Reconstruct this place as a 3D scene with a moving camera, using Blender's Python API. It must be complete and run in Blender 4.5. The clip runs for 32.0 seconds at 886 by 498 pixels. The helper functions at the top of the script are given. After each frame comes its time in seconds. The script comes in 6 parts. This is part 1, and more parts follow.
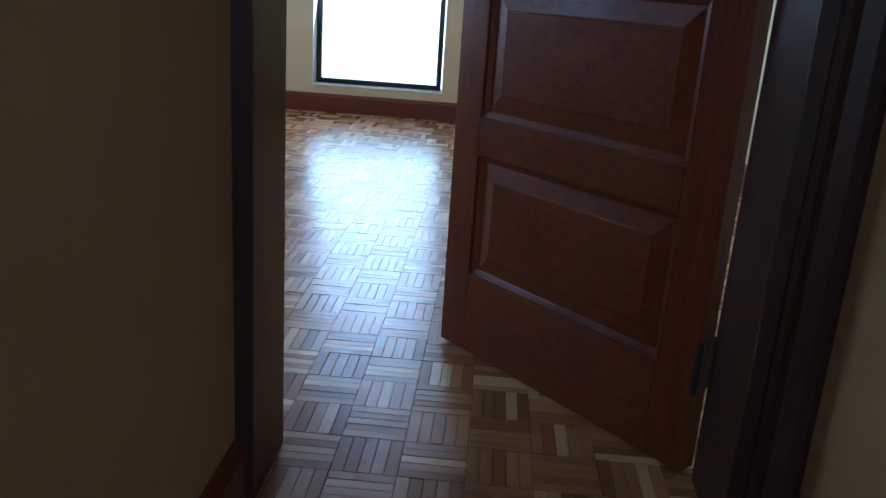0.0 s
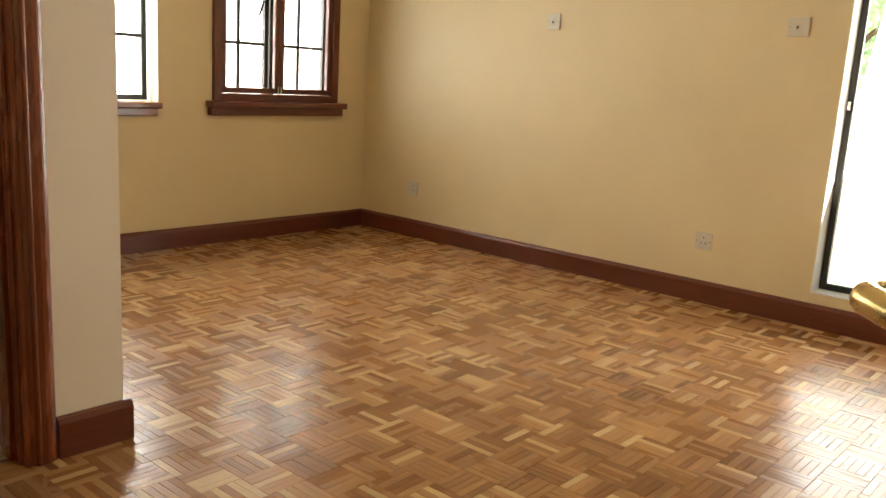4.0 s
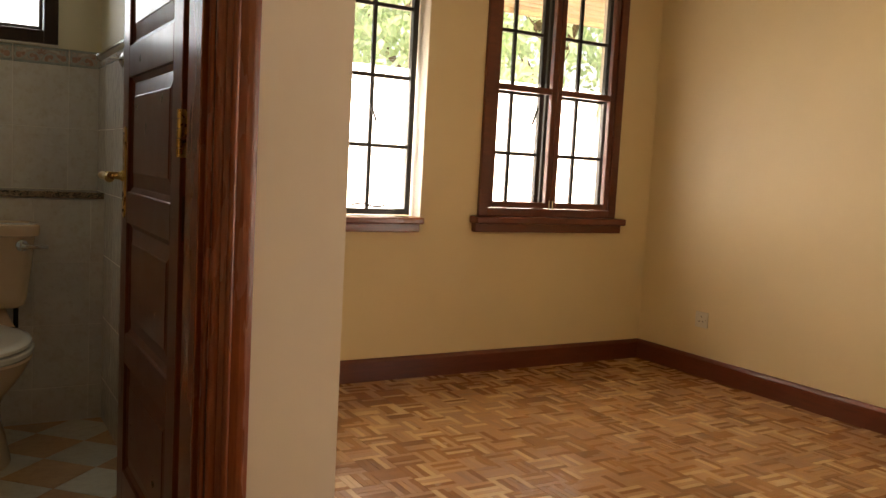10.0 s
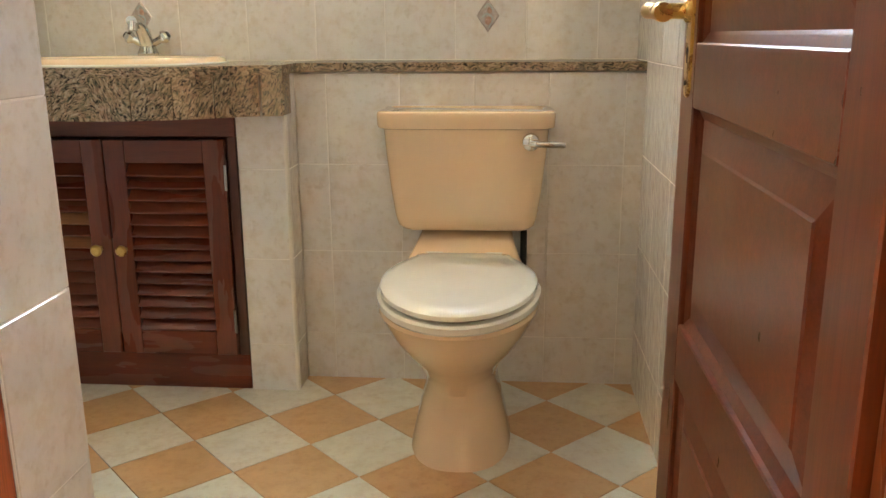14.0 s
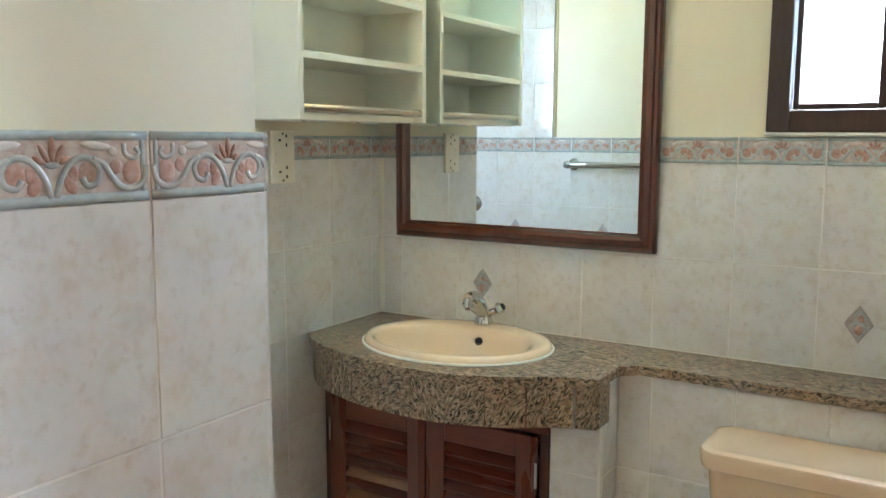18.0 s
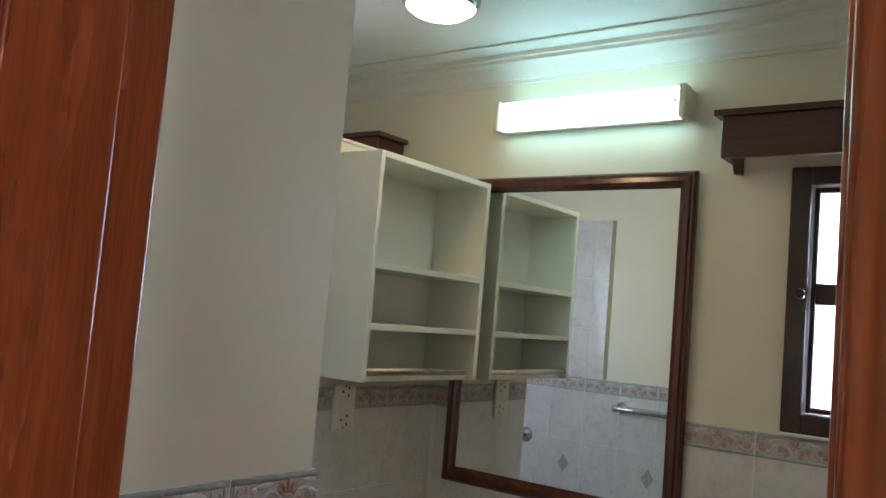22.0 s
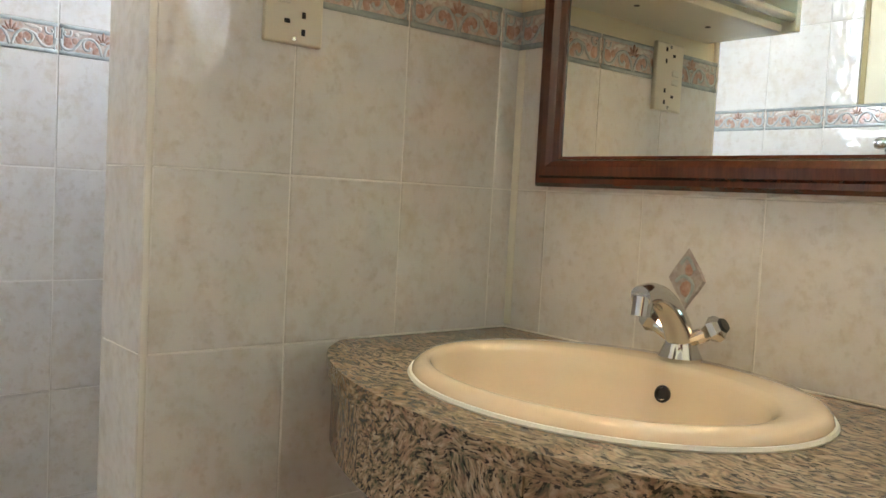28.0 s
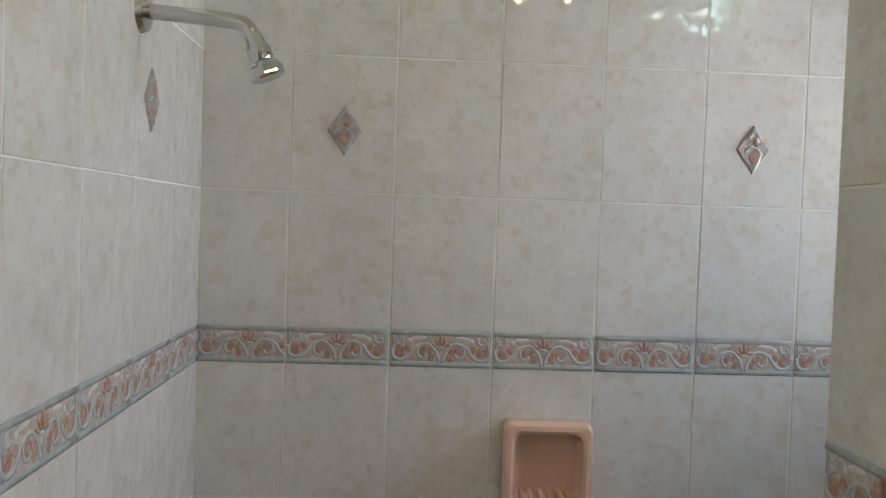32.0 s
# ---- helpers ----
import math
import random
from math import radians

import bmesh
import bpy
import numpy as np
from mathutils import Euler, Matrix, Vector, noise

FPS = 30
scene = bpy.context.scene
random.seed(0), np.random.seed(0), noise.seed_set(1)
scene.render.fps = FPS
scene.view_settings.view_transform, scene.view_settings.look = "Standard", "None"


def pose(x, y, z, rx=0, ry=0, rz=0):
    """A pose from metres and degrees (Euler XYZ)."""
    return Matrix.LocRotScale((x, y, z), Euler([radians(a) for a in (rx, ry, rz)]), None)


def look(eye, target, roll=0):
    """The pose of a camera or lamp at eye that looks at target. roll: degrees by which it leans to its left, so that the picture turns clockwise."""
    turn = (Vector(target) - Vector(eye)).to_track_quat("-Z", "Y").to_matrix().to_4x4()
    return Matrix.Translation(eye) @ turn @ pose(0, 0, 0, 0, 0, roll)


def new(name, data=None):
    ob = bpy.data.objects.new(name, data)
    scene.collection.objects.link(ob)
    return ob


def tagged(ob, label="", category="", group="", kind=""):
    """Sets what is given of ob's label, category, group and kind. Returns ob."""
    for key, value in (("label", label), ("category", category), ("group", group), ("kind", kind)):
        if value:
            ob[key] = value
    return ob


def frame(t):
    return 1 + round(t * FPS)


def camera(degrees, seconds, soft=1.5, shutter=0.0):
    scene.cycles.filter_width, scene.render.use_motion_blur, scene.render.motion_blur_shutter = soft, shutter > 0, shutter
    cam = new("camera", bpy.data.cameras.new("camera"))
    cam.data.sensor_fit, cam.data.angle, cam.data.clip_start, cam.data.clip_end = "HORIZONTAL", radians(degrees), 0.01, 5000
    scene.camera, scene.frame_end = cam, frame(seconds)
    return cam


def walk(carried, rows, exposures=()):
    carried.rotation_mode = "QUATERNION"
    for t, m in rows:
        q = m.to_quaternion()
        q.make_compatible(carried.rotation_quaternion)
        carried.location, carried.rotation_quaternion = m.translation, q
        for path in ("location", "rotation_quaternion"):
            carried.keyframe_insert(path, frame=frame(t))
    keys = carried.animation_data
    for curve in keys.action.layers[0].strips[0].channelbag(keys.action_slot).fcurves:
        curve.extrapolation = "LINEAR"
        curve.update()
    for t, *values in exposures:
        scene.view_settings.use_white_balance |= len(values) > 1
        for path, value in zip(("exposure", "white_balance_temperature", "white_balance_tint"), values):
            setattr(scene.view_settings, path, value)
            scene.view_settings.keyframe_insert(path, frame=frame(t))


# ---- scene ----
cam = camera(55.8, 32.0)
PATH = [
    (0.0, (-0.365, 0.846, 0.828), (1.597, 0.946, 0.207), 3.9),
    (0.5, (-0.178, 0.797, 0.803), (1.748, 1.107, 0.140), 4.2),
    (1.0, (0.008, 0.747, 0.811), (1.879, 1.246, 0.106), 3.9),
    (1.5, (0.207, 0.747, 0.819), (2.019, 1.389, 0.077), 4.2),
    (2.0, (0.389, 0.763, 0.840), (2.134, 1.539, 0.069), 4.1),
    (2.5, (0.545, 0.778, 0.884), (2.236, 1.714, 0.171), 4.2),
    (3.0, (0.693, 0.768, 0.929), (2.323, 1.860, 0.301), 4.0),
    (3.5, (0.826, 0.811, 0.982), (2.407, 2.024, 0.464), 3.8),
    (4.0, (0.897, 0.826, 1.064), (2.425, 2.143, 0.649), 3.4),
    (4.5, (0.936, 0.832, 1.140), (2.411, 2.241, 0.852), 3.3),
    (6.5, (1.078, 0.893, 1.539), (2.384, 2.481, 1.661), 2.2),
    (7.0, (1.100, 0.920, 1.531), (2.395, 2.513, 1.701), 2.2),
    (7.5, (1.131, 0.980, 1.483), (2.415, 2.579, 1.677), 2.2),
    (8.0, (1.174, 1.044, 1.429), (2.456, 2.648, 1.602), 2.0),
    (8.5, (1.200, 1.107, 1.381), (2.476, 2.717, 1.531), 1.8),
    (9.0, (1.222, 1.188, 1.294), (2.499, 2.803, 1.361), 1.9),
    (9.5, (1.265, 1.258, 1.166), (2.496, 2.908, 1.086), 2.7),
    (10.0, (1.307, 1.366, 1.085), (2.354, 3.129, 0.890), 3.1),
    (10.5, (1.382, 1.503, 1.038), (2.245, 3.352, 0.753), 3.2),
    (11.0, (1.445, 1.636, 1.007), (2.111, 3.554, 0.655), 2.2),
    (11.5, (1.512, 1.788, 1.000), (1.971, 3.750, 0.570), 1.4),
    (12.0, (1.564, 1.970, 0.974), (1.786, 3.966, 0.512), 0.2),
    (12.5, (1.560, 2.125, 0.942), (1.622, 4.132, 0.484), -0.3),
    (13.0, (1.542, 2.288, 0.954), (1.483, 4.293, 0.490), -0.4),
    (13.5, (1.516, 2.454, 0.971), (1.407, 4.455, 0.491), -0.5),
    (15.5, (1.419, 2.952, 1.087), (0.942, 4.867, 0.497), 0.2),
    (16.0, (1.438, 3.017, 1.146), (0.820, 4.899, 0.581), 0.1),
    (16.5, (1.481, 3.061, 1.241), (0.699, 4.893, 0.713), -0.4),
    (17.0, (1.511, 3.050, 1.334), (0.603, 4.839, 0.866), -0.5),
    (17.5, (1.548, 2.983, 1.398), (0.552, 4.738, 0.985), -0.3),
    (18.0, (1.581, 2.900, 1.471), (0.516, 4.643, 1.201), 0.2),
    (18.5, (1.614, 2.855, 1.536), (0.509, 4.581, 1.337), 0.4),
    (19.0, (1.624, 2.829, 1.604), (0.485, 4.540, 1.470), 1.3),
    (19.5, (1.645, 2.810, 1.655), (0.500, 4.520, 1.568), 1.8),
    (20.0, (1.685, 2.779, 1.716), (0.528, 4.484, 1.709), 2.4),
    (20.5, (1.737, 2.743, 1.773), (0.555, 4.429, 1.832), 3.2),
    (21.0, (1.775, 2.699, 1.781), (0.571, 4.366, 1.893), 3.9),
    (21.5, (1.786, 2.680, 1.783), (0.567, 4.336, 1.915), 4.5),
    (22.0, (1.781, 2.707, 1.710), (0.548, 4.349, 1.878), 4.8),
    (22.5, (1.749, 2.740, 1.597), (0.514, 4.382, 1.746), 5.2),
    (23.0, (1.722, 2.794, 1.475), (0.484, 4.435, 1.607), 4.7),
    (23.5, (1.673, 2.815, 1.381), (0.434, 4.456, 1.504), 5.1),
    (24.0, (1.629, 2.868, 1.298), (0.386, 4.504, 1.422), 4.9),
    (24.5, (1.582, 2.956, 1.217), (0.332, 4.590, 1.320), 3.9),
    (25.0, (1.504, 3.088, 1.160), (0.252, 4.724, 1.189), 2.8),
    (25.5, (1.413, 3.241, 1.101), (0.168, 4.882, 1.104), 2.5),
    (27.5, (1.192, 3.938, 1.153), (-0.091, 5.546, 1.022), 3.0),
    (28.0, (1.105, 3.994, 1.145), (-0.469, 5.317, 1.021), 3.0),
    (28.5, (1.065, 4.009, 1.191), (-0.764, 4.942, 1.019), 3.0),
    (29.0, (1.035, 4.030, 1.259), (-0.930, 4.602, 1.028), 2.8),
    (29.5, (1.031, 3.996, 1.358), (-0.980, 4.351, 1.084), 2.9),
    (30.0, (1.001, 3.947, 1.449), (-1.018, 4.199, 1.132), 2.4),
    (30.5, (0.950, 3.905, 1.529), (-1.067, 4.124, 1.170), 1.8),
    (31.0, (0.874, 3.906, 1.574), (-1.151, 4.104, 1.247), 1.2),
    (31.5, (0.789, 3.943, 1.619), (-1.254, 4.117, 1.414), 1.6),
    (32.0, (0.675, 3.970, 1.676), (-1.381, 4.072, 1.608), 2.0),
]
EXPOSURE = [(0, 1.58, 4500, 2), (1, 2.02, 5300, 3), (2, 2.54, 5800, 4), (3, 2.42, 6200, 4), (4, 2.08, 8100, 11), (7, 1.48, 11900, 25), (9, 1.44, 11400, 26), (10, 1.6, 9700, 24), (11, 2.32, 8700, 21), (12, 3.02, 7900, 17), (13, 3.95, 8700, 26), (16, 4.32, 6550, 11), (17, 4.25, 6450, 11), (19, 3.29, 6800, 16), (20.5, 2.52, 6900, 20), (22, 2.52, 6800, 23), (23.5, 3.09, 6400, 27), (25, 3.6, 6500, 27), (28, 3.9, 7900, 23), (29, 3.79, 7300, 22), (30, 3.47, 7200, 23), (31, 3.19, 7300, 23), (32, 2.71, 7850, 22)]
walk(cam, [(t, look(eye, target, roll)) for t, eye, target, roll in PATH], EXPOSURE)

# ---- light ----
world = bpy.data.worlds.new("world")
scene.world = world
world.use_nodes = True
sky = world.node_tree.nodes.new("ShaderNodeTexSky")
sky.sky_type, sky.sun_disc = "NISHITA", False
sky.sun_elevation, sky.sun_rotation = radians(60), radians(215)
world.node_tree.links.new(sky.outputs[0], world.node_tree.nodes["Background"].inputs[0])
world.node_tree.nodes["Background"].inputs[1].default_value = 0.15
sun = new("sun", bpy.data.lights.new("sun", "SUN"))
sun.data.energy, sun.data.angle, sun.data.color = 3.7, radians(0.6), (1.0, 0.95, 0.86)
sun.matrix_basis = look((0, 0, 0), (0.29, 0.41, -0.866))


def window_light(name, place, aim, w, h, power, col):
    """Area lamp in place of daylight that enters by an opening."""
    d = bpy.data.lights.new(name, "AREA")
    d.shape, d.size, d.size_y, d.energy, d.color = "RECTANGLE", w, h, power, col
    ob = new(name, d)
    ob.matrix_basis = look(place, aim)
    return ob


# ---- mesh helpers ----
def part(name, bm, material, parent=None, label="", smooth=False):
    me = bpy.data.meshes.new(name)
    bm.normal_update()
    if smooth:
        for f in bm.faces:
            f.smooth = True
    bm.to_mesh(me)
    bm.free()
    for m in (material if isinstance(material, (list, tuple)) else [material]):
        me.materials.append(m)
    ob = new(name, me)
    if parent is not None:
        ob.parent = parent
    if label:
        ob["label"] = label
    if smooth:
        me.set_sharp_from_angle(angle=radians(38))
    return ob


def empty(name, at=(0, 0, 0), rz=0.0):
    ob = new(name)
    ob.empty_display_size = 0.1
    ob.matrix_basis = pose(*at, 0, 0, rz)
    return ob


def add_box(bm, x0, x1, y0, y1, z0, z1):
    v = [bm.verts.new(p) for p in ((x0, y0, z0), (x1, y0, z0), (x1, y1, z0), (x0, y1, z0),
                                   (x0, y0, z1), (x1, y0, z1), (x1, y1, z1), (x0, y1, z1))]
    return [bm.faces.new([v[i] for i in q]) for q in
            ((3, 2, 1, 0), (4, 5, 6, 7), (0, 1, 5, 4), (1, 2, 6, 5), (2, 3, 7, 6), (3, 0, 4, 7))]


def rbox(x0, x1, y0, y1, z0, z1, r=0.003, seg=2):
    bm = bmesh.new()
    add_box(bm, x0, x1, y0, y1, z0, z1)
    if r > 0:
        bmesh.ops.bevel(bm, geom=bm.edges[:], offset=r, segments=seg, profile=0.5, affect="EDGES")
    return bm


def move(bm, m):
    bmesh.ops.transform(bm, matrix=m, verts=bm.verts[:])
    return bm


def join(*bms):
    out = bmesh.new()
    for b in bms:
        me = bpy.data.meshes.new("tmp")
        b.to_mesh(me)
        b.free()
        out.from_mesh(me)
        bpy.data.meshes.remove(me)
    return out


def lathe(profile, n=32, sx=1.0, sy=1.0, close=True):
    """Turns (r, z) round the z axis."""
    bm = bmesh.new()
    rings = []
    for r, z in profile:
        if r < 1e-6:
            rings.append([bm.verts.new((0, 0, z))])
        else:
            rings.append([bm.verts.new((sx * r * math.cos(2 * math.pi * i / n), sy * r * math.sin(2 * math.pi * i / n), z)) for i in range(n)])
    for a, b in zip(rings, rings[1:]):
        for i in range(n):
            j = (i + 1) % n
            q = [a[i % len(a)], a[j % len(a)], b[j % len(b)], b[i % len(b)]]
            q = list(dict.fromkeys(q))
            if len(q) > 2:
                bm.faces.new(q)
    bmesh.ops.recalc_face_normals(bm, faces=bm.faces[:])
    return bm


def tube(points, r, n=12, caps=True):
    """A round bar along a polyline; r may be a list."""
    bm = bmesh.new()
    pts = [Vector(p) for p in points]
    rs = r if isinstance(r, (list, tuple)) else [r] * len(pts)
    rings, up = [], None
    for i, p in enumerate(pts):
        d = (pts[min(i + 1, len(pts) - 1)] - pts[max(i - 1, 0)]).normalized()
        if up is None:
            up = Vector((0, 0, 1)) if abs(d.z) < 0.9 else Vector((1, 0, 0))
        s = d.cross(up).normalized()
        up = s.cross(d).normalized()
        rings.append([bm.verts.new(p + rs[i] * (math.cos(2 * math.pi * k / n) * s + math.sin(2 * math.pi * k / n) * up)) for k in range(n)])
    for a, b in zip(rings, rings[1:]):
        for k in range(n):
            bm.faces.new((a[k], a[(k + 1) % n], b[(k + 1) % n], b[k]))
    if caps:
        bm.faces.new(rings[0][::-1])
        bm.faces.new(rings[-1])
    bmesh.ops.recalc_face_normals(bm, faces=bm.faces[:])
    return bm


def arc(points, steps=6):
    """A smooth polyline through the points."""
    pts = [Vector(p) for p in points]
    out = []
    for i in range(len(pts) - 1):
        p0, p1, p2, p3 = pts[max(i - 1, 0)], pts[i], pts[i + 1], pts[min(i + 2, len(pts) - 1)]
        for k in range(steps):
            t = k / steps
            out.append(0.5 * ((2 * p1) + (p2 - p0) * t + (2 * p0 - 5 * p1 + 4 * p2 - p3) * t * t + (3 * p1 - p0 - 3 * p2 + p3) * t ** 3))
    return out + [pts[-1]]


def prism(outline, z0, z1):
    """A flat outline of (x, y), drawn up from z0 to z1."""
    bm = bmesh.new()
    a = [bm.verts.new((x, y, z0)) for x, y in outline]
    b = [bm.verts.new((x, y, z1)) for x, y in outline]
    n = len(a)
    bm.faces.new(a[::-1])
    bm.faces.new(b)
    for i in range(n):
        bm.faces.new((a[i], a[(i + 1) % n], b[(i + 1) % n], b[i]))
    bmesh.ops.recalc_face_normals(bm, faces=bm.faces[:])
    return bm


def run(profile, a, b, out):
    """A moulding: profile of (out, up) swept from a to b, standing out towards the direction out. Ends are square."""
    a, b, out = Vector(a), Vector(b), Vector(out).normalized()
    bm = bmesh.new()
    up = Vector((0, 0, 1))
    r0 = [bm.verts.new(a + out * o + up * u) for o, u in profile]
    r1 = [bm.verts.new(b + out * o + up * u) for o, u in profile]
    n = len(profile)
    for i in range(n):
        bm.faces.new((r0[i], r0[(i + 1) % n], r1[(i + 1) % n], r1[i]))
    bm.faces.new(r0[::-1])
    bm.faces.new(r1)
    bmesh.ops.recalc_face_normals(bm, faces=bm.faces[:])
    return bm


def wall_mesh(axis, p0, p1, u0, u1, z0, z1, holes=()):
    """A wall between the planes p0 and p1 of the axis ('x' or 'y'), from u0 to u1 along the other, with holes (u0, u1, z0, z1)."""
    us = sorted({u0, u1, *[c for h in holes for c in h[:2]]})
    zs = sorted({z0, z1, *[c for h in holes for c in h[2:]]})
    us = [u for u in us if u0 <= u <= u1]
    zs = [z for z in zs if z0 <= z <= z1]

    def solid(i, k):
        if not (0 <= i < len(us) - 1 and 0 <= k < len(zs) - 1):
            return False
        cu, cz = (us[i] + us[i + 1]) / 2, (zs[k] + zs[k + 1]) / 2
        return not any(h[0] < cu < h[1] and h[2] < cz < h[3] for h in holes)

    bm, seen = bmesh.new(), {}

    def v(p, u, z):
        key = (p, u, z)
        if key not in seen:
            seen[key] = bm.verts.new((p, u, z) if axis == "x" else (u, p, z))
        return seen[key]

    for i in range(len(us) - 1):
        for k in range(len(zs) - 1):
            if not solid(i, k):
                continue
            a, b, c, d = us[i], us[i + 1], zs[k], zs[k + 1]
            for p in (p0, p1):
                bm.faces.new((v(p, a, c), v(p, b, c), v(p, b, d), v(p, a, d)))
            for flag, (s, t) in ((solid(i - 1, k), ((a, c), (a, d))), (solid(i + 1, k), ((b, c), (b, d))),
                                 (solid(i, k - 1), ((a, c), (b, c))), (solid(i, k + 1), ((a, d), (b, d)))):
                if not flag:
                    bm.faces.new((v(p0, *s), v(p0, *t), v(p1, *t), v(p1, *s)))
    bmesh.ops.recalc_face_normals(bm, faces=bm.faces[:])
    return bm


def structure(ob, label="", category=""):
    return tagged(ob, label, category, kind="structure")


# ---- materials ----
PX0, PY0 = 0.91, 1.205         # a corner of the parquet blocks


def nodes_of(name):
    m = bpy.data.materials.new(name)
    m.use_nodes = True
    nt = m.node_tree
    return m, nt, nt.nodes["Principled BSDF"]


def noise_node(nt, coord, scale, detail=4.0, rough=0.55, stretch=(1, 1, 1), turn=(0, 0, 0)):
    mp = nt.nodes.new("ShaderNodeMapping")
    mp.inputs["Scale"].default_value = stretch
    mp.inputs["Rotation"].default_value = turn
    nt.links.new(coord, mp.inputs["Vector"])
    n = nt.nodes.new("ShaderNodeTexNoise")
    n.inputs["Scale"].default_value, n.inputs["Detail"].default_value, n.inputs["Roughness"].default_value = scale, detail, rough
    nt.links.new(mp.outputs["Vector"], n.inputs["Vector"])
    return n.outputs["Fac"]


def ramp(nt, fac, stops):
    r = nt.nodes.new("ShaderNodeValToRGB")
    e = r.color_ramp.elements
    while len(e) < len(stops):
        e.new(0.5)
    for el, (p, c) in zip(e, stops):
        el.position, el.color = p, (*c, 1)
    nt.links.new(fac, r.inputs["Fac"])
    return r.outputs["Color"]


def mix(nt, fac, a, b, kind="MIX"):
    m = nt.nodes.new("ShaderNodeMix")
    m.data_type, m.blend_type = "RGBA", kind
    for s, val in (("Factor_Float", fac), ("A_Color", a), ("B_Color", b)):
        sock = next(i for i in m.inputs if i.identifier == s)
        if isinstance(val, (int, float)):
            sock.default_value = val
        elif isinstance(val, tuple):
            sock.default_value = (*val, 1)
        else:
            nt.links.new(val, sock)
    return next(o for o in m.outputs if o.identifier == "Result_Color")


def maths(nt, op, a, b=0.0, c=0.0):
    m = nt.nodes.new("ShaderNodeMath")
    m.operation = op
    for i, val in enumerate((a, b, c)):
        if isinstance(val, (int, float)):
            m.inputs[i].default_value = val
        else:
            nt.links.new(val, m.inputs[i])
    return m.outputs[0]


def bump(nt, bsdf, height, strength, distance=0.01):
    b = nt.nodes.new("ShaderNodeBump")
    b.inputs["Strength"].default_value, b.inputs["Distance"].default_value = strength, distance
    nt.links.new(height, b.inputs["Height"])
    nt.links.new(b.outputs["Normal"], bsdf.inputs["Normal"])


def where(nt):
    return nt.nodes.new("ShaderNodeNewGeometry").outputs["Position"]


def local(nt):
    return nt.nodes.new("ShaderNodeTexCoord").outputs["Object"]


def scaled(c, k):
    return tuple(min(1.0, x * k) for x in c)


def paint(name, col, rough=0.55, var=0.05, grain=0.05, coat=0.0):
    """Rolled wall paint: faint patches, fine orange-peel relief."""
    m, nt, b = nodes_of(name)
    pos = where(nt)
    big = noise_node(nt, pos, 1.6, 3)
    fine = noise_node(nt, pos, 260, 2)
    nt.links.new(ramp(nt, big, [(0.3, scaled(col, 1 - var)), (0.7, scaled(col, 1 + var * 0.5))]), b.inputs["Base Color"])
    b.inputs["Roughness"].default_value = rough
    b.inputs["Coat Weight"].default_value = coat
    bump(nt, b, fine, grain, 0.002)
    return m


def wood(name, dark, light, axis="z", rough=0.22, coat=0.35, streak=1.0, shine=0.5):
    """Varnished hardwood with the grain along the axis: slow figure, fine straight grain, short pores."""
    m, nt, b = nodes_of(name)
    pos = where(nt)
    k = {"x": (0.05, 1, 1), "y": (1, 0.05, 1), "z": (1, 1, 0.05)}[axis]
    slow = {"x": (0.16, 1, 1), "y": (1, 0.16, 1), "z": (1, 1, 0.16)}[axis]
    figure = noise_node(nt, pos, 11, 4, 0.5, slow)
    g = noise_node(nt, pos, 70 * streak, 5, 0.6, k)
    pores = noise_node(nt, pos, 340, 2, 0.5, k)
    mid = tuple((x + y) / 2 for x, y in zip(dark, light))
    c = ramp(nt, figure, [(0.25, tuple(0.35 * x + 0.65 * y for x, y in zip(dark, mid))), (0.52, mid), (0.78, tuple(0.35 * x + 0.65 * y for x, y in zip(mid, light)))])
    c = mix(nt, 0.38, c, ramp(nt, g, [(0.30, scaled(dark, 0.9)), (0.70, light)]))
    c = mix(nt, 0.35, c, ramp(nt, pores, [(0.34, (0.45, 0.40, 0.38)), (0.54, (1, 1, 1))]), "MULTIPLY")
    nt.links.new(c, b.inputs["Base Color"])
    nt.links.new(maths(nt, "MULTIPLY_ADD", figure, rough * 0.5, rough * 0.75), b.inputs["Roughness"])
    b.inputs["Specular IOR Level"].default_value = shine
    b.inputs["Coat Weight"].default_value, b.inputs["Coat Roughness"].default_value = coat, 0.10
    bump(nt, b, maths(nt, "MULTIPLY_ADD", pores, 0.4, maths(nt, "MULTIPLY", noise_node(nt, pos, 14, 2, 0.5, slow), 1.5)), 0.10, 0.002)
    return m


def metal(name, col, rough=0.12, var=0.08):
    m, nt, b = nodes_of(name)
    pos = where(nt)
    n = noise_node(nt, pos, 40, 4)
    b.inputs["Base Color"].default_value = (*col, 1)
    b.inputs["Metallic"].default_value = 1
    nt.links.new(ramp(nt, n, [(0.3, (rough,) * 3), (0.75, (rough + var,) * 3)]), b.inputs["Roughness"])
    return m


def plain(name, col, rough=0.4, coat=0.0, var=0.04, scale=8.0):
    m, nt, b = nodes_of(name)
    n = noise_node(nt, where(nt), scale, 4)
    nt.links.new(ramp(nt, n, [(0.3, scaled(col, 1 - var)), (0.7, scaled(col, 1 + var))]), b.inputs["Base Color"])
    b.inputs["Roughness"].default_value = rough
    b.inputs["Coat Weight"].default_value, b.inputs["Coat Roughness"].default_value = coat, 0.05
    return m


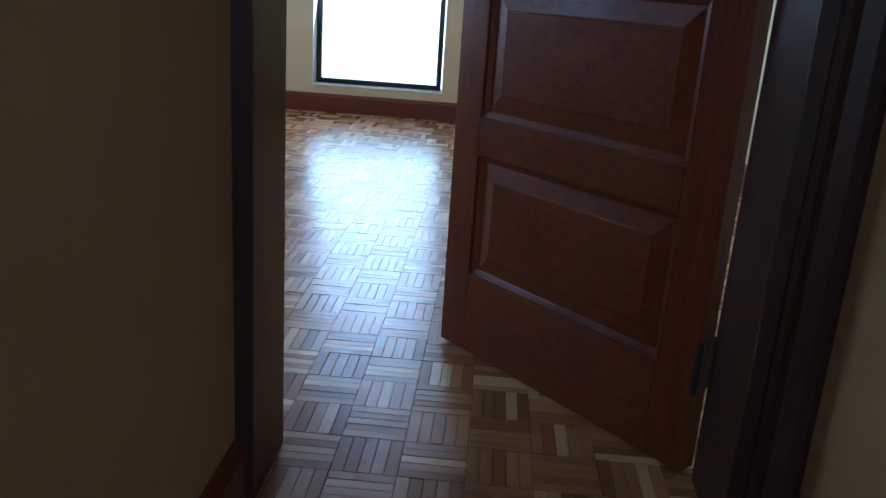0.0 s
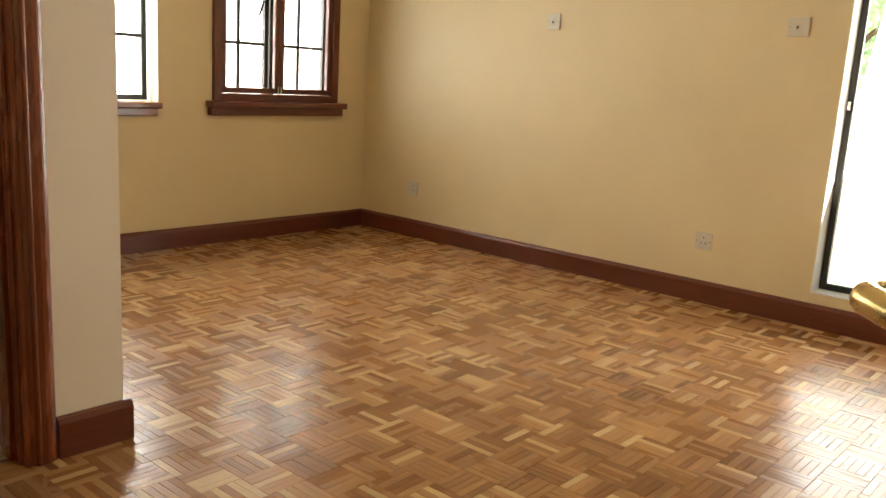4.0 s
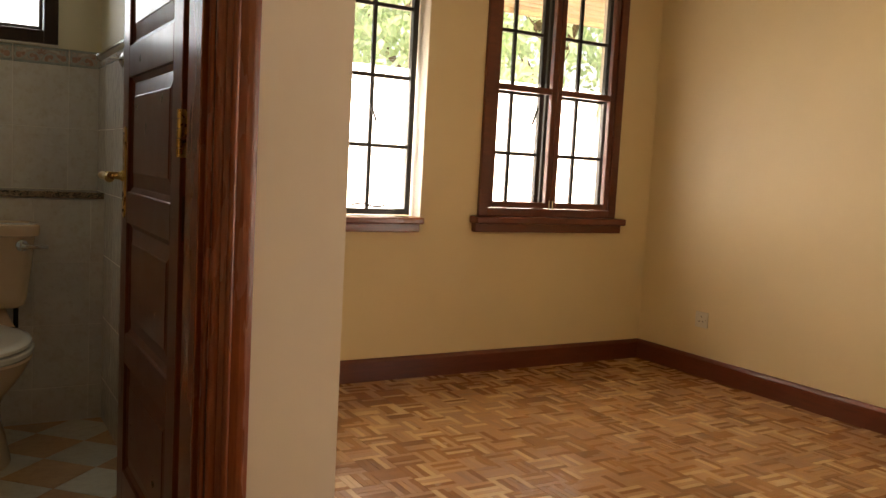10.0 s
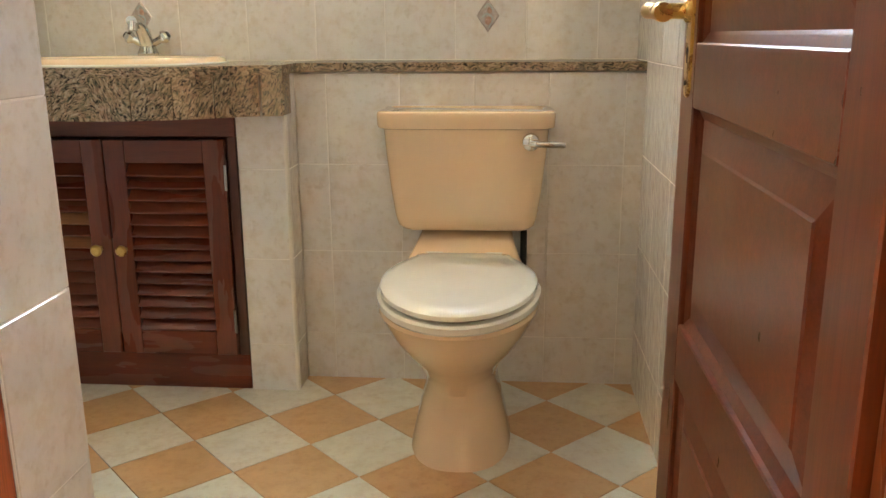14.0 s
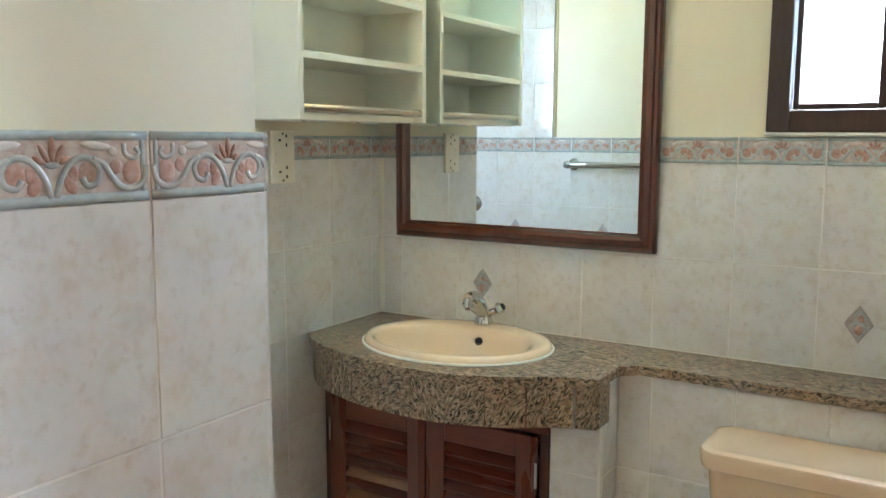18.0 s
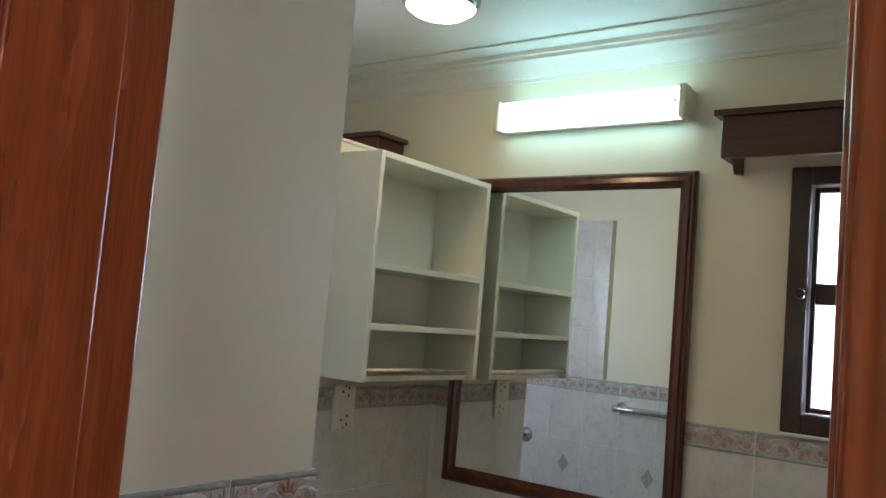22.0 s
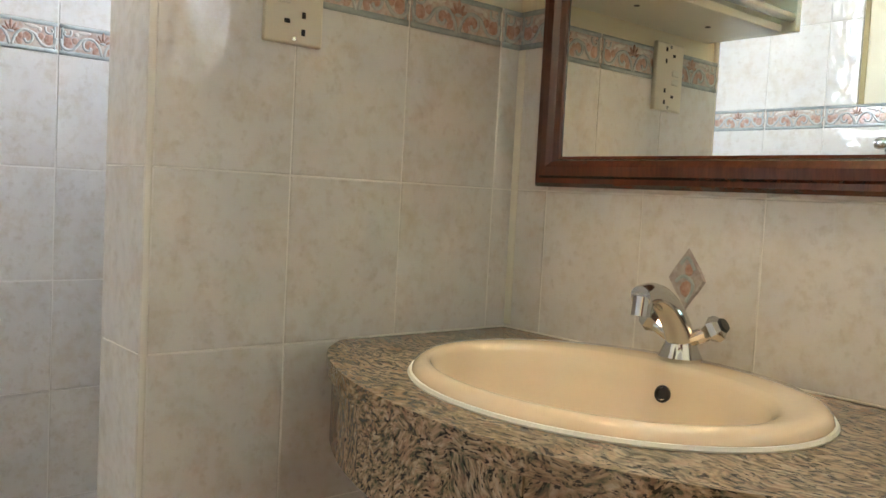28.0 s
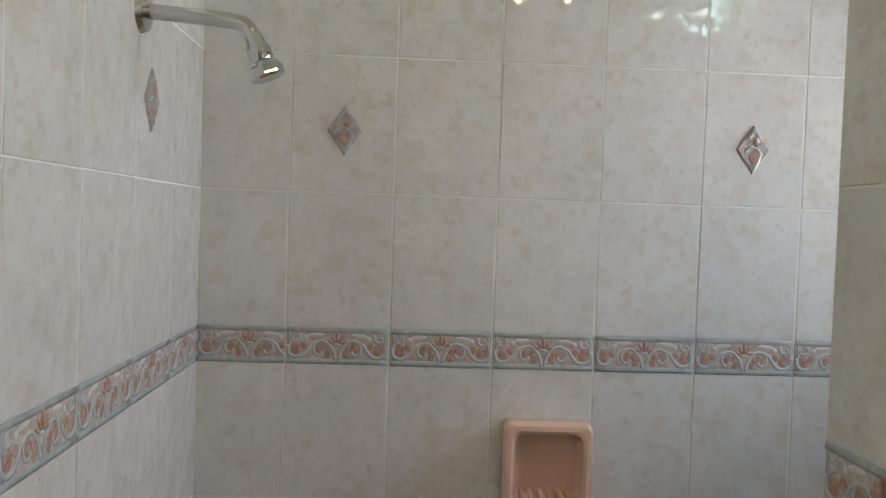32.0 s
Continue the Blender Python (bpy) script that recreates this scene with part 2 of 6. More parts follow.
def parquet_mat(name, axis, per_island):
    """Waxed mixed-tone hardwood strips, each of its own tone."""
    m, nt, b = nodes_of(name)
    geo = nt.nodes.new("ShaderNodeNewGeometry")
    rnd = geo.outputs["Random Per Island"] if per_island else nt.nodes.new("ShaderNodeObjectInfo").outputs["Random"]
    pos = geo.outputs["Position"]
    k = {"x": (0.05, 1, 1), "y": (1, 0.05, 1)}[axis]
    g = noise_node(nt, pos, 150, 5, 0.6, k)
    cell = nt.nodes.new("ShaderNodeVectorMath")
    cell.operation = "MULTIPLY_ADD"
    cell.inputs[1].default_value, cell.inputs[2].default_value = (1 / 0.12, 1 / 0.12, 0), (-PX0 / 0.12, -PY0 / 0.12, 0)
    nt.links.new(pos, cell.inputs[0])
    block = nt.nodes.new("ShaderNodeVectorMath")
    block.operation = "FLOOR"
    nt.links.new(cell.outputs[0], block.inputs[0])
    wn = nt.nodes.new("ShaderNodeTexWhiteNoise")
    nt.links.new(block.outputs[0], wn.inputs["Vector"])
    both = maths(nt, "MULTIPLY_ADD", wn.outputs["Value"], 0.34, maths(nt, "MULTIPLY", rnd, 0.62))
    tone = ramp(nt, both, [(0.06, (0.250, 0.112, 0.044)), (0.28, (0.330, 0.153, 0.060)), (0.50, (0.405, 0.196, 0.074)),
                           (0.68, (0.465, 0.240, 0.092)), (0.90, (0.53, 0.295, 0.122))])
    pale = ramp(nt, rnd, [(0.835, (0, 0, 0)), (0.88, (0.75, 0.75, 0.75)), (1.0, (1, 1, 1))])
    tone = mix(nt, pale, tone, (0.68, 0.47, 0.235))
    c = mix(nt, 0.5, tone, ramp(nt, g, [(0.3, (0.60, 0.52, 0.46)), (0.62, (1, 1, 1))]), "MULTIPLY")
    wear = noise_node(nt, pos, 2.2, 4)
    c = mix(nt, 0.3, c, ramp(nt, wear, [(0.35, (0.75, 0.7, 0.66)), (0.65, (1, 1, 1))]), "MULTIPLY")
    nt.links.new(c, b.inputs["Base Color"])
    rr = maths(nt, "MULTIPLY_ADD", wear, 0.16, 0.16)
    nt.links.new(maths(nt, "MULTIPLY_ADD", rnd, 0.10, rr), b.inputs["Roughness"])
    b.inputs["Coat Weight"].default_value, b.inputs["Coat Roughness"].default_value = 0.05, 0.10
    b.inputs["Specular IOR Level"].default_value = 0.28
    wav = noise_node(nt, pos, 22, 2)
    bump(nt, b, maths(nt, "ADD", maths(nt, "MULTIPLY", g, 0.35), wav), 0.10, 0.004)
    return m


def wall_tile_mat(name, base=(0.72, 0.70, 0.665)):
    """Glazed ceramic, off-white with soft beige marbling and a slightly wavy glaze."""
    m, nt, b = nodes_of(name)
    geo = nt.nodes.new("ShaderNodeNewGeometry")
    rnd = nt.nodes.new("ShaderNodeObjectInfo").outputs["Random"]
    comb = nt.nodes.new("ShaderNodeVectorMath")
    comb.operation = "ADD"
    off = nt.nodes.new("ShaderNodeCombineXYZ")
    nt.links.new(maths(nt, "MULTIPLY", rnd, 37.0), off.inputs[0])
    nt.links.new(maths(nt, "MULTIPLY", rnd, 11.0), off.inputs[2])
    nt.links.new(geo.outputs["Position"], comb.inputs[0])
    nt.links.new(off.outputs[0], comb.inputs[1])
    p = comb.outputs[0]
    cloud = noise_node(nt, p, 9, 6, 0.62)
    vein = noise_node(nt, p, 24, 6, 0.7)
    spots = noise_node(nt, p, 55, 4, 0.6)
    c = ramp(nt, cloud, [(0.32, scaled(base, 0.93)), (0.55, base), (0.75, scaled(base, 1.06))])
    c = mix(nt, ramp(nt, vein, [(0.48, (0, 0, 0)), (0.70, (0.7, 0.7, 0.7))]), c, (base[0] * 0.84, base[1] * 0.76, base[2] * 0.66))
    c = mix(nt, ramp(nt, spots, [(0.55, (0, 0, 0)), (0.74, (0.6, 0.6, 0.6))]), c, (base[0] * 0.76, base[1] * 0.70, base[2] * 0.63))
    nt.links.new(c, b.inputs["Base Color"])
    b.inputs["Roughness"].default_value = 0.4
    b.inputs["Specular IOR Level"].default_value = 0.2
    b.inputs["Coat Weight"].default_value, b.inputs["Coat Roughness"].default_value, b.inputs["Coat IOR"].default_value = 1.0, 0.025, 1.68
    wavy = maths(nt, "MULTIPLY_ADD", noise_node(nt, p, 70, 1, 0.4), 0.22, noise_node(nt, p, 30, 1, 0.4))
    bump(nt, b, wavy, 0.06, 0.005)
    ripple = nt.nodes.new("ShaderNodeBump")
    ripple.inputs["Strength"].default_value, ripple.inputs["Distance"].default_value = 0.40, 0.005
    nt.links.new(wavy, ripple.inputs["Height"])
    nt.links.new(ripple.outputs["Normal"], b.inputs["Coat Normal"])
    return m


def granite_mat(name, grain, turned):
    """Brown granite: bent bands of beige, pink and grey-green crystals with black mica; each slab flows its own way."""
    m, nt, b = nodes_of(name)
    rnd = nt.nodes.new("ShaderNodeObjectInfo").outputs["Random"]
    off = nt.nodes.new("ShaderNodeVectorMath")
    off.operation = "ADD"
    nt.links.new(where(nt), off.inputs[0])
    nt.links.new(maths(nt, "MULTIPLY", rnd, 13.0), off.inputs[1])
    pos = off.outputs[0]
    if turned:
        rot = nt.nodes.new("ShaderNodeVectorRotate")
        rot.rotation_type = "Y_AXIS"
        nt.links.new(pos, rot.inputs["Vector"])
        nt.links.new(maths(nt, "MULTIPLY_ADD", rnd, 2.2, -1.1), rot.inputs["Angle"])
        pos = rot.outputs[0]
    swirl = nt.nodes.new("ShaderNodeTexNoise")
    swirl.inputs["Scale"].default_value, swirl.inputs["Detail"].default_value = 13, 2
    nt.links.new(pos, swirl.inputs["Vector"])
    bend = nt.nodes.new("ShaderNodeVectorMath")
    bend.operation = "MULTIPLY_ADD"
    bend.inputs[1].default_value = (0.062, 0.062, 0.062)
    nt.links.new(swirl.outputs["Color"], bend.inputs[0])
    nt.links.new(pos, bend.inputs[2])
    pos = bend.outputs[0]
    flow = noise_node(nt, pos, 165, 4, 0.58, grain)
    cell = nt.nodes.new("ShaderNodeTexVoronoi")
    cell.inputs["Scale"].default_value = 380
    mp = nt.nodes.new("ShaderNodeMapping")
    mp.inputs["Scale"].default_value = tuple(0.4 + 0.6 * g for g in grain)
    nt.links.new(pos, mp.inputs["Vector"])
    nt.links.new(mp.outputs["Vector"], cell.inputs["Vector"])
    speck = noise_node(nt, pos, 215, 3, 0.6, tuple(0.15 + 0.85 * g for g in grain))
    patch = noise_node(nt, pos, 42, 3, 0.55)
    c = ramp(nt, flow, [(0.30, (0.030, 0.036, 0.026)), (0.41, (0.105, 0.112, 0.072)), (0.48, (0.300, 0.215, 0.128)), (0.57, (0.43, 0.315, 0.215)), (0.68, (0.54, 0.45, 0.34))])
    tone = nt.nodes.new("ShaderNodeSeparateColor")
    nt.links.new(cell.outputs["Color"], tone.inputs[0])
    c = mix(nt, 0.30, c, ramp(nt, tone.outputs[0], [(0.0, (0.022, 0.024, 0.020)), (0.28, (0.095, 0.105, 0.075)), (0.55, (0.29, 0.175, 0.125)), (0.78, (0.36, 0.225, 0.170)), (1.0, (0.44, 0.36, 0.27))]))
    c = mix(nt, ramp(nt, patch, [(0.50, (0, 0, 0)), (0.72, (0.45, 0.45, 0.45))]), c, (0.33, 0.165, 0.115))
    c = mix(nt, ramp(nt, speck, [(0.55, (0, 0, 0)), (0.60, (0.95, 0.95, 0.95))]), c, (0.016, 0.016, 0.015))
    nt.links.new(c, b.inputs["Base Color"])
    b.inputs["Roughness"].default_value = 0.17
    b.inputs["Specular IOR Level"].default_value = 0.4
    return m


def leaf_mat(name, col):
    m, nt, b = nodes_of(name)
    n = noise_node(nt, where(nt), 3, 4)
    c = ramp(nt, n, [(0.3, scaled(col, 0.7)), (0.7, scaled(col, 1.3))])
    nt.links.new(c, b.inputs["Base Color"])
    b.inputs["Roughness"].default_value = 0.5
    t = nt.nodes.new("ShaderNodeBsdfTranslucent")
    nt.links.new(c, t.inputs["Color"])
    a = nt.nodes.new("ShaderNodeAddShader")
    nt.links.new(b.outputs[0], a.inputs[0])
    nt.links.new(t.outputs[0], a.inputs[1])
    nt.links.new(a.outputs[0], nt.nodes["Material Output"].inputs[0])
    return m


def glow(name, col, strength):
    m = bpy.data.materials.new(name)
    m.use_nodes = True
    nt = m.node_tree
    nt.nodes.clear()
    e = nt.nodes.new("ShaderNodeEmission")
    e.inputs["Color"].default_value, e.inputs["Strength"].default_value = (*col, 1), strength
    o = nt.nodes.new("ShaderNodeOutputMaterial")
    nt.links.new(e.outputs[0], o.inputs[0])
    return m


def glass_mat(name, rough=0.0, tint=(1, 1, 1)):
    m, nt, b = nodes_of(name)
    b.inputs["Base Color"].default_value = (*tint, 1)
    b.inputs["Roughness"].default_value = rough
    b.inputs["Transmission Weight"].default_value = 1
    b.inputs["IOR"].default_value = 1.45
    return m


CREAM = paint("cream wall paint", (0.75, 0.615, 0.385), 0.5, 0.05)
# the bedroom cream, paled to put the doorway wall's cooler daylight into colour
CREAM_COOL_LIT = paint("cream wall paint paled by cool light", (0.77, 0.695, 0.59), 0.5, 0.05)
CREAM_BATH = paint("pale cream bathroom paint", (0.80, 0.74, 0.56), 0.45, 0.04)
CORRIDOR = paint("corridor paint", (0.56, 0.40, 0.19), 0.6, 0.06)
WHITE_CEIL = paint("white ceiling paint", (0.82, 0.77, 0.66), 0.6, 0.03)
PLASTER_WHITE = paint("white reveal paint", (0.80, 0.77, 0.68), 0.5, 0.05)
RED_Z = wood("varnished mahogany upright", (0.084, 0.016, 0.0065), (0.312, 0.072, 0.021), "z", 0.27, 0.16)
RED_X = wood("varnished mahogany across", (0.084, 0.016, 0.0065), (0.312, 0.072, 0.021), "x", 0.27, 0.16)
LEAF_Z = wood("bathroom door timber upright", (0.060, 0.012, 0.005), (0.215, 0.044, 0.014), "z", 0.30, 0.12)
LEAF_X = wood("bathroom door timber across", (0.060, 0.012, 0.005), (0.215, 0.044, 0.014), "x", 0.30, 0.12)
DOOR_Z = wood("dark door timber upright", (0.060, 0.012, 0.004), (0.235, 0.058, 0.016), "z", 0.33, 0.10, 1.0, 0.32)
DOOR_X = wood("dark door timber across", (0.060, 0.012, 0.004), (0.235, 0.058, 0.016), "x", 0.33, 0.10, 1.0, 0.32)
FRAME_Z = wood("near-black timber upright", (0.026, 0.012, 0.009), (0.064, 0.028, 0.019), "z", 0.36, 0.12)
FRAME_X = wood("near-black timber across", (0.026, 0.012, 0.009), (0.064, 0.028, 0.019), "x", 0.36, 0.12)
DARK_X = wood("dark stained timber across", (0.035, 0.010, 0.006), (0.12, 0.030, 0.014), "x", 0.3, 0.2)
DARK_Z = wood("dark stained timber upright", (0.035, 0.010, 0.006), (0.12, 0.030, 0.014), "z", 0.3, 0.2)
CAB_Z = wood("cabinet timber upright", (0.085, 0.017, 0.008), (0.20, 0.042, 0.017), "z", 0.28, 0.25)
CAB_X = wood("cabinet timber across", (0.085, 0.017, 0.008), (0.20, 0.042, 0.017), "x", 0.28, 0.25)
BASE_X = wood("baseboard timber x", (0.085, 0.018, 0.010), (0.20, 0.045, 0.020), "x", 0.32, 0.2)
BASE_Y = wood("baseboard timber y", (0.085, 0.018, 0.010), (0.20, 0.045, 0.020), "y", 0.32, 0.2)
BRASS = metal("worn brass", (0.62, 0.43, 0.16), 0.22, 0.15)
CHROME = metal("chrome", (0.56, 0.56, 0.55), 0.07, 0.06)
STEEL_RAIL = metal("brushed rail", (0.50, 0.47, 0.41), 0.25, 0.0)
BRONZE = plain("black-brown enamelled metal", (0.022, 0.016, 0.012), 0.3, 0.3, 0.15)
IRON = plain("dark painted steel", (0.020, 0.020, 0.018), 0.45, 0.1, 0.25, 60)
DARK = plain("black gap", (0.01, 0.009, 0.008), 0.7)
PLASTIC = plain("cream plastic", (0.74, 0.68, 0.55), 0.35, 0.1)
GREY_PLASTIC = plain("grey plastic", (0.66, 0.61, 0.52), 0.35, 0.1)
PEACH = plain("peach sanitary ceramic", (0.80, 0.585, 0.385), 0.08, 0.5, 0.02)
SINK_PEACH = plain("pale peach basin ceramic", (0.85, 0.655, 0.455), 0.08, 0.5, 0.02)
PINK = plain("pink glazed ceramic", (0.80, 0.52, 0.39), 0.12, 0.4, 0.06, 20)
SEAT = plain("white gloss seat plastic", (0.79, 0.76, 0.65), 0.1, 0.5, 0.02)
CUP_WHITE = plain("white gloss cupboard paint", (0.80, 0.78, 0.66), 0.28, 0.2, 0.03, 5)
SCREED = paint("brown screed and wood filler", (0.26, 0.135, 0.065), 0.8, 0.1, 0.3)
GROUT = paint("tile grout", (0.77, 0.75, 0.70), 0.7, 0.08, 0.3)
BEAD = plain("pale corner bead", (0.74, 0.71, 0.64), 0.2, 0.2)
SILICONE = plain("white sealant", (0.8, 0.78, 0.7), 0.4)
TILE = wall_tile_mat("marbled wall tile")
GRANITE = granite_mat("speckled brown granite", (0.26, 1.0, 1.0), False)
GRANITE_UP = granite_mat("speckled brown granite upright", (1.0, 1.0, 0.26), True)
GLASS = glass_mat("clear window glass")

# ---- the plan: faces of walls in metres ----
XA, YW, YR = 4.962, 5.113, -0.35       # garden wall, window wall, back wall of the bedroom
XE0, XE1 = 0.80, 0.985                  # entry wall
XC0, YCL, YCR = -2.4, 1.217, 0.332      # corridor
ED, EDH = (0.405, 1.219), 2.10         # entry doorway
YB0, YB1 = 2.95, 3.15                  # bathroom door wall
BD, BDH = (1.090, 1.757), 2.215         # bathroom doorway
XP = 2.012                             # end of the pier beside it
HC, HB = 2.605, 2.60
HBB, ARC, ARB = 0.115, 0.080, 0.064
W1, W2 = (2.640, 3.388, 0.835, 2.235), (3.742, 4.672, 0.850, 2.232)
FW = (1.19, 2.023, 0.165, 2.20)
# bathroom
XL, XBR, YM = 0.905, 1.84, 5.052       # side wall by the door, far side wall, mirror wall
XS, XN, NT = -0.845, 0.029, 0.135      # shower end wall, vanity side of the nib, thickness of the nib
YS0, YN = 3.60, 4.398                  # towel rail wall, end of the nib
YL = 4.86                              # ledge front behind the toilet
BW = (1.211, 1.650, 1.510, 2.170)
SW = (-0.78, -0.30, 1.50, 2.175)       # shower window
ZT, ZN = 2.252, 2.211           # top of the shower tiles, top of the nib
ZC = 0.922                             # counter top
FZ = 0.022                             # bathroom floor over the bedroom floor
ZB = 1.412                             # lower edge of the border
TH, BH = 0.2450, 0.0640                # wall tile row, border height
EHX, EHY, EANG, EWID = 0.997, 0.459, 42.45, 0.704
BHX, BHY, BANG, BWID = 1.722, 3.156, 89.8, 0.695
ZHM, ZHT = 1.130, 2.006
SOCK_A, SOCK_B, SW_1, SW_2, HOLE = (2.572, 0.319), (4.621, 0.321), (3.602, 1.403), (2.247, 1.383), (2.947, 2.10)
XPL, ZPL = 4.86, 2.19
FAN = (3.52, 3.057, 47, 0.925)
TREES = [(2.6, 11.4, 6.2, 1.9), (4.6, 10.9, 6.0, 1.9), (6.6, 11.2, 6.4, 2.0), (8.6, 10.8, 6.0, 1.9), (10.6, 10.2, 5.6, 1.8), (14.4, 0.6, 3.6, 1.9), (14.8, 3.0, 3.4, 1.8), (14.2, 5.2, 3.8, 1.8)]
XCB, ZCB = 2.916, 0.247
LAMP = (0.432, 4.405)
PAR = 0

# ---- the plan ----
# bedroom and corridor share the parquet floor at z = 0


def solid_wall(name, label, bm, material):
    return structure(part(name, bm, material), label, "wall")


FLOOR_LOW = -0.06
structure(part("floor_screed", rbox(XC0, XA + 0.2, YR - 0.2, YB0 + 0.10, FLOOR_LOW, -0.012, 0), SCREED),
               "dark screed under the parquet strips", "floor")
structure(part("floor_screed", rbox(XP, XA + 0.2, YB0 + 0.10, YW + 0.2, FLOOR_LOW, -0.012, 0), SCREED),
               "dark screed under the parquet strips", "floor")

# bedroom: window wall, garden wall, back wall, entry wall, bathroom door wall with its return
solid_wall("wall_window", "cream painted bedroom wall with two windows",
           wall_mesh("y", YW, YW + 0.22, XP - 0.14, XA + 0.22, 0, HC, [(W1[0], W1[1], W1[2], W1[3]), (W2[0] + .03, W2[1] + .03, W2[2], W2[3])]), CREAM)
solid_wall("wall_garden", "cream painted bedroom wall with a garden window",
           wall_mesh("x", XA, XA + 0.22, YR - 0.2, YW, 0, HC, [FW]), CREAM)
solid_wall("wall_back", "cream painted bedroom wall behind the entry door", wall_mesh("y", YR - 0.2, YR, XE0, XA, 0, HC), CREAM)
solid_wall("wall_entry", "cream painted wall with the entry doorway",
           wall_mesh("x", XE0, XE1, YR, YB0, 0, HC, [(ED[0], ED[1], 0, EDH)]), CREAM)
solid_wall("wall_bath_door", "cream painted wall with the bathroom doorway",
           wall_mesh("y", YB0, YB1, XS - 0.15, XP, 0, HC, [(BD[0], BD[1], 0, BDH)]), CREAM_COOL_LIT)
solid_wall("wall_return", "cream painted return between bathroom and bedroom",
           wall_mesh("x", XBR + 0.012, XP, YB1, YW, 0, HC), CREAM)
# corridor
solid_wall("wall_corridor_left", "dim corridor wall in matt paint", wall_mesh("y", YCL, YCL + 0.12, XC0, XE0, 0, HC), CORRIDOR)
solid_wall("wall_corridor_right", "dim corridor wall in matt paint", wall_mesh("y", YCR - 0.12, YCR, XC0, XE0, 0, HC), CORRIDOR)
solid_wall("wall_corridor_end", "unseen corridor end wall with an opening for the added lamp", wall_mesh("x", XC0 - 0.12, XC0, YCR - 0.12, YCL + 0.12, 0, HC, [(YCR + 0.12, YCL - 0.12, 0.9, 2.1)]), CORRIDOR)
# added fill lamp behind the camera; the opening it stands in is invented
window_light("fill_corridor", (XC0 - 0.06, (YCR + YCL) / 2, 1.5), (XC0 + 1, (YCR + YCL) / 2, 1.2), YCL - YCR - 0.24, 1.2, 1.7, (0.95, 0.97, 1.0))
structure(part("ceiling_corridor", rbox(XC0, XE0, YCR, YCL, HC, HC + 0.05, 0), WHITE_CEIL), "white corridor ceiling", "ceiling")
structure(part("ceiling_bedroom", join(rbox(XE1, XA, YR, YB0, HC, HC + 0.05, 0), rbox(XP, XA, YB0, YW, HC, HC + 0.05, 0)), WHITE_CEIL),
          "plain white plastered bedroom ceiling", "ceiling")
# unseen cover, added so no sky or sun leaks past the ceilings
structure(part("roof_light_block", rbox(XC0 - 0.2, XA + 0.25, YR - 0.25, YM + 0.3, HC + 0.06, HC + 0.2, 0), CORRIDOR), "unseen slab added over the rooms to keep sky light out", "roof")

# bathroom shell
solid_wall("wall_mirror", "bathroom wall with mirror and window",
           wall_mesh("y", YM, YM + 0.2, XS - 0.15, XBR + 0.08, 0, HB, [BW, SW]), CREAM_BATH)
solid_wall("wall_shower_end", "tiled shower end wall", wall_mesh("x", XS - 0.15, XS, YB1, YM, 0, HB), CREAM_BATH)
solid_wall("wall_nib", "thin tiled partition between shower and vanity", wall_mesh("x", XN - NT, XN, YN, YM, 0, ZN), CREAM_BATH)
solid_wall("wall_towel_rail", "cream painted wall over a tiled dado with a towel rail",
           wall_mesh("y", YB1, YS0, XS, XL, 0, HB), CREAM_BATH)
solid_wall("wall_bath_right", "bathroom side wall in pale cream paint", wall_mesh("x", XBR, XBR + 0.01, YB1, YM, 0, HB), CREAM_BATH)
solid_wall("wall_bath_inside", "bathroom side of the door wall",
           wall_mesh("y", YB1, YB1 + 0.004, XL, XBR, 0, HB, [(BD[0], BD[1], 0, BDH)]), CREAM_BATH)
structure(part("ceiling_bathroom", rbox(XS, XBR, YB1, YM, HB, HB + 0.05, 0), paint("bathroom ceiling paint", (0.80, 0.80, 0.74), 0.5, 0.03)),
          "white bathroom ceiling with a panel joint", "ceiling")
structure(part("floor_bath_screed", rbox(XS, XBR, YB0 + 0.10, YM, FLOOR_LOW, FZ - 0.006, 0), GROUT), "grout bed of the bathroom floor", "floor")

# baseboards of the bedroom
BB = [(0, 0), (0.020, 0), (0.020, HBB - 0.018), (0.012, HBB - 0.004), (0.006, HBB), (0, HBB)]


def baseboard(a, b, out, m):
    structure(part("baseboard", run(BB, a, b, out), m), "dark red stained timber baseboard", "baseboard")


baseboard((XP, YW, 0), (XA, YW, 0), (0, -1, 0), BASE_X)
baseboard((XA, YR, 0), (XA, YW - 0.02, 0), (-1, 0, 0), BASE_Y)
baseboard((BD[1] + ARB, YB0, 0), (XP + 0.02, YB0, 0), (0, -1, 0), BASE_X)
baseboard((XP, YB0, 0), (XP, YW - 0.02, 0), (1, 0, 0), BASE_Y)
baseboard((XE1, YR, 0), (XA - 0.02, YR, 0), (0, 1, 0), BASE_X)
baseboard((XE1, YR + 0.02, 0), (XE1, ED[0] - ARC, 0), (1, 0, 0), BASE_Y)
baseboard((XC0, YCL, 0), (XE0, YCL, 0), (0, -1, 0), BASE_X)
baseboard((XC0, YCR, 0), (XE0, YCR, 0), (0, 1, 0), BASE_X)

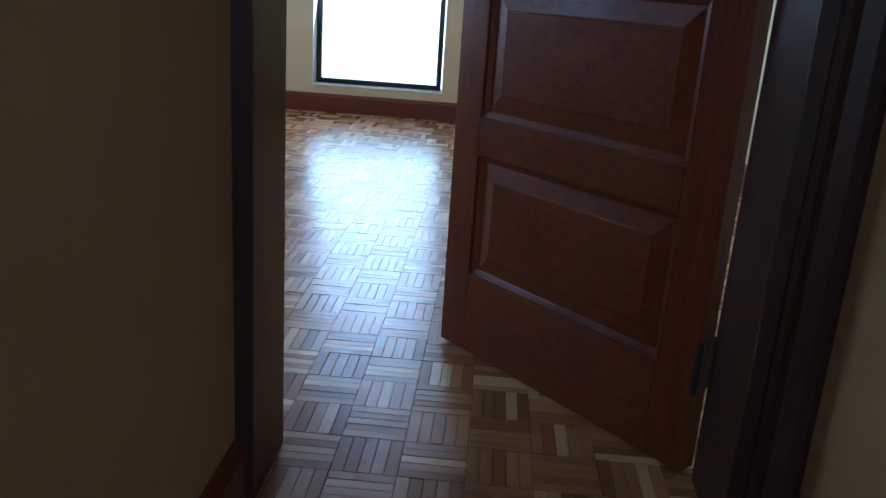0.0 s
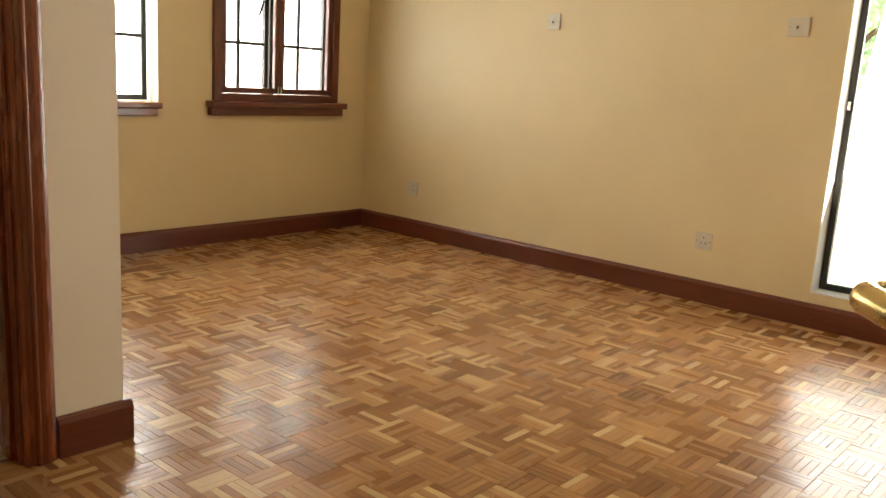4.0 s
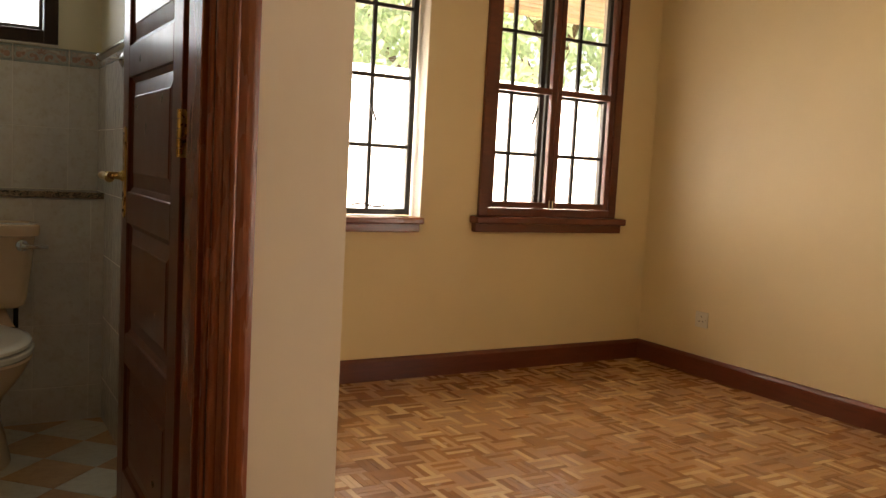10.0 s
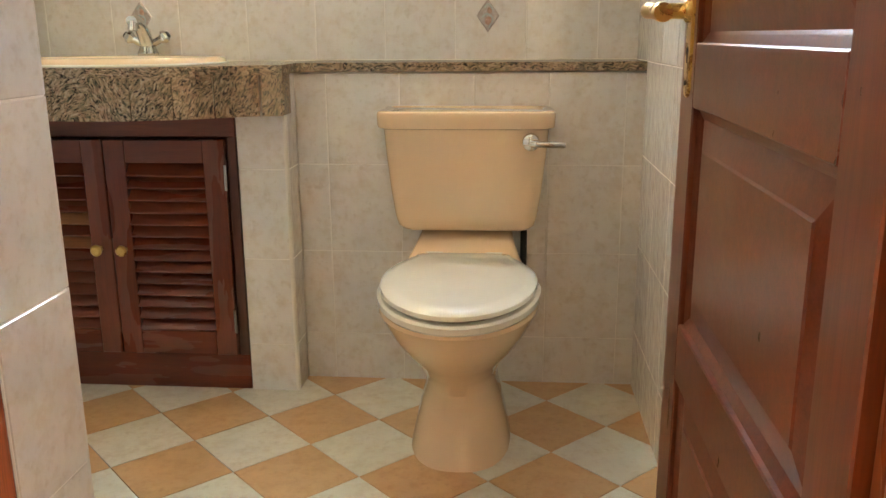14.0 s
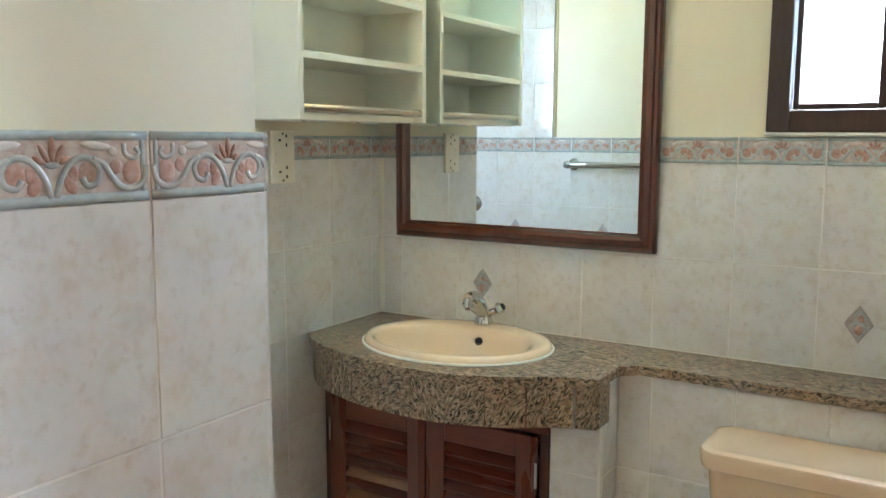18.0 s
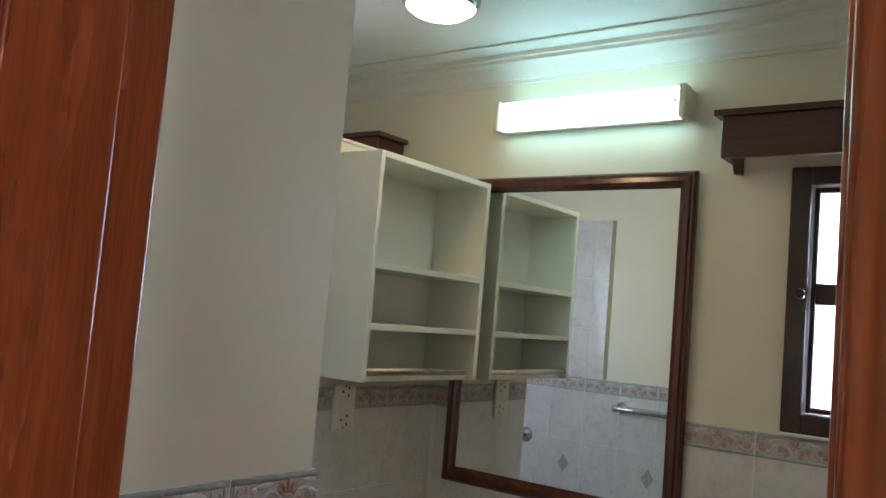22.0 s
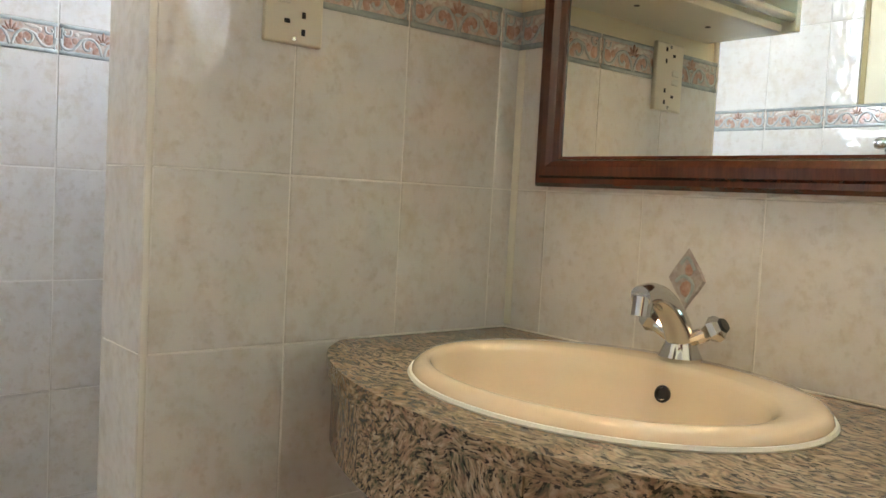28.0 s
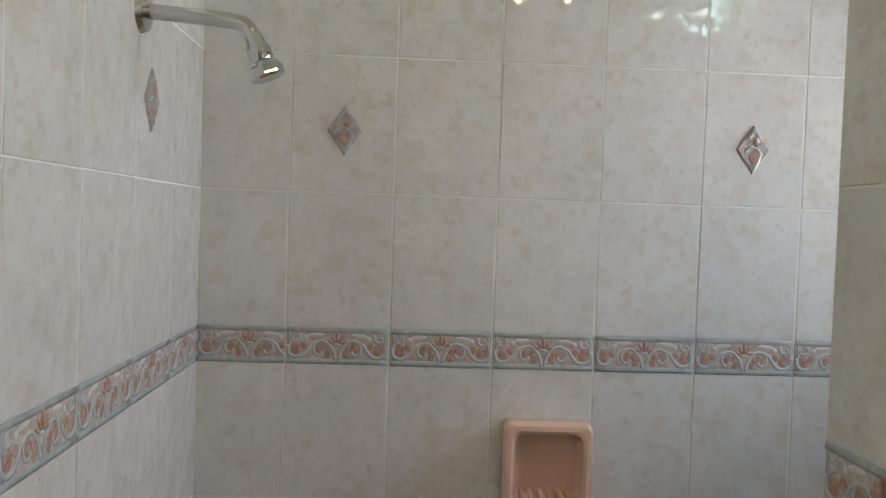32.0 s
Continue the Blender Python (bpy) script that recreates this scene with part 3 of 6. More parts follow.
# plaster cornices: stepped coving
COV = [(0, 0), (0, -0.085), (0.008, -0.085), (0.008, -0.072), (0.016, -0.072), (0.030, -0.050), (0.046, -0.034),
       (0.062, -0.026), (0.062, -0.014), (0.078, -0.014), (0.078, 0)]
for nm, h, mt, runs in (("bedroom", HC, WHITE_CEIL, [((XP, YW), (XA, YW), (0, -1)), ((XA, YR), (XA, YW), (-1, 0)), ((XP, YB0), (XP, YW), (1, 0)),
                                         ((XE1, YB0), (XP, YB0), (0, -1)), ((XE1, YR), (XA, YR), (0, 1)), ((XE1, YR), (XE1, YB0), (1, 0))]),
                    ("bathroom", HB, PLASTER_WHITE, [((XS, YM), (XBR, YM), (0, -1)), ((XS, YS0), (XS, YM), (1, 0)), ((XBR, YB1), (XBR, YM), (-1, 0)), ((XL, YB1), (XL, YS0), (1, 0)),
                                          ((XS, YS0), (XL, YS0), (0, 1)), ((XL, YB1), (XBR, YB1), (0, 1))])):
    for a, b, o in runs:
        structure(part("cornice", run([(o_, u_ * (0.55 if nm == "bedroom" else 1.0)) for o_, u_ in COV], (*a, h), (*b, h), (*o, 0)), mt), "white moulded plaster cornice", "cornice")


# ---- doors ----
def panel_leaf(parent, w, h, t, n, mz, mx, bottom=0.19, top=0.10, stile=0.10, rail=0.085):
    """A leaf of n raised panels, from the hinge (x = 0) to x = w, its faces at y = 0 and y = -t."""
    for x0, x1 in ((0, stile), (w - stile, w)):
        part("stile", rbox(x0, x1, -t, 0, 0.008, h, 0.002, 1), mz, parent)
    ph = (h - 0.008 - bottom - top - rail * (n - 1)) / n
    zs, z = [], 0.008 + bottom
    part("rail", rbox(stile, w - stile, -t, 0, 0.008, z, 0.002, 1), mx, parent)
    for i in range(n):
        zs.append((z, z + ph))
        z1 = z + ph + (rail if i < n - 1 else top)
        part("rail", rbox(stile, w - stile, -t, 0, z + ph, z1, 0.002, 1), mx, parent)
        z = z1
    for a, b in zs:
        # a field raised by a wide bevel, with a bead round it
        bm = bmesh.new()
        x0, x1 = stile, w - stile
        for s, y in ((1, -0.008), (-1, -t + 0.008)):
            loops = []
            for inset, dy in ((0.0, 0.0), (0.010, 0.004 * s * -1), (0.014, -0.006 * s), (0.050, 0.001 * s), (0.053, 0.003 * s)):
                yy = y + dy
                loops.append([bm.verts.new(p) for p in ((x0 + inset, yy, a + inset), (x1 - inset, yy, a + inset), (x1 - inset, yy, b - inset), (x0 + inset, yy, b - inset))])
            for p, q in zip(loops, loops[1:]):
                for k in range(4):
                    bm.faces.new((p[k], p[(k + 1) % 4], q[(k + 1) % 4], q[k]))
            bm.faces.new(loops[-1])
        bmesh.ops.recalc_face_normals(bm, faces=bm.faces[:])
        part("panel", bm, mx, parent)


def lever_set(parent, x, z, y, side, toward):
    """Brass lever on a long plate; side is the way out of the face, toward is where the lever points."""
    s = side
    ol = [(0.017 * math.cos(radians(a)), (0.118 if a < 180 else -0.098) + 0.017 * math.sin(radians(a))) for a in range(0, 360, 20)]
    plate = prism(ol, 0, 0.004)
    bmesh.ops.bevel(plate, geom=[e_ for e_ in plate.edges if all(v.co.z > 0.003 for v in e_.verts)], offset=0.0015, segments=2, affect="EDGES")
    move(plate, Matrix.Translation((x, y, z)) @ pose(0, 0, 0, 90 if s < 0 else -90) @ (Matrix.Identity(4) if s < 0 else Matrix.Diagonal((1, -1, 1, 1))))
    bmesh.ops.recalc_face_normals(plate, faces=plate.faces[:])
    hd = part("handle_plate", plate, BRASS, parent, "worn brass handle plate")
    path = arc([(x, y + s * 0.002, z), (x, y + s * 0.036, z), (x + toward * 0.006, y + s * 0.058, z), (x + toward * 0.035, y + s * 0.062, z), (x + toward * 0.105, y + s * 0.056, z - 0.004)], 5)
    n = len(path)
    part("lever", tube(path, [0.013, 0.012, 0.011] + [0.0105] * (n - 8) + [0.010, 0.010, 0.011, 0.0125, 0.012], 14), BRASS, hd, smooth=True)
    part("rose", move(lathe([(0, 0), (0.0165, 0), (0.0155, 0.006), (0.012, 0.009), (0, 0.009)], 20), pose(x, y + s * 0.003, z, -90 * s)), BRASS, hd, smooth=True)
    part("keyhole", move(join(lathe([(0, 0), (0.0055, 0), (0.0055, 0.001), (0, 0.001)], 12), rbox(-0.0028, 0.0028, -0.016, 0, 0, 0.001, 0)), Matrix.Translation((x, y + s * 0.0038, z - 0.052)) @ pose(0, 0, 0, 90 if s < 0 else -90) @ (Matrix.Identity(4) if s < 0 else Matrix.Diagonal((1, -1, 1, 1)))), DARK, hd)
    for dz in (-0.095, 0.115):
        part("screw", move(lathe([(0, 0), (0.004, 0), (0.003, 0.002), (0, 0.002)], 8), pose(x, y + s * 0.0042, z + dz, -90 * s)), BRONZE, hd)


def butt_hinge(parent, x, y, z, m=BRASS, label="brass butt hinge"):
    """A brass butt hinge on the leaf's edge, its knuckle upright at the corner."""
    h = part("hinge", rbox(x - 0.0015, x + 0.0015, y - 0.042, y, z - 0.05, z + 0.05, 0.0005, 1), m, parent, label)
    for k in range(5):
        part("knuckle", move(lathe([(0, 0), (0.0065, 0), (0.0065, 0.0185), (0, 0.0185)], 10), Matrix.Translation((x - 0.002, y + 0.004, z - 0.05 + k * 0.0202))), m, h, smooth=True)
    for k in (-0.03, 0.0, 0.03):
        part("screw", move(lathe([(0, 0), (0.004, 0), (0.0035, 0.0012), (0, 0.0012)], 8), pose(x - 0.0015, y - 0.02, z + k, 0, -90)), BRONZE, h)


def door_frame(name, label, axis, f0, f1, u0, u1, h, arch, mz, mx, t=0.032, leave=()):
    """Lining, stop and moulded architraves of a doorway through the wall f0 .. f1."""
    e = empty(name)

    def bx(n, ua, ub, fa, fb, z0, z1, m, r=0.003):
        bm = rbox(ua, ub, fa, fb, z0, z1, r, 2) if axis == "y" else rbox(fa, fb, ua, ub, z0, z1, r, 2)
        return part(n, bm, m, e)

    bx("jamb", u0 - 0.002, u0 + t, f0 - 0.004, f1 + 0.004, 0, h, mz)
    bx("jamb", u1 - t, u1 + 0.002, f0 - 0.004, f1 + 0.004, 0, h, mz)
    bx("head", u0 + t, u1 - t, f0 - 0.004, f1 + 0.004, h - t, h + 0.002, mx)
    for k in (0, 1):
        f = (f0, f1)[k]
        s = (-1, 1)[k]
        for ua, ub, out in ((u0 - arch + 0.006, u0 + 0.006, -1), (u1 - 0.006, u1 + arch - 0.006, 1)):
            if (k, out) in leave:
                continue
            w = ub - ua
            # stepped and rounded face
            prof = [(0, 0), (0, 0.012), (0.010, 0.018), (0.016, 0.014), (min(0.022, w * 0.4), 0.020), (w * 0.6, 0.023), (w - 0.014, 0.022), (w - 0.008, 0.017), (w, 0.014), (w, 0)]
            pts = []
            for q, d in prof:
                uu = (ub - q) if out < 0 else (ua + q)
                ff = f + s * d
                pts.append((uu, ff) if axis == "y" else (ff, uu))
            part("architrave", prism(pts, 0, h + arch - 0.006), mz, e)
        bx("architrave", u0 + 0.006, u1 - 0.006, min(f, f + s * 0.019), max(f, f + s * 0.019), h - 0.006, h + arch - 0.006, mx)
    return tagged(e, label, "door frame", kind="structure")


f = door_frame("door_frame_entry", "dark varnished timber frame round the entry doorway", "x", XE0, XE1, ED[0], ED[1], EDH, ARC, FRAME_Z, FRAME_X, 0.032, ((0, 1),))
part("strike_plate", rbox(XE1 - 0.050, XE1 - 0.022, ED[1] - 0.0345, ED[1] - 0.031, 0.93, 1.13, 0.001, 1), BRASS, f, "brass strike plate")
e = empty("entry_door", (EHX, EHY, 0), EANG)
tagged(e, "dark varnished panelled timber door standing half open", "door")
panel_leaf(e, EWID, 2.02, 0.042, 5, DOOR_Z, DOOR_X, stile=0.085)
lever_set(e, EWID - 0.026, 0.945, 0.0, 1, -1)
lever_set(e, EWID - 0.026, 0.945, -0.042, -1, -1)
part("latch_plate", rbox(EWID - 0.001, EWID + 0.0025, -0.033, -0.009, 0.78, 0.96, 0.0005, 1), BRASS, e, "brass latch face plate")
for z in (0.22, 1.05, 1.82):
    butt_hinge(e, -0.002, -0.001, z, BRONZE, "dark tarnished butt hinge")

f = door_frame("door_frame_bath", "glossy reddish varnished timber frame round the bathroom doorway", "y", YB0, YB1, BD[0], BD[1], BDH, ARB, RED_Z, RED_X, 0.022, ((1, 1),))
part("door_stop", rbox(BD[1] - 0.036, BD[1] - 0.020, YB0 + 0.05, YB1 - 0.045, 0, BDH - 0.03, 0.003, 2), RED_Z, f)
part("door_stop", rbox(BD[0] + 0.020, BD[0] + 0.030, YB0 + 0.05, YB1 - 0.045, 0, BDH - 0.03, 0.003, 2), RED_Z, f)
# moulded beads: one on the lining's edge, one in the lining, two on the face of the architrave
for yy, rr, dx in ((YB0 - 0.006, 0.010, 0.013), (YB0 + 0.018, 0.008, 0.0215), (YB0 + 0.038, 0.005, 0.0215)):
    for xx in (BD[0] + dx, BD[1] - dx):
        part("bead", tube([(xx, yy, 0.001), (xx, yy, BDH - 0.024)], rr, 12), RED_Z, f, smooth=True)
for xx in (BD[0] - 0.010, BD[0] - 0.040, BD[1] + 0.010):
    part("bead", tube([(xx, YB0 - 0.0205, 0.001), (xx, YB0 - 0.0205, BDH + 0.03)], 0.0075, 12), RED_Z, f, smooth=True)
e = empty("bathroom_door", (BHX, BHY, 0), BANG)
tagged(e, "dark red varnished panelled timber door standing open into the bathroom", "door")
panel_leaf(e, BWID, 2.165, 0.040, 5, LEAF_Z, LEAF_X, stile=0.085)
lever_set(e, BWID - 0.05, 1.02, 0.0, 1, -1)
lever_set(e, BWID - 0.05, 1.02, -0.040, -1, -1)
# no hollow is cut: a near-black plate paints the hinge recess's shade
part("hinge_recess", rbox(-0.0009, 0.001, -0.035, -0.006, 0.905, 1.0, 0), FRAME_Z, e, "thin dark plate for the shade in an empty hinge recess")
for z in (0.20, ZHM, ZHT):
    butt_hinge(e, -0.002, -0.001, z)


# ---- bedroom windows ----
def steel_window(name, label, axis, p, u0, u1, z0, z1, cols, rows, out, open_bar=True):
    """A dark steel casement with glazing bars at the plane p."""
    e = empty(name)

    def bx(n, ua, ub, da, db, za, zb, m=IRON, par=e):
        a, b = sorted((p + out * da, p + out * db))
        bm = rbox(ua, ub, a, b, za, zb, 0.0015, 1) if axis == "y" else rbox(a, b, ua, ub, za, zb, 0.0015, 1)
        return part(n, bm, m, par)

    fr = 0.030
    bx("frame", u0, u0 + fr, 0, 0.032, z0, z1)
    bx("frame", u1 - fr, u1, 0, 0.032, z0, z1)
    bx("frame", u0 + fr, u1 - fr, 0, 0.032, z0, z0 + fr)
    bx("frame", u0 + fr, u1 - fr, 0, 0.032, z1 - fr, z1)
    for i in range(1, cols):
        u = u0 + (u1 - u0) * i / cols
        bx("glazing_bar", u - 0.010, u + 0.010, 0.004, 0.026, z0 + fr, z1 - fr)
    for k in range(1, rows):
        z = z0 + (z1 - z0) * k / rows
        bx("glazing_bar", u0 + fr, u1 - fr, 0.005, 0.025, z - 0.009, z + 0.009)
    for i in range(cols):
        for k in range(rows):
            ua, ub = u0 + (u1 - u0) * i / cols, u0 + (u1 - u0) * (i + 1) / cols
            za, zb = z0 + (z1 - z0) * k / rows, z0 + (z1 - z0) * (k + 1) / rows
            g = bx("pane", ua + 0.011, ub - 0.011, 0.013, 0.017, za + 0.010, zb - 0.010, GLASS)
            g.visible_shadow = False
    return tagged(e, label, "window", kind="structure")


def window_stay(parent, p, m=IRON):
    part("stay", tube(arc([p, (p[0] + 0.05, p[1] - 0.03, p[2] + 0.012), (p[0] + 0.12, p[1] - 0.035, p[2] - 0.004), (p[0] + 0.2, p[1] - 0.01, p[2] + 0.008)], 4), 0.005, 8), m, parent, "bent steel casement stay", True)


w = steel_window("window_1", "dark steel casement with glazing bars in a white reveal", "y", YW + 0.085, W1[0] + 0.004, W1[1] - 0.020, W1[2] + 0.004, W1[3] - 0.004, 3, 4, 1)
window_stay(w, (W1[1] - 0.36, YW + 0.07, W1[2] + 0.05))
part("lever", tube(arc([(W1[1] - 0.27, YW + 0.08, 1.36), (W1[1] - 0.29, YW + 0.05, 1.40), (W1[1] - 0.25, YW + 0.05, 1.30)], 4), 0.006, 8), IRON, w)
structure(part("reveal_lining", join(rbox(W1[0] - 0.001, W1[0] + 0.004, YW - 0.0015, YW + 0.215, W1[2], W1[3], 0), rbox(W1[1] - 0.004, W1[1] + 0.001, YW - 0.0015, YW + 0.215, W1[2], W1[3], 0),
                                 rbox(W1[0] + 0.004, W1[1] - 0.004, YW - 0.0015, YW + 0.215, W1[3] - 0.004, W1[3] + 0.001, 0)), PLASTER_WHITE), "white painted window reveal", "reveal")


def sill(u0, u1, z, m, depth=0.06, h=0.075):
    bm = rbox(u0, u1, YW - depth, YW + 0.10, z - h * 0.45, z, 0.008, 3)
    bm2 = rbox(u0 + 0.012, u1 - 0.012, YW - depth * 0.55, YW - 0.001, z - h, z - h * 0.43, 0.004, 2)
    structure(part("window_sill", join(bm, bm2), m), "rounded varnished timber window sill", "window sill")


sill(W1[0] - 0.045, W1[1] - 0.008, W1[2], RED_X)
sill(W2[0] - 0.055, W2[1] + 0.055, W2[2], BASE_X, 0.075, 0.085)
# second window: timber frame and two fixed screen leaves inside, steel casements outside
e = empty("window_2")
tagged(e, "red-brown timber window with two leaves and steel bars behind", "window", kind="structure")
a, b, c, d = W2[0] + 0.0, W2[1] - 0.0, W2[2], W2[3]
for n, u0, u1, z0, z1, m in (("frame", a - 0.012, a + 0.042, c, d + 0.012, BASE_X), ("frame", b - 0.042, b + 0.012, c, d + 0.012, BASE_X),
                             ("frame", a + 0.042, b - 0.042, d - 0.042, d + 0.012, BASE_X), ("frame", a + 0.042, b - 0.042, c, c + 0.045, BASE_X)):
    part(n, rbox(u0, u1, YW - 0.022, YW + 0.045, z0, z1, 0.004, 2), m, e)
mid = (a + b) / 2
for u0, u1 in ((a + 0.044, mid - 0.002), (mid + 0.002, b - 0.044)):
    lf = part("leaf_frame", join(rbox(u0, u0 + 0.034, YW - 0.012, YW + 0.02, c + 0.047, d - 0.044, 0.003, 1), rbox(u1 - 0.034, u1, YW - 0.012, YW + 0.02, c + 0.047, d - 0.044, 0.003, 1),
                                rbox(u0 + 0.034, u1 - 0.034, YW - 0.012, YW + 0.02, c + 0.047, c + 0.081, 0.003, 1), rbox(u0 + 0.034, u1 - 0.034, YW - 0.012, YW + 0.02, d - 0.078, d - 0.044, 0.003, 1),
                                rbox(u0 + 0.034, u1 - 0.034, YW - 0.012, YW + 0.02, (c + d) / 2 - 0.017, (c + d) / 2 + 0.017, 0.003, 1)), BASE_X, e)
for zz in (c + 0.048, d - 0.055):
    for sx in (-1, 1):
        part("bolt", rbox(mid + sx * 0.012 - 0.006, mid + sx * 0.012 + 0.006, YW - 0.019, YW - 0.011, zz - 0.012, zz + 0.045, 0.002, 1), CHROME, e, "small bright sliding bolt")
for u0, u1, ul in ((a + 0.035, 4.214, 4.16), (4.226, b + 0.016, 4.262)):
    w = steel_window("window_casement", "dark steel casement outside the timber window", "y", YW + 0.115, u0, u1, c + 0.01, d - 0.035, 2, 4, 1)
    part("lever", tube(arc([(ul, YW + 0.115, 1.42), (ul - 0.01, YW + 0.085, 1.45), (ul - 0.045, YW + 0.08, 1.36)], 4), 0.007, 8), IRON, w)
structure(part("reveal_lining", join(rbox(a + 0.026, a + 0.032, YW + 0.046, YW + 0.215, c, d, 0), rbox(b + 0.024, b + 0.030, YW + 0.046, YW + 0.215, c, d, 0)), PLASTER_WHITE), "white painted window reveal", "reveal")
# tall garden window
w = steel_window("window_3", "tall steel garden window in a white reveal", "x", XA + 0.10, FW[0] + 0.02, FW[1] - 0.006, FW[2] + 0.006, FW[3] - 0.006, 1, 1, 1)
part("catch", rbox(XA + 0.085, XA + 0.10, FW[1] - 0.03, FW[1] - 0.012, 1.02, 1.06, 0.003, 1), CHROME, w)
structure(part("reveal_lining", join(rbox(XA - 0.0015, XA + 0.215, FW[1] - 0.004, FW[1] + 0.001, FW[2], FW[3], 0), rbox(XA - 0.0015, XA + 0.215, FW[0] - 0.001, FW[0] + 0.004, FW[2], FW[3], 0),
                                 rbox(XA - 0.006, XA + 0.215, FW[0] + 0.004, FW[1] - 0.004, FW[2] - 0.001, FW[2] + 0.005, 0)), PLASTER_WHITE), "white painted window reveal", "reveal")

# curtain pelmet over both windows
e = empty("curtain_pelmet", (XPL, YW, ZPL))
tagged(e, "dark stained timber curtain pelmet with a shaped end", "pelmet")
part("fascia", rbox(XP + 0.02 - XPL, 0, -0.22, -0.198, 0.03, 0.175, 0.002, 1), DARK_X, e)
part("top_board", rbox(XP + 0.02 - XPL, 0.012, -0.23, -0.002, 0.175, 0.195, 0.003, 1), DARK_X, e)
part("end_board", prism([(-0.198, 0.03), (-0.198, 0.175), (-0.002, 0.175), (-0.002, -0.03), (-0.05, -0.03), (-0.062, 0.0), (-0.10, 0.028)], -0.022, 0), DARK_X, e).matrix_basis = Matrix(((0, 0, 1, 0), (1, 0, 0, 0), (0, 1, 0, 0), (0, 0, 0, 1)))
part("bracket", rbox(-1.34, -1.30, -0.197, -0.130, -0.002, 0.0298, 0.003, 1), DARK_X, e)


# ---- wall plates ----
def wall_plate(name, label, place, rz, w, h, holes, mat=GREY_PLASTIC, rocker=False, cat="socket"):
    """An electric plate; local x along the wall, z up, -y out of the wall. holes: (x, z, w, h)."""
    e = empty(name, place, rz)
    tagged(e, label, cat, "wall plates of the bedroom")
    part("plate", rbox(-w / 2, w / 2, -0.009, 0, -h / 2, h / 2, 0.003, 2), mat, e)
    for x, z, a, b in holes:
        part("pin_hole", rbox(x - a / 2, x + a / 2, -0.0098, -0.0085, z - b / 2, z + b / 2, 0.0004, 1), DARK, e)
    for x in ((-0.034, 0.034) if w > 0.08 and not rocker == "v" else ()):
        part("screw", move(lathe([(0, 0), (0.003, 0), (0.0025, 0.001), (0, 0.001)], 8), pose(x, -0.009, 0, 90)), CHROME, e)
    return e


PINS = [(0, 0.018, 0.005, 0.009), (-0.013, -0.010, 0.008, 0.005), (0.013, -0.010, 0.008, 0.005)]
for nm, p in (("wall_socket", SOCK_A), ("wall_socket", SOCK_B)):
    e = wall_plate(nm, "grey-white square wall socket low on the cream wall", (XA, p[0], p[1]), -90, 0.088, 0.088, PINS)
    part("switch", rbox(-0.032, -0.018, -0.012, -0.008, 0.016, 0.034, 0.002, 1), GREY_PLASTIC, e)
for p in (SW_1, SW_2):
    e = wall_plate("light_switch", "grey-white square wall switch on the cream wall", (XA, p[0], p[1]), -90, 0.088 if p is SW_1 else 0.100, 0.088, [], cat="switch")
    for dx in (0.0,):
        part("rocker", rbox(dx - 0.009, dx + 0.009, -0.013, -0.008, -0.016, 0.016, 0.002, 1), GREY_PLASTIC, e)
        part("mark", rbox(dx - 0.004, dx + 0.004, -0.0138, -0.0128, -0.009, 0.004, 0.0005, 1), DARK, e)
e = tagged(part("screw_hole", move(lathe([(0, 0), (0.007, 0), (0.006, 0.003), (0, 0.003)], 10), pose(XA, HOLE[0], HOLE[1], 0, -90)), DARK), "dark screw head in the cream wall", "screw")
e = tagged(part("screw_hole", move(lathe([(0, 0), (0.006, 0), (0.005, 0.003), (0, 0.003)], 10), pose(XA, 4.285, 2.124, 0, -90)), DARK), "dark screw head in the cream wall", "screw")


ring = [(0.0, 0.034 * math.cos(radians(a)), 0.034 * math.sin(radians(a))) for a in range(200, 361, 8)]
structure(part("wall_mark", move(tube(ring, 0.0012, 6), Matrix.Translation((XA - 0.0004, HOLE[0] - 0.015, HOLE[1] - 0.045))), PLASTER_WHITE), "faint pale ring mark on the cream wall", "mark")
# cable end hanging out of the wall near the floor
e = empty("cable_outlet", (XCB, YW, ZCB))
tagged(e, "loose black cable ends on the cream wall near the baseboard", "cable")
part("cable", tube(arc([(0, 0, 0), (0.01, -0.03, 0.012), (0.02, -0.045, -0.005), (0.028, -0.04, -0.028)], 4), 0.005, 8), DARK, e, smooth=True)
part("plug", rbox(-0.014, 0.014, -0.016, 0, -0.014, 0.014, 0.003, 1), DARK, e)


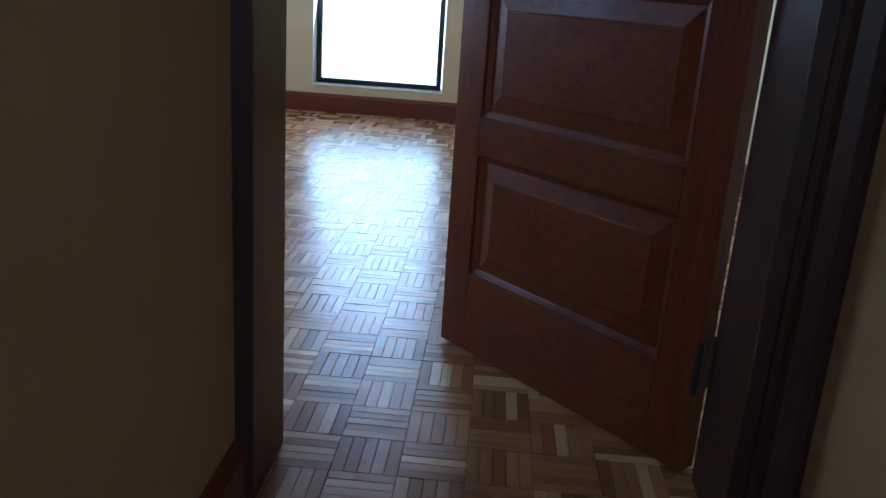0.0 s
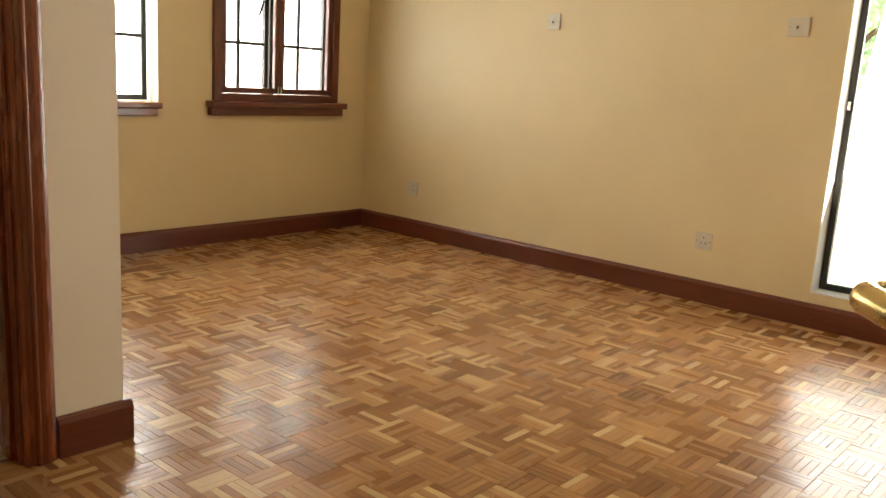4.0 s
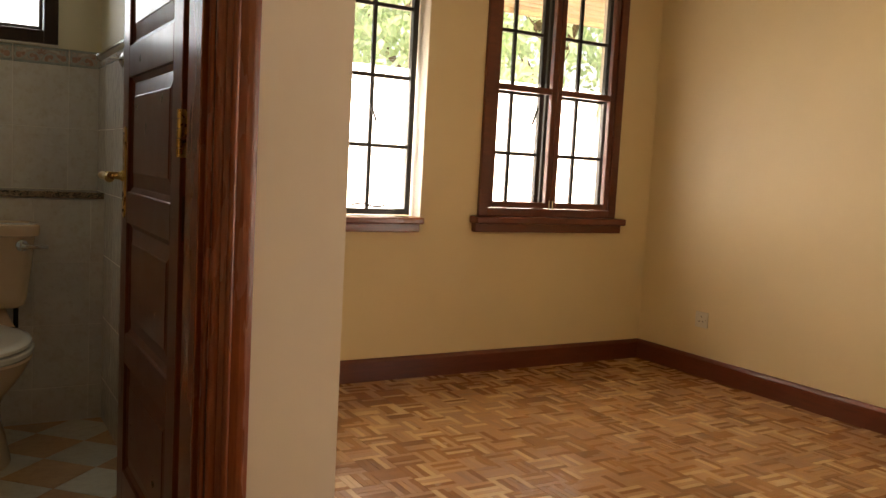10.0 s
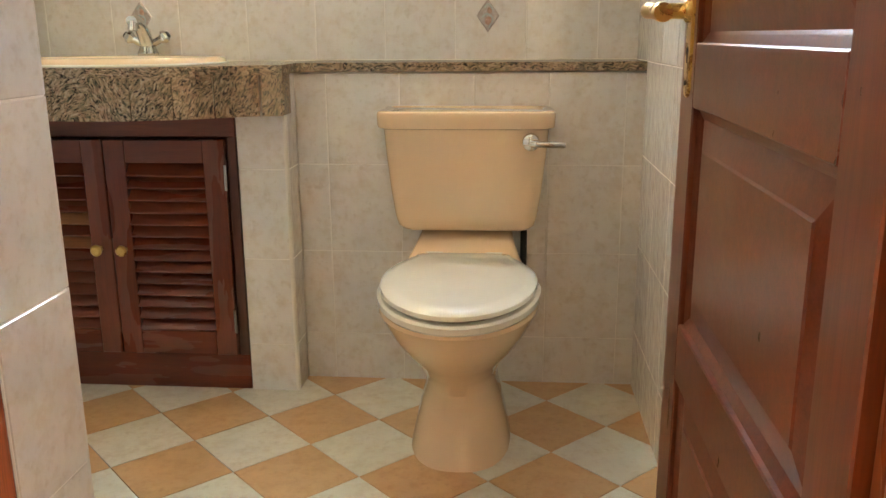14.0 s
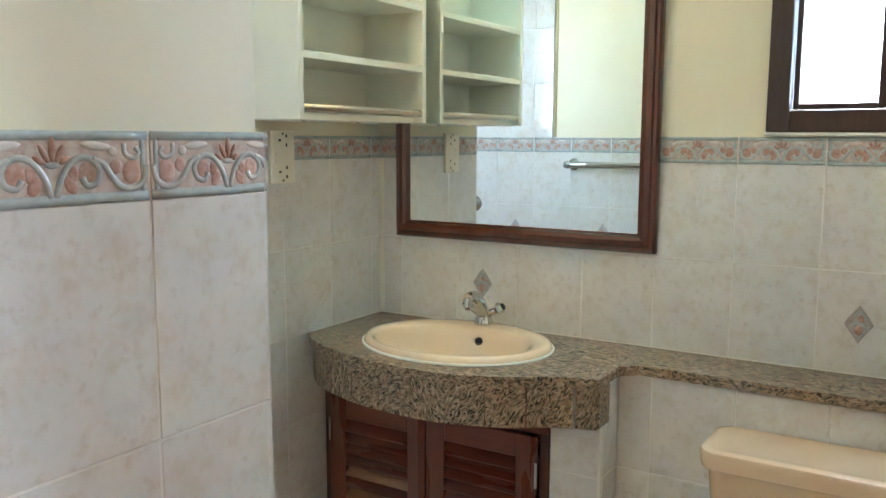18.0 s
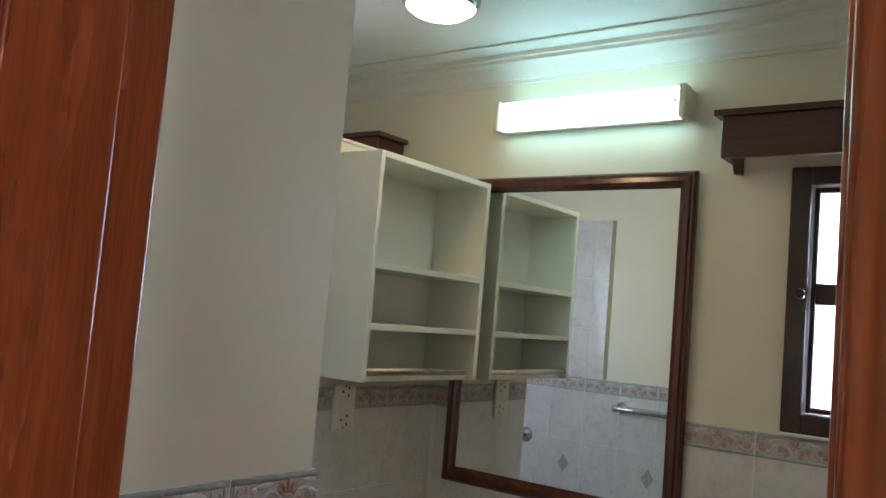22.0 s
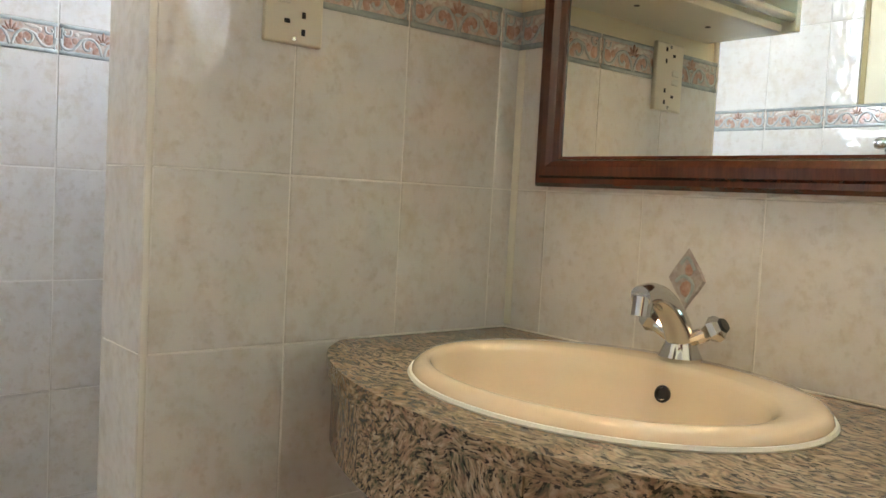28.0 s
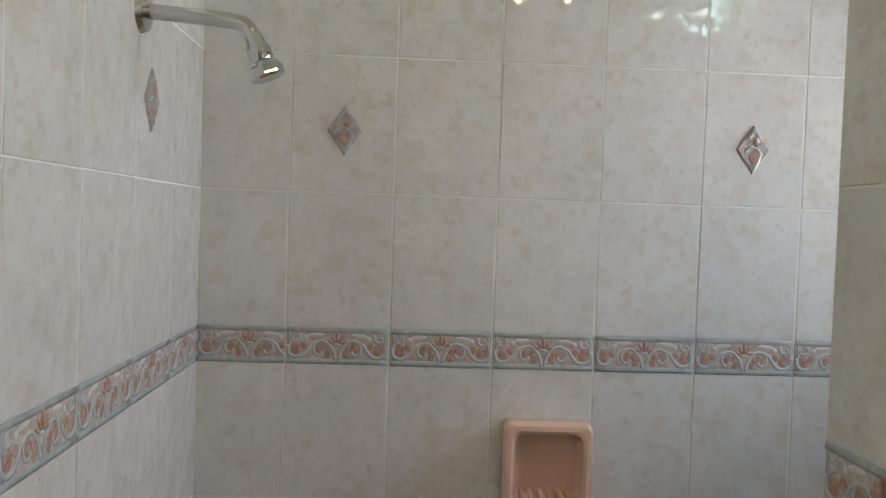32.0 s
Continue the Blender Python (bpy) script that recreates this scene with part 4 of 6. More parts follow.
# ---- ceiling fan ----
def ceiling_fan(x, y, first, k):
    e = empty("ceiling_fan", (x, y, HC))
    e.matrix_basis = Matrix.Translation((x, y, HC)) @ Matrix.Scale(k, 4)
    tagged(e, "dark bronze ceiling fan, five brown blades, amber glass bowl", "ceiling fan")
    part("canopy", lathe([(0, 0), (0.070, 0), (0.070, -0.012), (0.062, -0.022), (0.050, -0.055), (0.040, -0.072), (0.022, -0.080), (0, -0.080)], 36), BRONZE, e, smooth=True)
    part("down_rod", tube([(0, 0, -0.07), (0, 0, -0.215)], 0.0135, 16), BRONZE, e, smooth=True)
    part("motor", lathe([(0.000, -0.200), (0.033, -0.203), (0.136, -0.211), (0.158, -0.221), (0.163, -0.235), (0.163, -0.267), (0.154, -0.281), (0.119, -0.297), (0.114, -0.335), (0.065, -0.340), (0.000, -0.340)], 48), BRONZE, e, smooth=True)
    part("light_collar", lathe([(0.000, -0.335), (0.052, -0.335), (0.052, -0.370), (0.060, -0.377), (0.000, -0.380)], 32), BRONZE, e, smooth=True)
    bowl = [(0.021, -0.515), (0.062, -0.505), (0.098, -0.480), (0.113, -0.455), (0.122, -0.430), (0.139, -0.407), (0.165, -0.387), (0.177, -0.380), (0.175, -0.376), (0.160, -0.383), (0.134, -0.401),
            (0.115, -0.427), (0.107, -0.455), (0.093, -0.475), (0.060, -0.499), (0.019, -0.509)]
    amber, nt, b = nodes_of("frosted amber glass")
    n = noise_node(nt, where(nt), 14, 4)
    nt.links.new(ramp(nt, n, [(0.3, (0.72, 0.50, 0.22)), (0.7, (0.82, 0.66, 0.36))]), b.inputs["Base Color"])
    b.inputs["Roughness"].default_value = 0.35
    b.inputs["Subsurface Weight"].default_value = 0.25
    b.inputs["Subsurface Radius"].default_value = (0.03, 0.02, 0.01)
    part("glass_bowl", lathe(bowl, 48), amber, e, "frosted amber glass bowl", True)
    part("finial", lathe([(0.000, -0.505), (0.026, -0.509), (0.024, -0.519), (0.012, -0.527), (0.010, -0.540), (0.006, -0.553), (0.000, -0.557)], 20), BRONZE, e, smooth=True)
    blade_m = wood("fan blade timber", (0.085, 0.030, 0.016), (0.17, 0.062, 0.035), "x", 0.35, 0.1)
    ol = [(0.235, -0.047), (0.307, -0.066), (0.517, -0.072), (0.700, -0.072), (0.752, -0.046), (0.757, -0.034), (0.757, 0.034), (0.752, 0.046), (0.700, 0.072), (0.517, 0.072), (0.307, 0.066), (0.235, 0.047)]
    for k in range(5):
        a = first + 72 * k
        m = pose(0, 0, -0.320, 0, 0, a) @ pose(0, 0, 0, -12, 0, 0)
        part("blade", move(prism(ol, -0.003, 0.003), m), blade_m, e)
        arm = join(tube(arc([(0.095, 0, -0.02), (0.14, 0, -0.028), (0.19, 0.0, -0.012), (0.235, 0, -0.006)], 4), 0.011, 8),
                   prism([(0.20, -0.012), (0.25, -0.038), (0.30, -0.03), (0.315, 0), (0.30, 0.03), (0.25, 0.038), (0.20, 0.012)], -0.009, -0.0035))
        part("blade_iron", move(arm, m), BRONZE, e)
    for dx, z in ((-0.012, -0.900), (0.014, -0.880)):
        ch = part("pull_chain", tube([(dx, 0.01, -0.505), (dx, 0.01, z)], 0.0016, 6), BRONZE, e)
        part("pull", move(lathe([(0, 0), (0.006, 0.004), (0.009, 0.02), (0.007, 0.036), (0.003, 0.044), (0, 0.046)], 12), Matrix.Translation((dx, 0.01, z - 0.044))), BRONZE, ch, smooth=True)
    return e


ceiling_fan(*FAN)

# ---- outside ----
GROUND = paint("sunlit pale paving", (0.62, 0.58, 0.50), 0.8, 0.12, 0.3)
structure(part("ground", rbox(-60, 60, -60, 60, -0.25, -0.10, 0), GROUND), "pale sunlit ground outside", "ground")
# both leaf greens are lightened, outdoor glare put into their colour
LEAF = leaf_mat("leaves paled for glare", (0.30, 0.38, 0.24))
LEAF2 = leaf_mat("deeper leaves paled for glare", (0.22, 0.30, 0.19))
BARK = plain("bark", (0.12, 0.08, 0.05), 0.8, 0, 0.3, 12)
SOFFIT = wood("soffit boards", (0.48, 0.34, 0.19), (0.70, 0.54, 0.34), "x", 0.5, 0.1)


def tree(x, y, h, spread, seed, n=900):
    r = random.Random(seed)
    e = empty("garden_tree", (x, y, -0.10))
    tagged(e, "leafy sunlit green garden tree beyond the pale wall", "tree", "garden trees")
    bits = [tube(arc([(0, 0, 0), (0.1, 0.05, h * 0.3), (0.0, 0.1, h * 0.6)], 4), [0.14 - 0.01 * i for i in range(9)], 8)]
    for k in range(6):
        a, z = r.uniform(0, 6.28), h * r.uniform(0.25, 0.55)
        bits.append(tube(arc([(0.05, 0.05, z), (0.5 * spread * math.cos(a), 0.5 * spread * math.sin(a), z + h * 0.2), (0.9 * spread * math.cos(a), 0.9 * spread * math.sin(a), z + h * 0.34)], 3), [0.06 - 0.007 * i for i in range(7)], 6))
    part("trunk", join(*bits), BARK, e)
    verts, faces = [], []
    hubs = [(spread * math.sqrt(r.random()) * math.cos(t), spread * math.sqrt(r.random()) * math.sin(t), h * r.uniform(0.3, 1.0)) for t in [r.uniform(0, 6.28) for _ in range(26)]]
    for i in range(n):
        c = hubs[i % len(hubs)]
        p = Vector((c[0] + r.gauss(0, 0.28), c[1] + r.gauss(0, 0.28), c[2] + r.gauss(0, 0.25)))
        q = Euler((r.uniform(0, 6.3), r.uniform(0, 6.3), r.uniform(0, 6.3))).to_matrix()
        s = r.uniform(0.06, 0.15)
        k = len(verts)
        for v in ((-0.4, 0, 0), (0, -0.35, 0.06), (0.9, 0, -0.1), (0, 0.35, 0.06)):
            verts.append(p + q @ (Vector(v) * s))
        faces.append((k, k + 1, k + 2, k + 3))
    me = bpy.data.meshes.new("crown")
    me.from_pydata(verts, [], faces)
    me.materials.append(LEAF if seed % 3 else LEAF2)
    c = new("crown", me)
    c.parent = e
    return e


for i, (x, y, h, s) in enumerate(TREES):
    tree(x, y, h, s, 11 + i, 4200)
# eaves over the window wall: boarded soffit on rafters
e = empty("roof_eaves", (XP, YW + 0.22, 2.245))
tagged(e, "boarded timber eaves outside the window", "eaves", kind="structure")
for k in range(9):
    part("soffit_board", rbox(-0.6, 3.6, 0.02 + k * 0.105, 0.115 + k * 0.105, 0.0 - k * 0.002, 0.018 - k * 0.002, 0.002, 1), SOFFIT, e)
for x in (-0.2, 0.75, 1.7, 2.65):
    part("rafter", rbox(x, x + 0.06, 0.02, 0.97, 0.020, 0.080, 0.003, 1), SOFFIT, e)
part("fascia_board", rbox(-0.6, 3.6, 0.98, 1.01, -0.045, 0.10, 0.003, 1), SOFFIT, e)
structure(part("boundary_wall", rbox(-6, 12.95, YW + 4, YW + 4.2, -0.1, 1.8, 0.01, 1), PLASTER_WHITE), "pale rendered boundary wall in the garden", "wall")
structure(part("boundary_wall", rbox(XA + 8, XA + 8.2, -8, YW + 4.2, -0.1, 0.9, 0.01, 1), PLASTER_WHITE), "pale rendered boundary wall in the garden", "wall")
for nm, (a, b, c, d), w_ in (("sky_window_one", W1, 7.2), ("sky_window_two", W2, 5.6)):
    window_light(nm, ((a + b) / 2, YW + 0.24, (c + 1.60) / 2), ((a + b) / 2, YW - 1, (c + 1.60) / 2 - 0.2), b - a, 1.60 - c, w_, (0.84, 0.93, 1.0))
window_light("sky_garden_window", (XA + 0.30, (FW[0] + FW[1]) / 2, 1.10), (XA - 1, (FW[0] + FW[1]) / 2, 1.75), FW[1] - FW[0], 1.85, 10.8, (0.86, 0.93, 1.0))


# ---- vanity ----
XC1, YCF = 0.915, 4.680        # right end and front of the counter
CURVE = arc([(XN + 0.012, 4.692, 0), (0.12, 4.620, 0), (0.27, 4.556, 0), (0.43, 4.530, 0), (0.58, 4.535, 0), (0.72, 4.585, 0), (0.82, 4.650, 0), (XC1, YCF, 0)], 5)
FRONT = [(p.x, p.y) for p in CURVE]


def counter_top():
    e = empty("granite_counter", (0, 0, ZC))
    tagged(e, "polished brown speckled granite counter with a bowed front apron", "countertop")
    ol = FRONT + [(XC1, YL - 0.045), (XC1 + 0.04, YL - 0.012), (XBR - 0.012, YL - 0.012), (XBR - 0.012, YM - 0.011), (XN + 0.011, YM - 0.011), (XN + 0.011, 4.693)]
    # the basin's cut-out
    hole = [(BX + 0.240 * math.cos(2 * math.pi * k / 48), BY + 0.195 * math.sin(2 * math.pi * k / 48)) for k in range(48)]
    bm = bmesh.new()
    for z in (0.0, -0.024):
        o = [bm.verts.new((x, y, z)) for x, y in ol]
        h = [bm.verts.new((x, y, z)) for x, y in hole]
        eds = [bm.edges.new((r[i], r[(i + 1) % len(r)])) for r in (o, h) for i in range(len(r))]
        bmesh.ops.triangle_fill(bm, use_beauty=True, edges=eds)
    bm.verts.ensure_lookup_table()
    n, m = len(ol), len(hole)
    vs = bm.verts[:]
    half = n + m
    for base, c in ((0, n), (n, m)):
        for i in range(c):
            j = (i + 1) % c
            bm.faces.new((vs[base + i], vs[base + j], vs[half + base + j], vs[half + base + i]))
    bmesh.ops.recalc_face_normals(bm, faces=bm.faces[:])
    part("slab", bm, GRANITE, e)
    # apron: separate upright granite pieces along the bowed front
    pts = [Vector((x, y, 0)) for x, y in FRONT]
    lens = [0.0]
    for a, b in zip(pts, pts[1:]):
        lens.append(lens[-1] + (b - a).length)

    def at(s):
        s = max(0, min(lens[-1], s))
        for i in range(len(lens) - 1):
            if s <= lens[i + 1]:
                f = (s - lens[i]) / (lens[i + 1] - lens[i])
                return pts[i].lerp(pts[i + 1], f)
        return pts[-1]

    cuts = [0.0]
    while cuts[-1] < lens[-1] - 0.10:
        cuts.append(cuts[-1] + 0.098)
    cuts[-1] = lens[-1] - 0.055
    cuts.append(lens[-1])
    for a, b in zip(cuts, cuts[1:]):
        p, q, r = at(a + 0.0016), at((a + b) / 2), at(b - 0.0016)
        d = (r - p).normalized()
        nrm = Vector((-d.y, d.x, 0)) * 1.0
        inn = nrm * 0.020 if nrm.y > 0 else nrm * -0.020
        off = inn * random.uniform(0.32, 0.46)
        piece = prism([((p + off).x, (p + off).y), ((q + off).x, (q + off).y), ((r + off).x, (r + off).y), ((r + inn).x, (r + inn).y), ((q + inn).x, (q + inn).y), ((p + inn).x, (p + inn).y)], -0.125, -0.0245)
        part("apron_piece", piece, GRANITE_UP, e)
    part("apron_piece", rbox(XC1 - 0.022, XC1 - 0.004, YCF + 0.02, YCF + 0.085, -0.125, -0.0245, 0.001, 1), GRANITE_UP, e)
    # pale bead along the back
    part("sealant", rbox(XN + 0.011, XBR - 0.012, YM - 0.0145, YM - 0.0115, 0.0002, 0.0032, 0.001, 1), SILICONE, e)
    part("sealant", rbox(XN + 0.0112, XN + 0.0145, 4.705, YM - 0.015, 0.0002, 0.0032, 0.001, 1), SILICONE, e)
    return e


BX, BY = 0.460, 4.806
counter_top()


def basin():
    e = empty("wash_basin", (BX, BY, ZC))
    tagged(e, "pale peach oval ceramic wash basin set in the granite", "basin")
    bm = bmesh.new()
    # oval rings: (scale x, scale y, y shift, z)
    prof = [(0.263, 0.215, 0.0, 0.0005), (0.266, 0.218, 0.0, 0.006), (0.263, 0.215, 0.0, 0.014), (0.255, 0.207, 0, 0.0190), (0.244, 0.190, -0.010, 0.0200), (0.232, 0.170, -0.026, 0.0190), (0.226, 0.164, -0.030, 0.0165), (0.221, 0.160, -0.033, 0.0100),
            (0.210, 0.152, -0.036, -0.012), (0.188, 0.131, -0.036, -0.060), (0.142, 0.098, -0.030, -0.105), (0.075, 0.054, -0.022, -0.128), (0.024, 0.022, -0.014, -0.134)]
    n, rings = 56, []
    for a, b, s, z in prof:
        rings.append([bm.verts.new((a * math.cos(2 * math.pi * k / n), s + b * math.sin(2 * math.pi * k / n), z)) for k in range(n)])
    for p, q in zip(rings, rings[1:]):
        for k in range(n):
            bm.faces.new((p[k], p[(k + 1) % n], q[(k + 1) % n], q[k]))
    bmesh.ops.recalc_face_normals(bm, faces=bm.faces[:])
    part("bowl", bm, SINK_PEACH, e, smooth=True)
    part("waste", move(lathe([(0, 0), (0.024, 0), (0.027, 0.003), (0.020, 0.004), (0.017, -0.002), (0, -0.003)], 20), Matrix.Translation((0, -0.010, -0.135))), CHROME, e, smooth=True)
    part("overflow", move(lathe([(0, 0), (0.0115, 0), (0.0115, 0.003), (0.0085, 0.004), (0.0085, -0.004), (0, -0.004)], 18), pose(0.008, 0.112, -0.017, 78, 0, 0)), BRONZE, e, "dark overflow hole", True)
    part("sealant", join(*[tube([(0.267 * math.cos(2 * math.pi * k / 60), 0.219 * math.sin(2 * math.pi * k / 60), 0.002) for k in range(61)], 0.004, 6)]), SILICONE, e, "white sealant ring")
    return e


basin()


def mixer(x, y, rz):
    e = empty("basin_mixer", (x, y, ZC + 0.0205), rz)
    e.matrix_basis = pose(x, y, ZC + 0.0190, 0, 0, rz) @ Matrix.Scale(0.88, 4)
    tagged(e, "chrome basin mixer tap with two clear-topped handles", "tap")
    part("body", lathe([(0, 0), (0.032, 0), (0.034, 0.006), (0.030, 0.014), (0.023, 0.030), (0.022, 0.045), (0.015, 0.052), (0, 0.054)], 28), CHROME, e, smooth=True)
    p = arc([(0, 0.006, 0.022), (0, -0.022, 0.062), (0, -0.055, 0.092), (0, -0.090, 0.106), (0, -0.122, 0.104)], 5)
    part("spout", tube(p, [0.023 - 0.0003 * i for i in range(len(p))], 16), CHROME, e, smooth=True)
    part("aerator", tube([(0, -0.114, 0.104), (0, -0.118, 0.076)], 0.0150, 16), CHROME, e, smooth=True)
    for s in (-1, 1):
        h = part("handle", join(tube([(s * 0.015, 0, 0.035), (s * 0.045, 0, 0.05)], 0.012, 12),
                                move(lathe([(0, 0), (0.012, 0.0), (0.021, 0.014), (0.019, 0.024), (0.013, 0.030), (0, 0.031)], 6), pose(s * 0.042, 0, 0.048, 0, s * 58, 0))), CHROME, e)
        part("index_cap", move(lathe([(0, 0), (0.012, 0), (0.010, 0.004), (0, 0.005)], 14), pose(s * 0.042, 0, 0.048, 0, s * 58, 0) @ Matrix.Translation((0, 0, 0.0305))), DARK, h)
    return e


mixer(0.448, 4.980, 4)


def louvre_door(parent, x0, x1, z0, z1, y, knob_x, pale=()):
    """Framed leaf of sloping slats, face at y."""
    d = part("door", join(rbox(x0, x0 + 0.058, y, y + 0.022, z0, z1, 0.002, 1), rbox(x1 - 0.058, x1, y, y + 0.022, z0, z1, 0.002, 1)), CAB_Z, parent)
    part("rail", rbox(x0 + 0.058, x1 - 0.058, y, y + 0.022, z1 - 0.062, z1, 0.002, 1), CAB_X, d)
    part("rail", rbox(x0 + 0.058, x1 - 0.058, y, y + 0.022, z0, z0 + 0.068, 0.002, 1), CAB_X, d)
    a, b = z0 + 0.070, z1 - 0.066
    n = 14
    for k in range(n):
        z = a + (b - a) * (k + 0.5) / n
        bm = move(rbox(x0 + 0.056, x1 - 0.056, -0.003, 0.003, -0.021, 0.021, 0.0025, 2), pose(0, y + 0.012, z, -42))
        part("slat", bm, PALE_SLAT if k in pale else CAB_X, d)
    k = part("knob", move(lathe([(0, 0), (0.008, 0), (0.006, 0.006), (0.007, 0.012), (0.015, 0.020), (0.016, 0.026), (0.011, 0.032), (0, 0.033)], 18), pose(knob_x, y, (z0 + z1) / 2 + 0.002, 90)), BRASS, d, "turned brass knob", True)
    hx = x0 if knob_x > (x0 + x1) / 2 else x1
    for zz in (z0 + 0.10, z1 - 0.10):
        part("hinge", rbox(hx - 0.004, hx + 0.004, y - 0.003, y + 0.004, zz - 0.035, zz + 0.035, 0.001, 1), CHROME, d)


PALE_SLAT = wood("unstained slat", (0.20, 0.075, 0.03), (0.36, 0.16, 0.07), "x", 0.3, 0.2)
YK = 4.755
XK0, XK1 = XN + 0.012, 0.760
e = empty("vanity_cabinet", ((XK0 + XK1) / 2, YK, 0))
tagged(e, "dark red timber vanity cabinet with two louvred doors", "cabinet")
cx = (XK0 + XK1) / 2


def kp(name, x0, x1, y0, y1, z0, z1, m, r=0.002):
    return part(name, rbox(x0 - cx, x1 - cx, y0 - YK, y1 - YK, z0, z1, r, 1), m, e)


kp("plinth", XK0, XK1, YK + 0.004, YK + 0.03, FZ, 0.125, CAB_X)
kp("top_rail", XK0, XK1, YK, YK + 0.03, 0.735, 0.80, CAB_X)
kp("stile", XK0, XK0 + 0.026, YK + 0.002, YK + 0.03, 0.125, 0.735, DARK_Z)
kp("stile", XK1 - 0.026, XK1, YK + 0.002, YK + 0.03, 0.125, 0.735, DARK_Z)
kp("back_panel", XK0, XK1, YM - 0.03, YM - 0.011, 0.0, 0.79, DARK_X, 0)
louvre_door(e, XK0 + 0.029 - cx, (XK0 + XK1) / 2 - 0.0015 - cx, 0.129, 0.729, -0.012, (XK0 + XK1) / 2 - 0.035 - cx, (7, 9))
louvre_door(e, (XK0 + XK1) / 2 + 0.0015 - cx, XK1 - 0.029 - cx, 0.129, 0.729, -0.012, (XK0 + XK1) / 2 + 0.035 - cx)
PIER = structure(part("pier", rbox(XK1 + 0.001, 0.888, YK + 0.01, YM - 0.001, 0, ZC - 0.026, 0), GROUT), "tiled pier beside the vanity cabinet", "pier")
LEDGE = structure(part("ledge_wall", rbox(0.890, XBR - 0.0095, YL + 0.01, YM - 0.001, 0, ZC - 0.026, 0), GROUT), "tiled ledge wall behind the toilet", "ledge")


# ---- toilet ----
def loft(rings, cap0=True, cap1=True):
    """Joins closed rings of equal length."""
    bm = bmesh.new()
    rs = [[bm.verts.new(p) for p in r] for r in rings]
    n = len(rs[0])
    for a, b in zip(rs, rs[1:]):
        for k in range(n):
            bm.faces.new((a[k], a[(k + 1) % n], b[(k + 1) % n], b[k]))
    if cap0:
        bm.faces.new(rs[0][::-1])
    if cap1:
        bm.faces.new(rs[-1])
    bmesh.ops.recalc_face_normals(bm, faces=bm.faces[:])
    return bm


def squircle(cx_, cy_, a, b, z, p=2.0, n=48, back=None):
    out = []
    for k in range(n):
        t = 2 * math.pi * k / n
        c, s = math.cos(t), math.sin(t)
        x = a * math.copysign(abs(c) ** (2 / p), c)
        y = b * math.copysign(abs(s) ** (2 / p), s)
        if back is not None and y > 0:
            y = back * math.copysign(abs(s) ** (2 / 3.2), s)
        out.append((cx_ + x, cy_ + y, z))
    return out


TX = 1.368
e = empty("toilet", (TX, 4.50, 0))
tagged(e, "peach ceramic close-coupled toilet with a closed white seat", "toilet")
ped = [squircle(0, 0.035, 0.122, 0.205, FZ, 2.5), squircle(0, 0.035, 0.119, 0.201, FZ + 0.012, 2.5), squircle(0, 0.042, 0.111, 0.188, 0.075, 2.4), squircle(0, 0.048, 0.096, 0.175, 0.135, 2.3), squircle(0, 0.045, 0.086, 0.172, 0.190, 2.2),
       squircle(0, 0.03, 0.095, 0.192, 0.232, 2.1), squircle(0, 0.01, 0.117, 0.222, 0.275, 2.1), squircle(0, -0.015, 0.146, 0.254, 0.320, 2.1), squircle(0, -0.035, 0.166, 0.272, 0.360, 2.1), squircle(0, -0.045, 0.181, 0.282, 0.394, 2.1, back=0.30),
       squircle(0, -0.050, 0.184, 0.285, 0.404, 2.1, back=0.30), squircle(0, -0.050, 0.182, 0.282, 0.412, 2.1, back=0.30)]
part("pan", loft(ped), PEACH, e, smooth=True)


def trapeze(y, w, z0, z1, r=0.022):
    """An upright cross-section of the shelf that carries the cistern: round upper corners."""
    pts = [(-w, y, z0), (w, y, z0)]
    for cx_, a0 in ((w - r, 0), (-w + r, 90)):
        pts += [(cx_ + r * math.cos(radians(a0 + 18 * k)), y, z1 - r + r * math.sin(radians(a0 + 18 * k))) for k in range(6)]
    return pts


part("shelf", loft([trapeze(0.02, 0.176, 0.36, 0.411), trapeze(0.09, 0.164, 0.36, 0.428), trapeze(0.14, 0.148, 0.36, 0.450), trapeze(0.19, 0.132, 0.36, 0.478), trapeze(0.235, 0.124, 0.36, 0.495), trapeze(0.345, 0.122, 0.36, 0.499)]), PEACH, e, smooth=True)


def seat_outline(a, front, back, z, n=44):
    """Round front, sides drawn in to a straight back with soft corners."""
    out = []
    for k in range(n // 2 + 1):
        t = math.pi + math.pi * k / (n // 2)
        out.append((a * math.cos(t), -0.05 + front * math.sin(t), z))
    side = []
    for k in range(1, 7):
        v = k / 7
        side.append((a * (1 - 0.30 * v ** 1.9), -0.05 + (back - 0.035) * v, z))
    wb, yb = a * 0.70, -0.05 + back
    for k in range(6):
        q = radians(90 * k / 5)
        side.append((wb - 0.035 + 0.035 * math.cos(q), yb - 0.035 + 0.035 * math.sin(q), z))
    return out + side + [(-x, y, z_) for x, y, z_ in reversed(side)]


